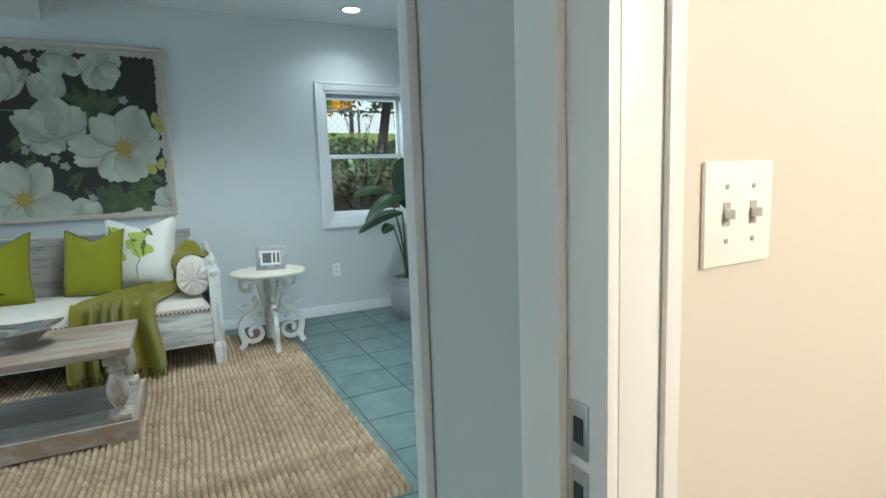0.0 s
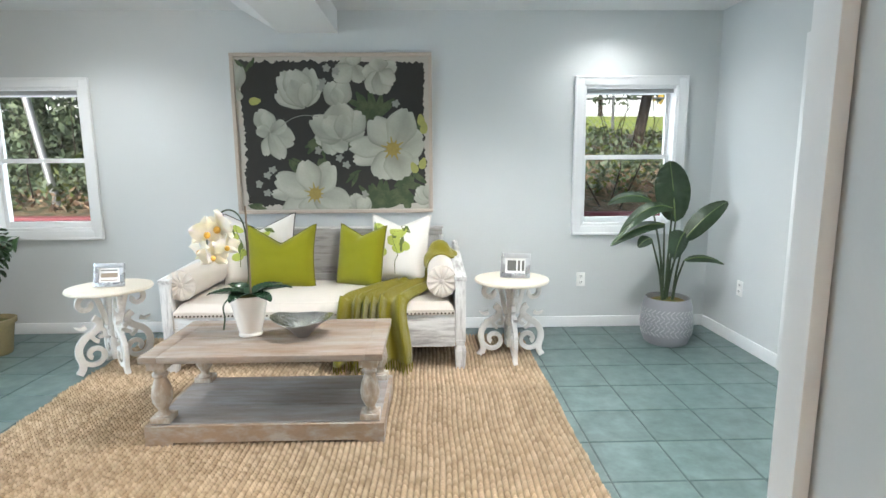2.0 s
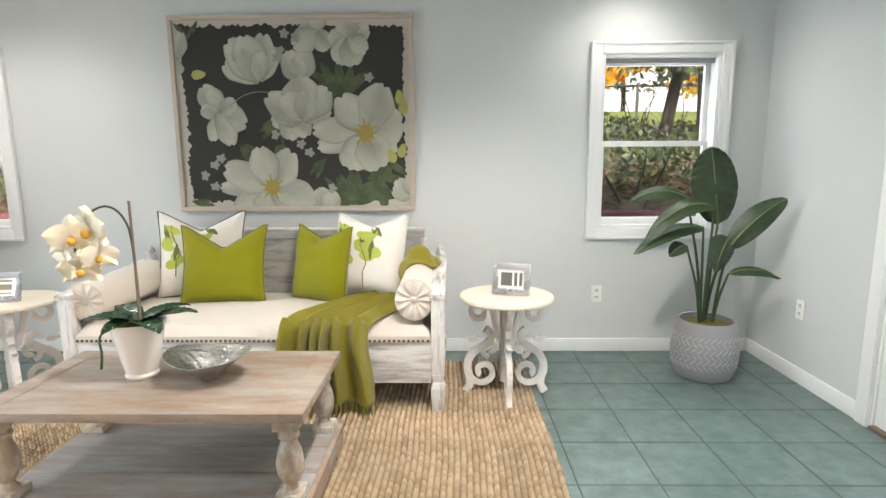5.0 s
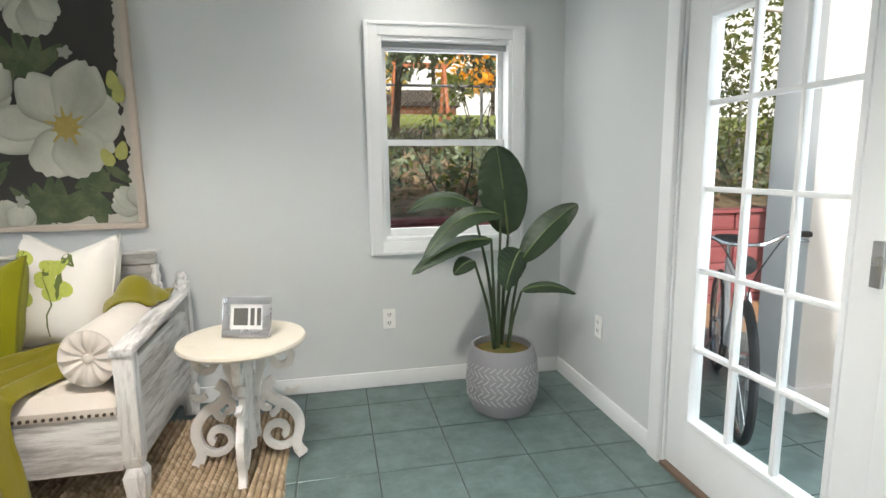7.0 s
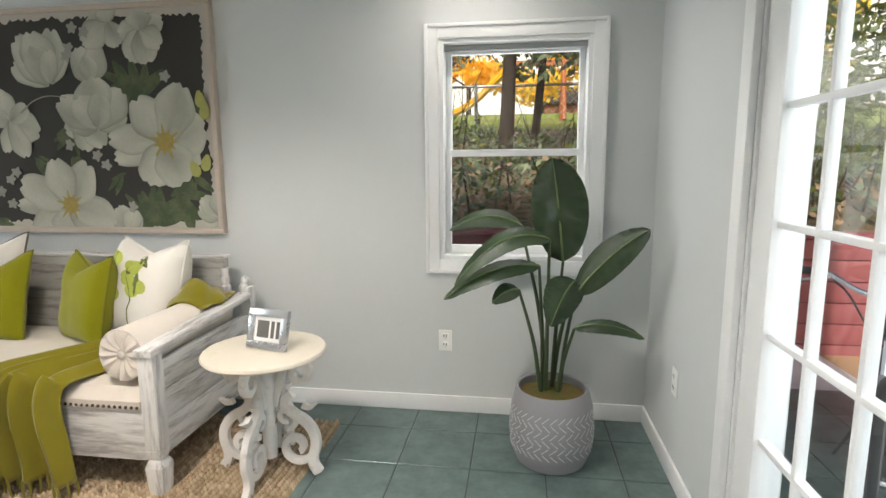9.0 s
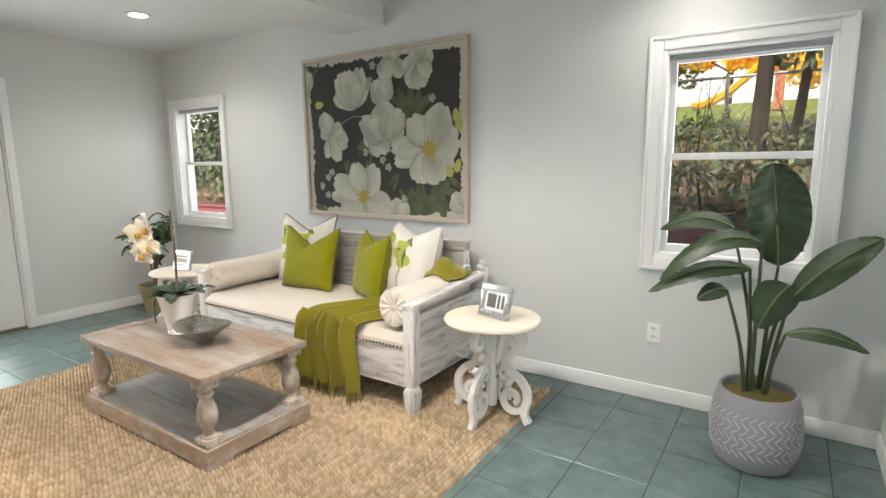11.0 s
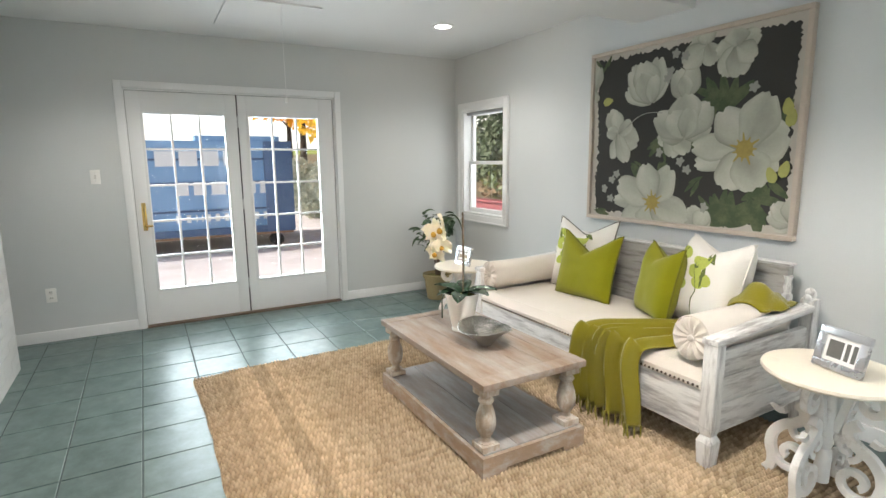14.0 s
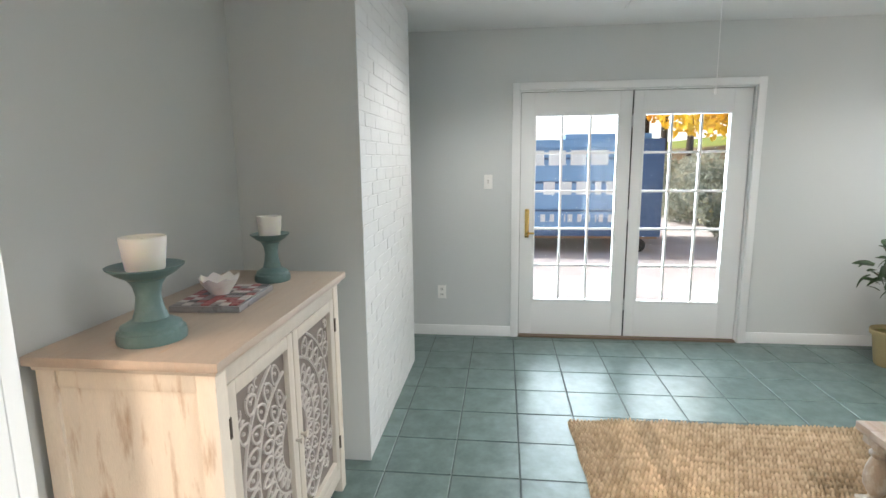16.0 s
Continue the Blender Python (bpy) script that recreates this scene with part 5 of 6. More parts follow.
# ---- cabinet ----
CX0, CX1, CY0, CY1, CZ = -0.88, 0.135, 0.83, 1.34, 1.03


def cabinet():
    t = thing("carved_cabinet", (CX0 + CX1) / 2, (CY0 + CY1) / 2, 0, "limed wooden cabinet with carved grey doors by the wall", "cabinet")
    hx, hy = (CX1 - CX0) / 2, (CY1 - CY0) / 2
    part("cabinet_top", boxes((-hx - 0.035, hx + 0.035, -hy - 0.005, hy + 0.03, CZ - 0.028, CZ)), LIMEDX, t, "worn limed wood top", bevel=0.006)
    part("cornice", boxes((-hx - 0.012, hx + 0.012, -hy, hy + 0.012, CZ - 0.046, CZ - 0.028)), LIMEDG, t, bevel=0.005)
    for sx in (-1, 1):
        for sy in (-1, 1):
            x, y = sx * (hx - 0.028), sy * (hy - 0.028)
            part("post", boxes((x - 0.028, x + 0.028, y - 0.028, y + 0.028, 0, CZ - 0.046)), LIMED, t, bevel=0.004)
        x = sx * (hx - 0.018)
        part("side_panel", boxes((x - 0.008, x + 0.008, -hy + 0.056, hy - 0.056, 0.12, CZ - 0.1)), LIMED, t, "pale limed side panel")
        part("side_rail", boxes((x - 0.014, x + 0.014, -hy + 0.056, hy - 0.056, CZ - 0.1, CZ - 0.046)), LIMED, t, bevel=0.003)
        part("side_rail", boxes((x - 0.014, x + 0.014, -hy + 0.056, hy - 0.056, 0.06, 0.12)), LIMED, t, bevel=0.003)
    part("back_panel", boxes((-hx + 0.056, hx - 0.056, -hy + 0.004, -hy + 0.016, 0.06, CZ - 0.046)), LIMED, t)
    part("front_rail", boxes((-hx + 0.056, hx - 0.056, hy - 0.04, hy - 0.006, CZ - 0.1, CZ - 0.046)), LIMEDG, t, bevel=0.003)
    part("front_rail", boxes((-hx + 0.056, hx - 0.056, hy - 0.04, hy - 0.006, 0.07, 0.13)), LIMEDG, t, bevel=0.003)
    part("bottom", boxes((-hx + 0.056, hx - 0.056, -hy + 0.02, hy - 0.045, 0.1, 0.12)), LIMED, t)
    z0, z1 = 0.132, CZ - 0.102
    zc = (z0 + z1) / 2
    for s in (-1, 1):
        a, b = sorted((s * 0.003, s * (hx - 0.058)))
        fr = 0.045
        y0, y1 = hy - 0.03, hy - 0.004
        door = part("door", boxes((a, a + fr, y0, y1, z0, z1), (b - fr, b, y0, y1, z0, z1), (a + fr, b - fr, y0, y1, z0, z0 + fr), (a + fr, b - fr, y0, y1, z1 - fr, z1)), LIMEDG, t, "limed wooden door", bevel=0.003)
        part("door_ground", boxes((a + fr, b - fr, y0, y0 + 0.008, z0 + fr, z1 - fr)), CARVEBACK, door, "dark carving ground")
        lo, hi, zl, zh = a + fr, b - fr, z0 + fr, z1 - fr
        carve = bmesh.new()

        def inside(x, z):
            return lo + 0.004 < x < hi - 0.004 and zl + 0.004 < z < zh - 0.004

        ex = 0.62
        for ring_r, n, L, W in ((0.05, 16, 0.055, 0.018), (0.115, 22, 0.06, 0.024), (0.19, 26, 0.07, 0.034), (0.285, 30, 0.075, 0.044), (0.375, 30, 0.07, 0.05)):
            for k in range(n):
                th = 2 * math.pi * (k + 0.5) / n
                cx, cz = ring_r * math.cos(th), ring_r * math.sin(th)
                loop = []
                for q in range(11):
                    u = 2 * math.pi * q / 10
                    lx, lz = L / 2 * math.cos(u) + L / 2, W / 2 * math.sin(u) * (1.2 - 0.35 * math.cos(u))
                    loop.append((cx + lx * math.cos(th) - lz * math.sin(th), cz + lx * math.sin(th) + lz * math.cos(th)))
                pts = [(x, y0 + 0.012, zc + z * 1.0) for x, z in loop]
                if all(inside(p[0], p[2]) for p in pts):
                    tube(pts, 0.0052, 5, carve)
                    mx, mz = sum(p[0] for p in pts) / 11, sum(p[2] for p in pts) / 11
                    bmesh.ops.create_icosphere(carve, subdivisions=1, radius=0.008, matrix=Matrix.Translation((mx, y0 + 0.011, mz)))
            arc = [(ring_r * math.cos(u), y0 + 0.011, zc + ring_r * math.sin(u)) for u in np.linspace(0, 2 * math.pi, 90)]
            run = []
            for p in arc + [(99, 0, 99)]:
                if inside(p[0], p[2]):
                    run.append(p)
                else:
                    if len(run) > 3:
                        tube(run, 0.006, 5, carve)
                    run = []
        random.seed(31 + s)
        for k in range(90):
            x, z = random.uniform(lo, hi), random.uniform(zl, zh)
            if math.hypot(x, z - zc) < 0.40 or not inside(x, z):
                continue
            sp = spiral(x, z, 0.022, 0.006, random.uniform(0, 6), random.uniform(7, 11), 12)
            pts = [(p[0], y0 + 0.011, p[1]) for p in sp]
            if all(inside(p[0], p[2]) for p in pts):
                tube(pts, 0.0045, 5, carve)
        part("carving", carve, CARVED, door, "grey carved floral mandala")
        hxp = s * 0.024
        part("knob", tube([(hxp, y1, zc), (hxp, y1 + 0.012, zc), (hxp, y1 + 0.026, zc)], [0.006, 0.006, 0.013], 10), LIMEDG, door, "small round knob")
        for hz in (z0 + 0.12, z1 - 0.12):
            xx = s * (hx - 0.054)
            part("hinge", boxes((xx - 0.006, xx + 0.006, y1, y1 + 0.006, hz - 0.03, hz + 0.03)), NAIL, door, "dark iron hinge")


def candle_holder():
    t = thing("candle_holder", 0, 0, CZ, "teal turned wooden candle holder on the cabinet", "candle holder", "candle holders")
    part("base", lathe([(0.10, 0.0), (0.102, 0.012), (0.098, 0.03), (0.09, 0.034), (0.088, 0.044), (0.07, 0.052), (0.052, 0.062)], 40), TEAL, t)
    part("stem", lathe([(0.052, 0.062), (0.042, 0.09), (0.036, 0.125), (0.042, 0.155), (0.056, 0.175)], 40), TEAL, t)
    part("dish", lathe([(0.056, 0.175), (0.085, 0.19), (0.11, 0.208), (0.111, 0.212), (0.105, 0.211), (0.07, 0.2), (0.003, 0.198)], 40), TEAL, t)
    return t


def candle():
    t = thing("candle", 0, 0, CZ + 0.199, "white wax candle cup standing on a holder", "candle", "candles")
    part("wax_cup", lathe([(0.047, 0.0), (0.05, 0.004), (0.06, 0.09), (0.058, 0.094), (0.053, 0.09), (0.05, 0.075), (0.003, 0.074)], 36), CANDLE, t)
    part("wick", tube([(0, 0, 0.074), (0.002, 0, 0.088)], 0.0015, 5), DARK, t, "black wick")
    return t


def tray():
    t = thing("mosaic_tray", -0.4, 1.08, CZ, "square mosaic tray in red, grey and black", "tray", rz=4)
    part("tray_base", boxes((-0.155, 0.155, -0.12, 0.12, 0.0, 0.022)), MOSAIC[3], t, bevel=0.004)
    random.seed(9)
    for i in range(9):
        for j in range(7):
            x, y = -0.145 + 0.0325 * i, -0.11 + 0.0318 * j
            bm = boxes((x, x + 0.0295, y, y + 0.0285, 0.0222, 0.0252))
            part("mosaic_tile", bm, random.choice(MOSAIC), t, smooth=False)
    b = thing("glass_bowl", -0.4, 1.065, CZ + 0.0255, "small frosted white petal bowl on the tray", "bowl")
    bm = lathe([(0.03, 0.0), (0.034, 0.006), (0.055, 0.035), (0.068, 0.06), (0.064, 0.06), (0.05, 0.036), (0.028, 0.012), (0.003, 0.011)], 32)
    for v in bm.verts:
        a = math.atan2(v.co.y, v.co.x)
        if v.co.z > 0.03:
            v.co.z += 0.007 * math.cos(8 * a) * (v.co.z - 0.03) / 0.03
            v.co.x *= 1 + 0.06 * math.cos(8 * a)
            v.co.y *= 1 + 0.06 * math.cos(8 * a)
    part("bowl_body", bm, FROST, b)


# ---- fittings ----
def outlet(m, label):
    t = thing("outlet", 0, 0, 0, label, "outlet", "wall outlets")
    plate = part("cover_plate", boxes((-0.036, 0.036, -0.006, 0, -0.058, 0.058)), PLATE, t, bevel=0.003)
    for z in (-0.024, 0.024):
        s = part("socket", boxes((-0.017, 0.017, -0.009, -0.006, z - 0.016, z + 0.016)), PLATE, t, bevel=0.004)
        for x in (-0.007, 0.007):
            part("slot", boxes((x - 0.0022, x + 0.0022, -0.0096, -0.009, z - 0.003, z + 0.010)), DARK, s, "dark slot", smooth=False)
        part("slot", lathe([(0.0025, 0), (0.0025, 0.0006)], 10), DARK, s, "dark round slot").matrix_basis = pose(0, -0.009, z - 0.008, 90, 0, 0)
    t.matrix_world = m


def light_switch(m, gangs, label):
    t = thing("light_switch", 0, 0, 0, label, "light switch")
    w = 0.035 + 0.023 * (gangs - 1)
    part("cover_plate", boxes((-w, w, -0.006, 0, -0.058, 0.058)), PLATE, t, bevel=0.003)
    for k in range(gangs):
        x = (k - (gangs - 1) / 2) * 0.046
        part("slot", boxes((x - 0.006, x + 0.006, -0.0066, -0.006, -0.013, 0.013)), DARKGREY, t, "toggle opening", smooth=False)
        bm = boxes((x - 0.0045, x + 0.0045, -0.02, -0.0066, -0.005, 0.006))
        part("toggle", bm, PLATE, t, bevel=0.002)
        for z in (-0.03, 0.03):
            part("screw", lathe([(0.003, 0), (0.003, 0.001)], 10), STEEL, t, "plate screw").matrix_basis = pose(x, -0.006, z, 90, 0, 0)
    t.matrix_world = m


DARKGREY = mat("toggle_slot", (0.42, 0.40, 0.37), 0.6, bump=0.0)


def fittings():
    outlet(pose(1.80, Y1, 0.405), "white duplex outlet on the wall under window")
    outlet(pose(X1, 4.877, 0.43, 0, 0, -90), "white duplex outlet beside the tall plant")
    outlet(pose(X0, 1.55, 0.385, 0, 0, 90), "white duplex outlet by the patio doors")
    light_switch(pose(X0, 1.945, 1.33, 0, 0, 90), 1, "white single light switch by the patio doors")
    light_switch(pose(1.13, 1.15, 1.12), 2, "white double light switch on the hall wall")
    # the last two fixtures only go with the added fill cans
    for x, y, *_ in CANS:
        c = thing("ceiling_light", x, y, H, "round white recessed ceiling light, lit", "ceiling light", "recessed ceiling lights")
        part("trim_ring", lathe([(0.095, -0.004), (0.095, 0.0), (0.07, 0.0), (0.066, -0.006), (0.09, -0.008), (0.095, -0.004)], 36, closed_top=False, bottom=False), TRIM, c)
        lens = part("lens", lathe([(0.066, -0.003), (0.066, -0.0015)], 36), LAMP_GLOW, c, "glowing lens")
        lens.visible_shadow = False
    hatch = thing("attic_hatch", -2.2, 3.2, H, "white ceiling hatch with a pull cord", "hatch", kind="structure")
    part("hatch_panel", boxes((-0.4, 0.4, -0.32, 0.32, -0.012, -0.001)), CEIL, hatch, bevel=0.003)
    cord = thing("pull_cord", -1.85, 3.235, H - 0.012, "thin white pull cord hanging from the ceiling hatch", "cord")
    part("cord", tube([(0, 0, 0), (0.004, 0, -0.3), (0.0, 0.003, -0.62)], 0.0022, 5), TRIM, cord)
    part("cord_toggle", lathe([(0.004, 0), (0.008, 0.008), (0.008, 0.03), (0.003, 0.04)], 10, 0, 0.003, -0.655), TRIM, cord)
# ---- outdoors ----
CONCRETE = mat("pale_concrete", (0.62, 0.58, 0.61), 0.85, var=0.25, scale=0.8, fine=30, bump=0.4, dist=0.01, second=(0.46, 0.43, 0.45), mix_scale=0.9, mix_lo=0.45, mix_hi=0.65)
LITTER = mat("leaf_litter", (0.20, 0.145, 0.09), 0.95, var=0.6, scale=6, fine=40, bump=1.0, dist=0.03, second=(0.06, 0.065, 0.03), mix_scale=8, mix_lo=0.45, mix_hi=0.6)
LAWN = mat("sunlit_lawn", (0.17, 0.24, 0.03), 0.95, var=0.3, scale=1, fine=30, bump=0.8, dist=0.03, second=(0.26, 0.27, 0.05), mix_scale=0.5, mix_lo=0.45, mix_hi=0.65)
DIRT = mat("tan_dirt", (0.36, 0.23, 0.13), 0.95, var=0.3, scale=3, fine=40, bump=0.6, dist=0.02)
REDWOOD = mat("red_stained_timber", (0.25, 0.075, 0.085), 0.6, var=0.3, scale=5, fine=40, bump=0.3, stretch=(2, 8, 8))
BARK = mat("dark_bark", (0.055, 0.043, 0.034), 0.95, var=0.5, scale=6, fine=40, bump=1.0, dist=0.02, stretch=(6, 6, 1))
FOLI = mat("dark_foliage", (0.075, 0.11, 0.06), 0.6, var=0.6, scale=2, fine=9, bump=0.0, second=(0.18, 0.22, 0.13), mix_scale=3, mix_lo=0.45, mix_hi=0.6)
FOLI_G = mat("light_foliage", (0.12, 0.17, 0.035), 0.7, var=0.5, scale=2, fine=9, bump=0.0, second=(0.20, 0.21, 0.05), mix_scale=3, mix_lo=0.45, mix_hi=0.6)
FOLI_O = mat("autumn_orange", (0.95, 0.52, 0.05), 0.7, var=0.35, scale=1, fine=6, bump=0.0, second=(0.95, 0.68, 0.10), mix_scale=1.2, mix_lo=0.45, mix_hi=0.6)
FOLI_Y = mat("autumn_yellow", (0.92, 0.66, 0.08), 0.7, var=0.35, scale=1, fine=6, bump=0.0, second=(0.60, 0.50, 0.08), mix_scale=1.2, mix_lo=0.5, mix_hi=0.65)
FOLI_S = mat("grey_green_foliage", (0.30, 0.34, 0.30), 0.8, var=0.5, scale=2, fine=9, bump=0.0, second=(0.42, 0.42, 0.34), mix_scale=3, mix_lo=0.45, mix_hi=0.6)
for leafy in (FOLI_O, FOLI_Y, FOLI_G, FOLI_S):
    nt = leafy.node_tree
    bsdf = nt.nodes["Principled BSDF"]
    glim, blend = nt.nodes.new("ShaderNodeBsdfTranslucent"), nt.nodes.new("ShaderNodeMixShader")
    out = nt.nodes["Material Output"]
    nt.links.new(bsdf.inputs["Base Color"].links[0].from_socket, glim.inputs[0])
    nt.links.new(bsdf.outputs[0], blend.inputs[1])
    nt.links.new(glim.outputs[0], blend.inputs[2])
    nt.links.new(blend.outputs[0], out.inputs[0])
DRY = mat("dry_brush", (0.28, 0.20, 0.13), 0.9, var=0.5, scale=3, fine=12, bump=0.0)
BLUE = mat("blue_painted_steel", (0.22, 0.41, 0.68), 0.45, var=0.2, scale=2, fine=30, bump=0.1, second=(0.17, 0.33, 0.58), mix_scale=1.4, mix_lo=0.55, mix_hi=0.75)
NAVY = mat("navy_painted_steel", (0.06, 0.12, 0.25), 0.5, var=0.2, scale=2, bump=0.1)
LETTER = mat("white_sign_paint", (0.8, 0.82, 0.84), 0.5, var=0.05, bump=0.0)
YELLOW = mat("yellow_plastic", (0.75, 0.42, 0.02), 0.4, var=0.1, bump=0.0)
CEDAR = mat("orange_cedar", (0.36, 0.12, 0.05), 0.7, var=0.3, scale=3, bump=0.2)
GALV = mat("galvanised_steel", (0.42, 0.43, 0.44), 0.45, 0.8, var=0.15, bump=0.05)
CHROME = mat("bike_chrome", (0.6, 0.6, 0.61), 0.15, 1.0, var=0.05, bump=0.0)
RUBBER = mat("black_rubber", (0.018, 0.018, 0.019), 0.6, var=0.15, bump=0.1)
BIKEPAINT = mat("pale_grey_bike_paint", (0.55, 0.56, 0.58), 0.25, var=0.05, bump=0.0)
BRICKRED = mat("far_brick", (0.33, 0.16, 0.10), 0.9, var=0.2, scale=2, bump=0.0)
HAZE = bpy.data.materials.new("hazy_sky")
HAZE.use_nodes = True
HAZE.node_tree.nodes.clear()
glow = HAZE.node_tree.nodes.new("ShaderNodeEmission")
glow.inputs[0].default_value, glow.inputs[1].default_value = (1.0, 0.94, 0.86, 1), 1.6
HAZE.node_tree.links.new(glow.outputs[0], HAZE.node_tree.nodes.new("ShaderNodeOutputMaterial").inputs[0])
SIDING = mat("white_siding", (0.72, 0.73, 0.74), 0.6, var=0.08, scale=1, bump=0.05)


def height(x, y):
    if y < 7.05:
        return -0.12
    if y < 12.8:
        return 0.79 + 0.197 * (y - 7.05) + 0.05 * noise.noise((x * 0.5, y * 0.5, 0))
    return 1.99 + 0.11 * (min(y, 36) - 12.8) + 0.05 * noise.noise((x * 0.1, y * 0.1, 0))


def ground():
    xs = sorted(set([-400, -150, -60] + [-30 + 1.5 * k for k in range(41)] + [60, 150, 400]))
    ys = sorted(set([-400, -150, -50, -20, -8, -2, 3, 7.049, 7.051] + [7.6 + 0.65 * k for k in range(9)] + [14 + 3 * k for k in range(8)] + [50, 90, 180, 400]))
    verts = [(x, y, height(x, y)) for y in ys for x in xs]
    n = len(xs)
    faces, slots = [], []
    for j in range(len(ys) - 1):
        for i in range(n - 1):
            faces.append((j * n + i, j * n + i + 1, (j + 1) * n + i + 1, (j + 1) * n + i))
            cx, cy = (xs[i] + xs[i + 1]) / 2, (ys[j] + ys[j + 1]) / 2
            slots.append(1 if 7.05 < cy < 12.8 else 2 if cy > 12.8 else 3 if cx > 4 else 0)
    me = bpy.data.meshes.new("ground")
    me.from_pydata(verts, [], faces)
    for m in (CONCRETE, LITTER, LAWN, DIRT):
        me.materials.append(m)
    me.polygons.foreach_set("material_index", slots)
    tagged(new("ground", me), "concrete drive, leaf-strewn bank and sunlit lawn", "ground", kind="structure")


def leaf_cloud(blobs, count, size, seed, material, name, parent=None, label="", flat=0.0):
    """Many small pointed leaves scattered in overlapping blobs of (x, y, z, rx, ry, rz)."""
    g = np.random.default_rng(seed)
    pick = g.integers(0, len(blobs), count)
    b = np.array(blobs)[pick]
    d = g.normal(size=(count, 3))
    d /= np.linalg.norm(d, axis=1, keepdims=True)
    c = b[:, :3] + d * b[:, 3:] * g.uniform(0.35, 1.0, (count, 1)) ** 0.6
    a = g.normal(size=(count, 3))
    a /= np.linalg.norm(a, axis=1, keepdims=True)
    e = np.cross(a, g.normal(size=(count, 3)))
    e /= np.linalg.norm(e, axis=1, keepdims=True)
    s = size * g.uniform(0.6, 1.4, (count, 1))
    v = np.stack([c - a * s, c + e * s * 0.45, c + a * s, c - e * s * 0.45], 1).reshape(-1, 3)
    f = np.arange(count * 4).reshape(-1, 4)
    me = bpy.data.meshes.new(name)
    me.from_pydata(v.tolist(), [], f.tolist())
    me.materials.append(material)
    o = new(name, me)
    if parent:
        o.parent = parent
    if label:
        o["label"] = label
    return o


def tree(x, y, h, r, crown, count, leaf, material, label, seed, lean=0.0, twigs=7):
    z = height(x, y)
    t = thing("tree", x, y, z - 0.05, label, "tree", "trees")
    random.seed(seed)
    trunk = curve_points([(0, 0, 0), (0.05 + lean * 0.3, 0, h * 0.35), (lean * 0.7 - 0.05, 0.05, h * 0.7), (lean, 0, h)], 6)
    bm = tube(trunk, [r * (1 - 0.7 * k / len(trunk)) for k in range(len(trunk))], 10)
    blobs = []
    for k in range(twigs):
        s = random.uniform(0.3, 0.95)
        p = trunk[int(s * (len(trunk) - 1))]
        a = random.uniform(0, 6.28)
        e = p + Vector((math.cos(a), math.sin(a), random.uniform(0.1, 0.7))) * crown * random.uniform(0.5, 1.0)
        mid = p.lerp(e, 0.5) + Vector((0, 0, 0.1 * crown))
        limb = curve_points([tuple(p), tuple(mid), tuple(e)], 4)
        tube(limb, [r * 0.35 * (1 - 0.8 * q / len(limb)) for q in range(len(limb))], 6, bm)
        blobs += [(*e, crown * 0.42, crown * 0.42, crown * 0.32), (*mid, crown * 0.3, crown * 0.3, crown * 0.22)]
    blobs.append((*trunk[-1], crown * 0.5, crown * 0.5, crown * 0.4))
    part("trunk", bm, BARK, t, "dark brown trunk with limbs")
    leaf_cloud(blobs, count, leaf, seed, material, "crown", t, "loose crown of small leaves")
    return t


def brush():
    g = np.random.default_rng(2)
    blobs = []
    for k in range(90):
        x, y = g.uniform(-6.5, 9), g.uniform(7.4, 10.8)
        blobs.append((x, y, height(x, y) + 0.2, 0.55, 0.45, g.uniform(0.25, 0.5)))
    o = leaf_cloud(blobs, 16000, 0.05, 5, FOLI, "shrubbery")
    tagged(o, "dense dark green shrubs on the bank", "shrubs", kind="stuff")
    o = leaf_cloud(blobs, 7000, 0.045, 6, FOLI_G, "shrub_leaves")
    tagged(o, "light green leaves among the shrubs", "shrubs", kind="stuff")
    o = leaf_cloud([(b[0], b[1], height(b[0], b[1]) + 0.06, 0.7, 0.6, 0.12) for b in blobs], 6000, 0.05, 7, DRY, "dead_leaves")
    tagged(o, "dry brown leaves and twigs on the bank", "leaves", kind="stuff")
    bm = bmesh.new()
    random.seed(13)
    for k in range(220):
        x, y = random.uniform(-6.5, 9), random.uniform(7.3, 11)
        p = Vector((x, y, height(x, y)))
        e = p + Vector((random.uniform(-0.5, 0.5), random.uniform(-0.3, 0.3), random.uniform(0.4, 1.3)))
        tube([p, p.lerp(e, 0.5) + Vector((random.uniform(-0.1, 0.1), 0, 0)), e], [0.012, 0.008, 0.003], 5, bm)
    tagged(part("bare_twigs", bm, BARK), "bare brown twigs in the shrubs", "twigs", kind="stuff")
    g = np.random.default_rng(19)
    sprays = [(g.uniform(-1.5, 6.5), g.uniform(8.8, 10.2), g.uniform(2.4, 4.6), 0.5, 0.4, 0.22) for k in range(60)]
    o = leaf_cloud(sprays, 5200, 0.06, 20, FOLI, "hanging_branches")
    tagged(o, "thin dark leaf sprays hanging over the bank", "leaves", kind="stuff")
    # tall thicket seen through the west window and the garden door
    o = leaf_cloud([(-7.2 + 0.5 * (k % 12), 8.3 + 0.5 * (k % 2), 1.5 + 0.8 * (k // 12), 0.7, 0.6, 0.8) for k in range(36)], 30000, 0.06, 8, FOLI, "thicket")
    tagged(o, "tall dark evergreen thicket beyond the window", "shrubs", kind="stuff")
    o = leaf_cloud([(5.0 + 0.8 * k, 8.6 + 0.6 * (k % 2), 1.9 + 0.6 * (k % 3), 0.8, 0.6, 0.8) for k in range(9)], 9000, 0.055, 9, FOLI_G, "thicket")
    tagged(o, "tall light green thicket beyond the patio", "shrubs", kind="stuff")


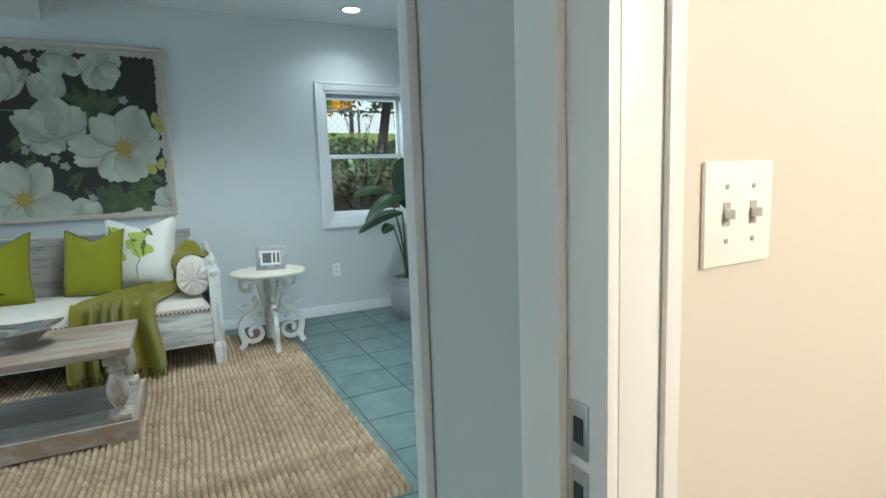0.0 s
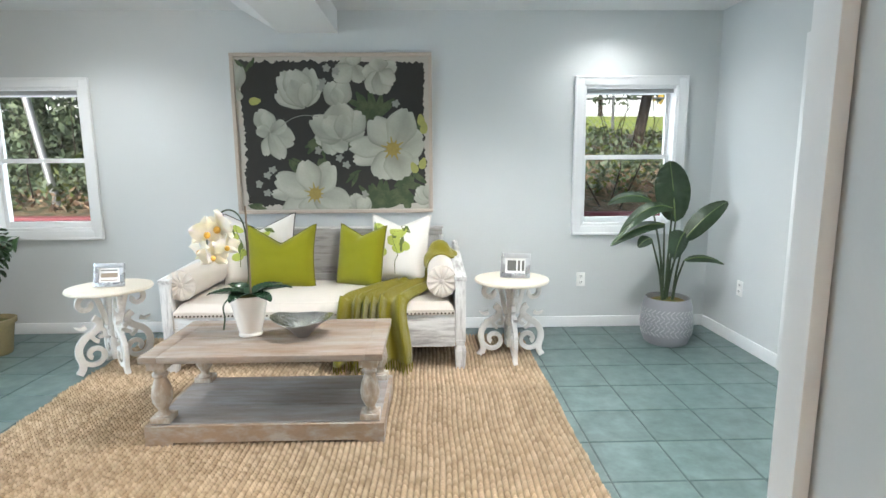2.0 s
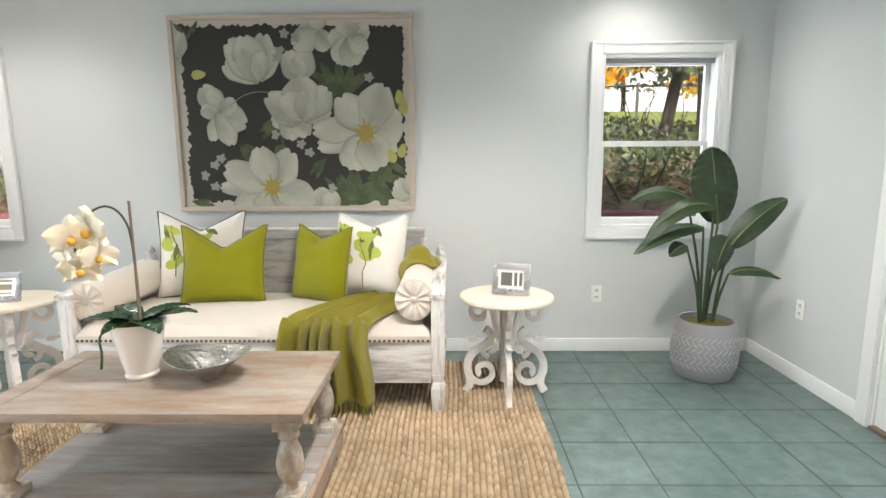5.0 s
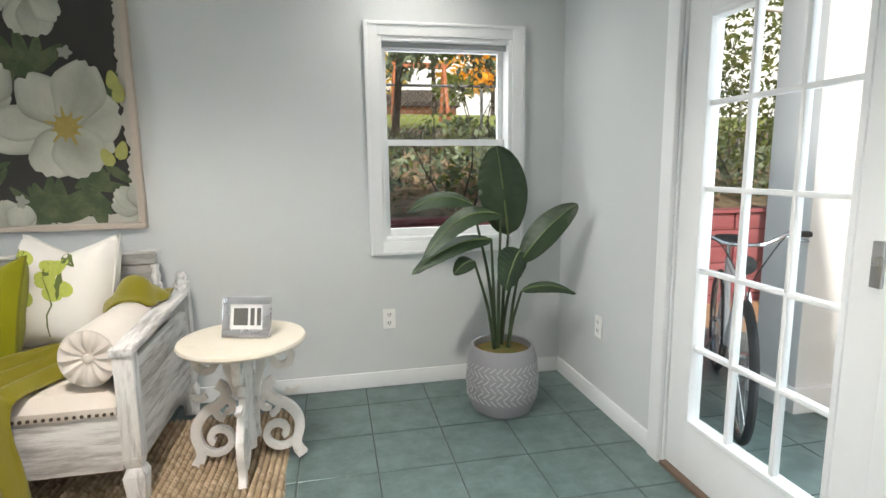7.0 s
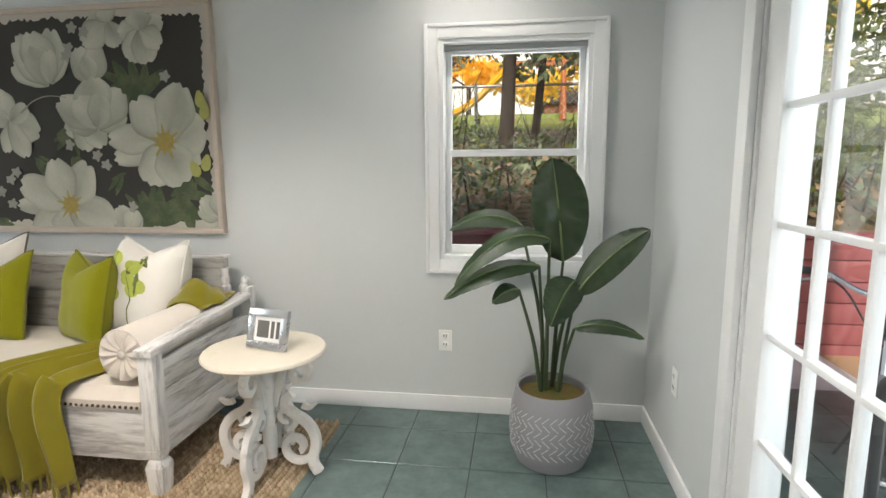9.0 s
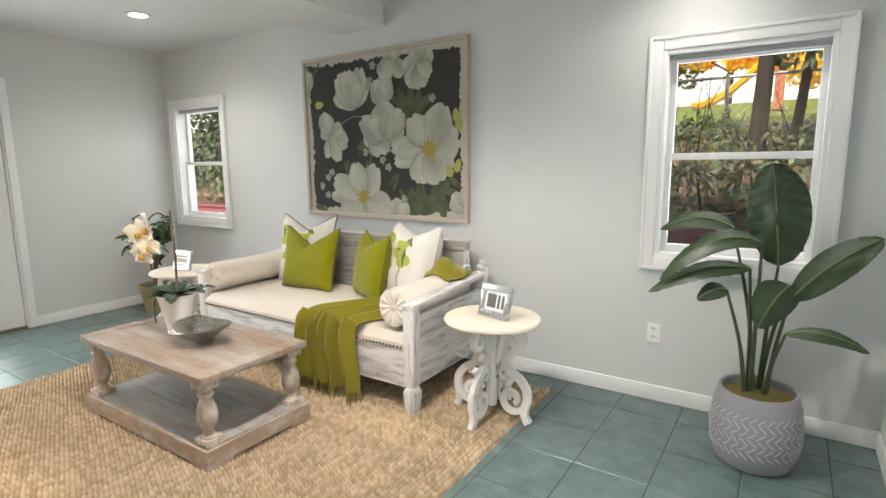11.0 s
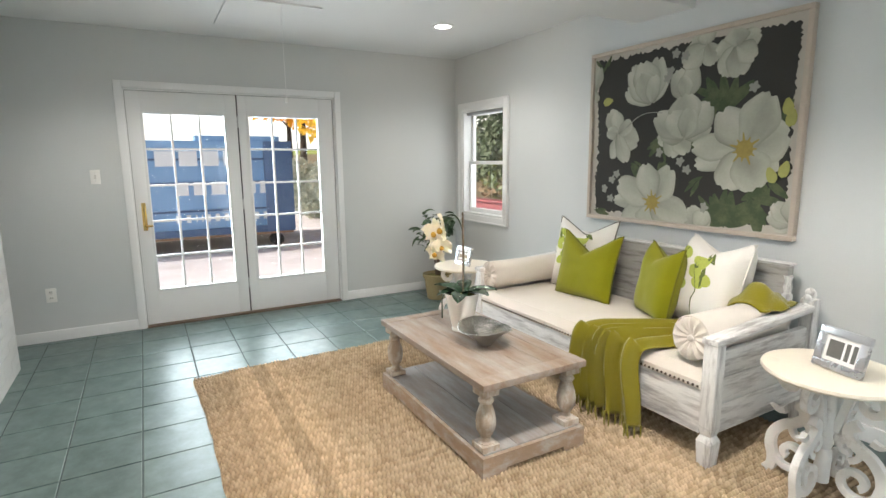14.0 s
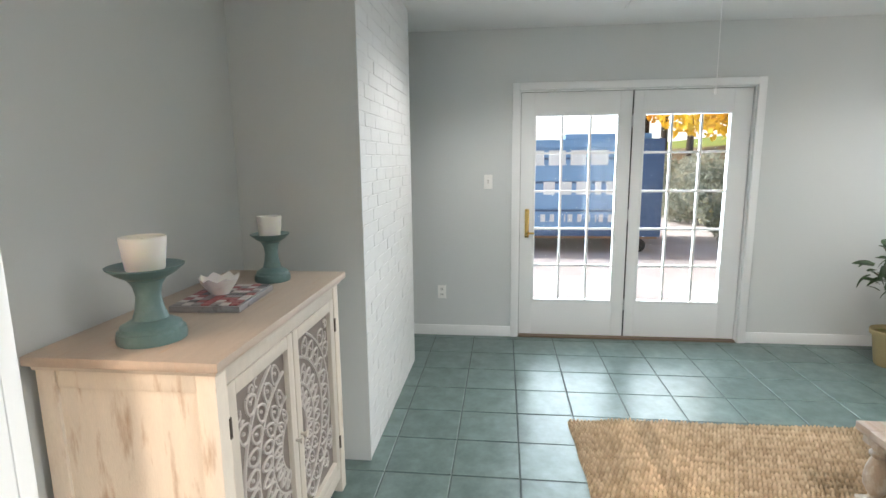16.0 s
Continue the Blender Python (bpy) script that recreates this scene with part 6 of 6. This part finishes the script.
def retaining_wall():
    t = thing("retaining_wall", 0, 7.0, -0.2, "red-stained timber retaining wall below the bank", "wall")
    for r in range(6):
        x = -6.0 - 0.6 * (r % 2)
        while x < 9:
            part("timber", boxes((x, x + 2.38, -0.07, 0.07, r * 0.165, r * 0.165 + 0.158)), REDWOOD, t, bevel=0.008)
            x += 2.4
    part("cap_board", boxes((-6.0, 9.0, -0.11, 0.11, 0.99, 1.025)), REDWOOD, t, bevel=0.006)
    p = thing("gate_post", 5.7, 6.72, -0.12, "red-stained square post with a ball finial", "post")
    part("post", boxes((-0.06, 0.06, -0.06, 0.06, 0, 2.2)), REDWOOD, p, bevel=0.01)
    part("post_cap", boxes((-0.08, 0.08, -0.08, 0.08, 2.2, 2.24)), REDWOOD, p, bevel=0.01)
    part("finial", lathe([(0.04, 2.24), (0.028, 2.26), (0.055, 2.30), (0.065, 2.34), (0.055, 2.38), (0.028, 2.41), (0.004, 2.42)], 18), REDWOOD, p)


def wire_fence():
    t = thing("wire_fence", 0, 11.2, 0, "grey chain-link fence along the top of the bank", "fence")
    z = height(0, 11.2)
    part("top_rail", tube([(-9, 0, z + 0.95), (10, 0, z + 0.95)], 0.022, 8), GALV, t)
    for k in range(8):
        part("fence_post", tube([(-8.5 + 2.5 * k, 0, z - 0.1), (-8.5 + 2.5 * k, 0, z + 1.0)], 0.028, 8), GALV, t)
    bm = bmesh.new()
    for k in range(150):
        x = -9 + 0.127 * k
        tube([(x, 0, z), (x + 0.9, 0, z + 0.94)], 0.004, 4, bm)
        tube([(x + 0.9, 0.004, z), (x, 0.004, z + 0.94)], 0.004, 4, bm)
    tagged(part("wire_mesh", bm, GALV, t), kind="stuff")
    p = thing("leaning_pole", -4.05, 7.6, height(-4, 7.6), "pale grey metal pole leaning outside the window", "pole")
    part("pole", tube([(0.1, 0, 0), (-0.42, 0.1, 2.6)], 0.045, 12), GALV, p)


def playset():
    z = height(2, 18.5)
    t = thing("swing_set", 3.4, 18.5, z, "orange wooden swing frame standing on the lawn", "swing set")
    part("beam", boxes((-1.6, 1.6, -0.07, 0.07, 1.55, 1.7)), CEDAR, t)
    for x in (-1.5, 0, 1.5):
        for s in (-1, 1):
            part("leg", tube([(x, s * 0.6, 0), (x, 0, 1.6)], 0.06, 8), CEDAR, t)
    s = thing("slide", 1.1, 18.2, z, "yellow plastic slide on the lawn", "slide")
    bm = bmesh.new()
    pts = curve_points([(0.9, 0, 1.5), (0.5, 0, 1.15), (-0.2, 0, 0.5), (-0.8, 0, 0.18), (-1.1, 0, 0.16)], 5)
    for sy in (-0.28, 0.28):
        tube([p + Vector((0, sy, 0.1)) for p in pts], 0.05, 6, bm)
    rows = [[bm.verts.new(p + Vector((0, q, 0))) for q in (-0.28, 0.28)] for p in pts]
    for a, b in zip(rows, rows[1:]):
        bm.faces.new((a[0], a[1], b[1], b[0]))
    part("chute", bm, YELLOW, s)
    part("ladder", boxes((0.85, 0.95, -0.25, 0.25, 0, 1.5)), CEDAR, s)
    h = thing("house", 9.5, 62, height(7, 62), "distant brick house behind the lawn", "house")
    part("wall", boxes((-5, 5, -4, 4, 0, 3)), BRICKRED, h)
    bm = bmesh.new()
    a = [bm.verts.new(p) for p in ((-5.4, -4.4, 3), (5.4, -4.4, 3), (5.4, 4.4, 3), (-5.4, 4.4, 3), (-5.4, 0, 5.2), (5.4, 0, 5.2))]
    for f in ((0, 1, 5, 4), (2, 3, 4, 5), (0, 4, 3), (1, 2, 5), (3, 2, 1, 0)):
        bm.faces.new([a[k] for k in f])
    part("roof", bm, BARK, h, "dark shingle roof", smooth=False)
    for x in (-3, 0, 3):
        w = part("window", boxes((x - 0.5, x + 0.5, -4.06, -4.001, 1, 2.2)), SIDING, h)
        part("pane", boxes((x - 0.42, x + 0.42, -4.08, -4.061, 1.08, 2.12)), NAVY, w)


def dumpster():
    t = thing("dumpster", -7.9, 1.2, -0.12, "blue steel roll-off dumpster with white lettering on concrete", "dumpster")
    y0, y1, z0, z1 = -4.0, 3.5, 0.30, 1.93
    part("body", boxes((-2.3, 0, y0, y1, z0, z1)), BLUE, t, bevel=0.02)
    part("top_rail", boxes((0, 0.07, y0, y1, z1 - 0.12, z1)), BLUE, t, bevel=0.01)
    part("top_rail", boxes((0, 0.05, y0, y1, z0, z0 + 0.12)), NAVY, t, bevel=0.01)
    for z in (0.72, 1.2, 1.6):
        part("side_rib", boxes((0, 0.035, y0, y1, z, z + 0.035)), NAVY, t, bevel=0.01)
    # the shaded end of the body is put into this post's navy colour
    part("end_post", boxes((0.0, 0.08, y1 - 0.5, y1, z0, z1)), NAVY, t, "corner post with its shade painted in as navy", bevel=0.01)
    part("skid", boxes((-2.2, -0.1, y0, y1, 0.24, 0.32)), TIMBER, t, "wooden skid plank")
    for y in (-3.5, -1.2, 1.0, 3.2):
        part("wheel", tube([(-0.3, y, 0.12), (-0.12, y, 0.12)], 0.12, 16), RUBBER, t)
    part("lid_bar", boxes((-0.4, 0.02, 1.9, 3.3, z1 + 0.002, z1 + 0.09)), BLUE, t, bevel=0.01)
    # plain bars in place of the painted lettering
    for z, hh, y, widths in ((1.63, 0.29, 1.24, (0.36, 0.36, 0.34, 0.36)), (1.12, 0.26, 1.52, (0.27, 0.28, 0.31, 0.18, 0.32, 0.34)), (0.61, 0.17, 1.48, (0.16, 0.15, 0.09, 0.06, 0.16, 0.15, 0.15, 0.06, 0.15, 0.15, 0.15, 0.15))):
        for wd in widths:
            a, b = y + 0.03, y + wd - 0.05
            bm = boxes((0.036, 0.042, a, max(b, a + 0.02), z - hh / 2 + 0.02, z + hh / 2 - 0.02))
            part("letter_bar", bm, LETTER, t, "white painted mark", smooth=False)
            y += wd


TIMBER = mat("tan_timber", (0.36, 0.22, 0.13), 0.8, var=0.3, scale=3, bump=0.2)


def patio_east():
    s = structure("patio", boxes((3.02, 4.6, 2.0, 6.0, -0.12, -0.03)), GROUT, "slate-green tiled patio outside the garden door")
    for i in range(5):
        for j in range(12):
            x, y = 3.03 + 0.332 * i - 0.11, 2.0 + 0.332 * j
            o = part("tile", boxes((max(3.03, x), x + 0.325, y, y + 0.325, -0.03, -0.022)), TILE, s, smooth=False)
    c = thing("porch_column", 3.96, 4.74, -0.03, "white painted square porch column", "column")
    part("shaft", boxes((-0.14, 0.14, -0.14, 0.14, 0, 2.9)), SIDING, c, bevel=0.006)
    part("base_block", boxes((-0.165, 0.165, -0.165, 0.165, 0.0, 0.14)), SIDING, c, bevel=0.006)
    r = thing("white_rail", 5.2, 6.0, 0, "thin white pipe rail crossing above the patio", "rail")
    part("rail", tube([(-2.0, 0.6, 2.75), (1.6, -0.4, 2.1)], 0.02, 8), SIDING, r)
    part("rail_post", tube([(1.6, -0.4, -0.12), (1.6, -0.4, 2.1)], 0.025, 8), SIDING, r)


def bicycle():
    t = thing("bicycle", 3.62, 4.85, -0.022, "silver-grey bicycle parked on the patio by the door", "bicycle", rz=-33)
    t.scale = (0.92, 0.92, 0.92)
    R = 0.33
    f, r = Vector((0, -0.5, R)), Vector((0, 0.55, R))
    for c, nm in ((f, "front_wheel"), (r, "rear_wheel")):
        circ = [c + Vector((0, R * math.cos(a), R * math.sin(a))) for a in np.linspace(0, 2 * math.pi, 41)]
        w = part(nm, tube(circ, 0.021, 8), RUBBER, t, "black tyre")
        part("rim", tube([c + (p - c) * 0.92 for p in circ], 0.009, 6), CHROME, w, "silver rim")
        bm = bmesh.new()
        for k in range(24):
            a = 2 * math.pi * k / 24
            tube([c + Vector((0.02 * (-1) ** k, 0, 0)), c + Vector((0, 0.3 * math.cos(a), 0.3 * math.sin(a)))], 0.0015, 4, bm)
        tagged(part("spokes", bm, CHROME, w), kind="stuff")
        part("hub", tube([c - Vector((0.05, 0, 0)), c + Vector((0.05, 0, 0))], 0.018, 10), CHROME, w)
    head, seat, bb = Vector((0, -0.3, 0.78)), Vector((0, 0.27, 0.80)), Vector((0, 0.1, 0.30))
    for a, b, rr in ((head, bb, 0.02), (seat, bb, 0.018), (head + Vector((0, 0.02, -0.06)), seat, 0.016), (seat, r, 0.01), (bb, r, 0.011)):
        part("frame_tube", tube([a, b], rr, 8), BIKEPAINT, t)
    for s in (-1, 1):
        part("fork_blade", tube(curve_points([(s * 0.03, head.y - 0.02, 0.72), (s * 0.05, -0.42, 0.5), (s * 0.05, f.y, f.z)], 5), 0.013, 8), CHROME, t)
    part("steerer", tube([head + Vector((0, -0.02, -0.1)), Vector((0, -0.26, 0.97))], 0.018, 8), CHROME, t)
    bar = part("handlebar", tube(curve_points([(-0.31, -0.14, 1.02), (-0.22, -0.2, 1.03), (-0.1, -0.27, 0.98), (0, -0.28, 0.97), (0.1, -0.27, 0.98), (0.22, -0.2, 1.03), (0.31, -0.14, 1.02)], 5), 0.011, 8), CHROME, t)
    for s in (-1, 1):
        part("grip", tube([(s * 0.22, -0.2, 1.03), (s * 0.33, -0.125, 1.02)], 0.017, 10), RUBBER, bar, "dark rubber grip")
        part("brake_lever", tube([(s * 0.2, -0.23, 1.02), (s * 0.31, -0.2, 0.99)], 0.006, 6), CHROME, bar)
        part("brake_cable", tube(curve_points([(s * 0.19, -0.24, 1.01), (s * 0.12, -0.42, 0.98), (s * 0.03, -0.42, 0.8), (s * 0.02, -0.36, 0.66)], 6), 0.004, 5), RUBBER, t)
    part("headlamp", lathe([(0.02, 0), (0.045, 0.03), (0.05, 0.06), (0.002, 0.065)], 16), RUBBER, t, "black headlamp").matrix_basis = pose(0, -0.33, 0.88, 90, 0, 0)
    part("saddle", lathe([(0.03, 0), (0.09, 0.02), (0.08, 0.05), (0.005, 0.06)], 16, 0, 0.3, 0.9), RUBBER, t)
    part("seat_post", tube([seat, Vector((0, 0.3, 0.91))], 0.014, 8), CHROME, t)
    part("crank", tube([(0.06, 0.1, 0.3), (0.07, 0.2, 0.2)], 0.01, 6), CHROME, t)
    part("pedal", boxes((0.06, 0.16, 0.17, 0.25, 0.18, 0.205)), CHROME, t, bevel=0.004)
    part("kickstand", tube([(-0.04, 0.3, 0.3), (-0.16, 0.36, 0.0)], 0.009, 6), CHROME, t)
    part("mudguard", tube([f + Vector((0, (R + 0.04) * math.cos(a), (R + 0.04) * math.sin(a))) for a in np.linspace(0.5, 2.9, 16)], 0.02, 6, flat=0.3), RUBBER, t)


def outdoors():
    ground()
    brush()
    retaining_wall()
    wire_fence()
    playset()
    dumpster()
    patio_east()
    bicycle()
    tree(2.0, 9.6, 5.2, 0.1, 1.6, 2600, 0.06, FOLI, "slim dark tree on the bank behind the window", 41)
    tree(2.35, 9.9, 5.0, 0.06, 1.3, 1500, 0.06, FOLI, "thin dark tree beside a thicker trunk", 42, 0.3)
    tree(3.7, 9.4, 5.5, 0.09, 1.7, 2600, 0.06, FOLI, "leaning dark tree on the bank", 43, 0.9)
    tree(4.5, 9.8, 5.5, 0.08, 1.6, 2200, 0.06, FOLI, "dark forked tree by the patio", 44, -0.5)
    tree(0.3, 10.2, 5.0, 0.07, 1.5, 1800, 0.06, FOLI, "slim tree above the retaining wall", 45, 0.4)
    tree(-3.4, 9.6, 5.0, 0.09, 1.7, 3000, 0.06, FOLI, "dark evergreen tree beyond the window", 46)
    tree(-5.2, 9.2, 5.4, 0.1, 1.9, 3000, 0.06, FOLI, "dense dark tree at the corner", 47)
    for k, (x, y, h, m) in enumerate(((-20, 10.8, 5.6, FOLI_Y), (-21, 8.4, 5.4, FOLI_O), (-18, 14, 4.5, FOLI_G), (-26, -5, 3.6, FOLI_Y), (-17.5, 9.6, 4.6, FOLI_Y), (-25, 18, 6, FOLI_O), (-24, 10.4, 6.2, FOLI_O), (-28, 9.5, 6.0, FOLI_O), (-12.5, 8.6, 3.2, FOLI_Y), (-14.5, 9.0, 4.0, FOLI_O), (-23, 12.6, 6.4, FOLI_Y))):
        tree(x, y, h, 0.16, 2.5, 4200, 0.17, m, "autumn tree with orange and yellow leaves", 60 + k)
    for k in range(7):
        tree(-14 + 6 * k, 47 + 3 * (k % 2), 8, 0.25, 4, 1800, 0.35, (FOLI_Y, FOLI_G, FOLI_O)[k % 3], "far tree across the lawn", 80 + k)
    o = leaf_cloud([(-16 + 0.6 * k, 6.4 + 0.3 * (k % 3), 0.45 + 0.5 * (k % 2), 0.8, 0.6, 0.65) for k in range(14)], 15000, 0.07, 15, FOLI_S, "roadside_shrubs")
    tagged(o, "grey-green shrubs beside the concrete drive", "shrubs", kind="stuff")
    bm = bmesh.new()
    rows = [[bm.verts.new((95 * math.cos(a), 95 * math.sin(a), z)) for z in (-1, 10, 45)] for a in np.linspace(radians(20), radians(225), 42)]
    for a, b in zip(rows, rows[1:]):
        for q in range(2):
            bm.faces.new((a[q], a[q + 1], b[q + 1], b[q]))
    structure("backdrop", bm, HAZE, "bright hazy white sky behind the trees")
    structure("roof", boxes((-3.6, 3.4, -2.4, 5.9, 2.68, 2.82)), NAVY, "dark roof slab above the room")
# ---- build ----
build_shell()
baseboards()
window(*WIN[0], "white double-hung window behind the potted plant")
window(*WIN[1], "white double-hung window near the patio doors")
patio_doors()
garden_door()
doorway()
rug()
coffee_table()
daybed()
bolster(-1.06, 4.47, 5.16, 0.592, 0.098, 1.0, "linen bolster against the daybed arm")
bolster(0.625, 4.46, 5.14, 0.602, 0.095, 1.12, "linen bolster half covered by a green throw")
pillow("cushion", 0.52, 0.54, 0.16, 0.11, pose(-0.74, 5.09, 0.735, -13, 0, 6), COTTON, "white cotton cushion printed with green fruit", PIPING, True)
pillow("cushion", 0.46, 0.52, 0.25, 0.075, pose(0.32, 5.05, 0.73, -13, 0, -16), COTTON, "plump white cotton cushion with green fruit sprig", COTTON, True, 1.25)
pillow("cushion", 0.49, 0.47, 0.16, 0.13, pose(-0.535, 4.93, 0.70, -14, 0, 4), GREEN, "plain chartreuse velvet cushion with a dented top", GREENPIPE)
pillow("cushion", 0.39, 0.46, 0.17, 0.07, pose(0.04, 4.96, 0.695, -12, 0, -26), GREEN, "plain chartreuse velvet cushion leaning on the back", GREENPIPE)
throw()
st = side_table()
st.matrix_world = pose(1.115, 4.685, 0.017)
copy_thing(st, pose(-1.574, 4.573, 0.017, 0, 0, 45))
photo_frame(pose(1.135, 4.66, 0.576, 0, 0, -14), "silver picture frame with small photos on table", [(-0.05, 0.005, 0.045, 0.11, PHOTO_D), (0.015, 0.03, 0.045, 0.11, PHOTO_D), (0.04, 0.055, 0.045, 0.11, PHOTO_D)], 1.1)
photo_frame(pose(-1.55, 4.53, 0.576, 0, 0, 8), "silver picture frame with brown photo on table", [(-0.05, 0.05, 0.062, 0.09, PHOTO_B), (-0.05, 0.05, 0.105, 0.112, PHOTO_D), (-0.05, 0.05, 0.04, 0.046, PHOTO_B)])
painting()
house_plant()
orchid()
bowl()
small_tree()
cabinet()
ch = candle_holder()
ch.matrix_world = pose(0.005, 1.085, CZ + 0.0005) @ Matrix.Diagonal((0.9, 0.9, 1, 1))
copy_thing(ch, pose(-0.725, 1.115, CZ + 0.0005) @ Matrix.Diagonal((0.79, 0.79, 0.93, 1)))
ca = candle()
ca.matrix_world = pose(0.005, 1.085, CZ + 0.199)
copy_thing(ca, pose(-0.725, 1.115, CZ + 0.185) @ Matrix.Diagonal((0.83, 0.83, 0.9, 1)))
tray()
fittings()
outdoors()


# ---- floor tiles and bricks ----
def floor_tiles():
    slab = structure("floor", boxes((-3.24, 3.01, 0.6, 5.54, -0.12, -0.004)), GROUT, "slate-green ceramic tile floor with dark joints")
    structure("floor_hall", boxes((-1.5, 3.0, -2.1, 0.599, -0.12, 0.0)), WOODDARK, "dark wooden hall floor")
    p, g = 0.332, 0.007
    me = None
    for i in range(-14, 6):
        for j in range(-5, 11):
            x, y = 1.32 + p * i, 2.163 + p * j
            x0, x1, y0, y1 = max(x, -3.23), min(x + p, 3.0), max(y, 0.605), min(y + p, 5.5)
            if x1 - x0 < 0.03 or y1 - y0 < 0.03 or (y1 < 1.5 and x0 > 1.05) or (y1 < 1.3 and x1 < -1.2):
                continue
            full = abs(x1 - x0 - p) < 1e-6 and abs(y1 - y0 - p) < 1e-6
            if full and me:
                o = new("tile", me)
            else:
                bm = bmesh.new()
                w, d, b = (x1 - x0 - g) / 2, (y1 - y0 - g) / 2, 0.0025
                lo = [bm.verts.new((sx * w, sy * d, -0.006)) for sx, sy in ((-1, -1), (1, -1), (1, 1), (-1, 1))]
                mi = [bm.verts.new((sx * w, sy * d, -0.0022)) for sx, sy in ((-1, -1), (1, -1), (1, 1), (-1, 1))]
                hi = [bm.verts.new((sx * (w - b), sy * (d - b), 0.0)) for sx, sy in ((-1, -1), (1, -1), (1, 1), (-1, 1))]
                for A, B in ((lo, mi), (mi, hi)):
                    for k in range(4):
                        bm.faces.new((A[k], A[(k + 1) % 4], B[(k + 1) % 4], B[k]))
                bm.faces.new(hi)
                o = part("tile", bm, TILE, smooth=False)
                if full:
                    me = o.data
            o.parent = slab
            o.location = ((x0 + x1) / 2, (y0 + y1) / 2, random.uniform(-0.0006, 0.0004))


def chimney():
    body = structure("wall_chimney", boxes((-2.465, -1.1, 0.80, 1.406, 0, H)), MORTAR, "white painted brick chimney breast")
    random.seed(4)
    shapes = []
    for k in range(4):
        bm = bmesh.new()
        vs = box(bm, -0.1005, 0.1005, -0.05, 0.002, -0.0322, 0.0322)
        for v in vs:
            v.co += Vector((random.uniform(-0.001, 0.001), random.uniform(-0.0012, 0.0012), random.uniform(-0.0006, 0.0006)))
        bmesh.ops.bevel(bm, geom=bm.edges[:], offset=0.002, segments=1, affect="EDGES")
        o = part("brick", bm, BRICK)
        shapes.append(o.data)
        bpy.data.objects.remove(o)
    rest = bmesh.new()
    count = 0
    for r in range(38):
        z = 0.034 + 0.0672 * r
        x = -1.102 - (0.1025 if r % 2 == 0 else 0.051)
        first = True
        while x > -2.37:
            if count < 300 and x > -2.62:
                o = new("brick", shapes[(r * 7 + count) % 4])
                o.parent = body
                o.location = (x, 1.406 + random.uniform(-0.001, 0.0015), z)
                if first and r % 2:
                    o.scale.x = 0.5
                count += 1
            else:
                box(rest, x - 0.0975, x + 0.0975, 1.37, 1.408, z - 0.0322, z + 0.0322)
            step = 0.205 if not (first and r % 2) else 0.155
            first = False
            x -= step
    tagged(part("brick_rest", rest, BRICK, body), kind="stuff")
    structure("chimney_side", boxes((-1.0999, -1.09, 0.80, 1.409, 0, H)), WALL, "smooth grey painted side of the chimney")


floor_tiles()
chimney()
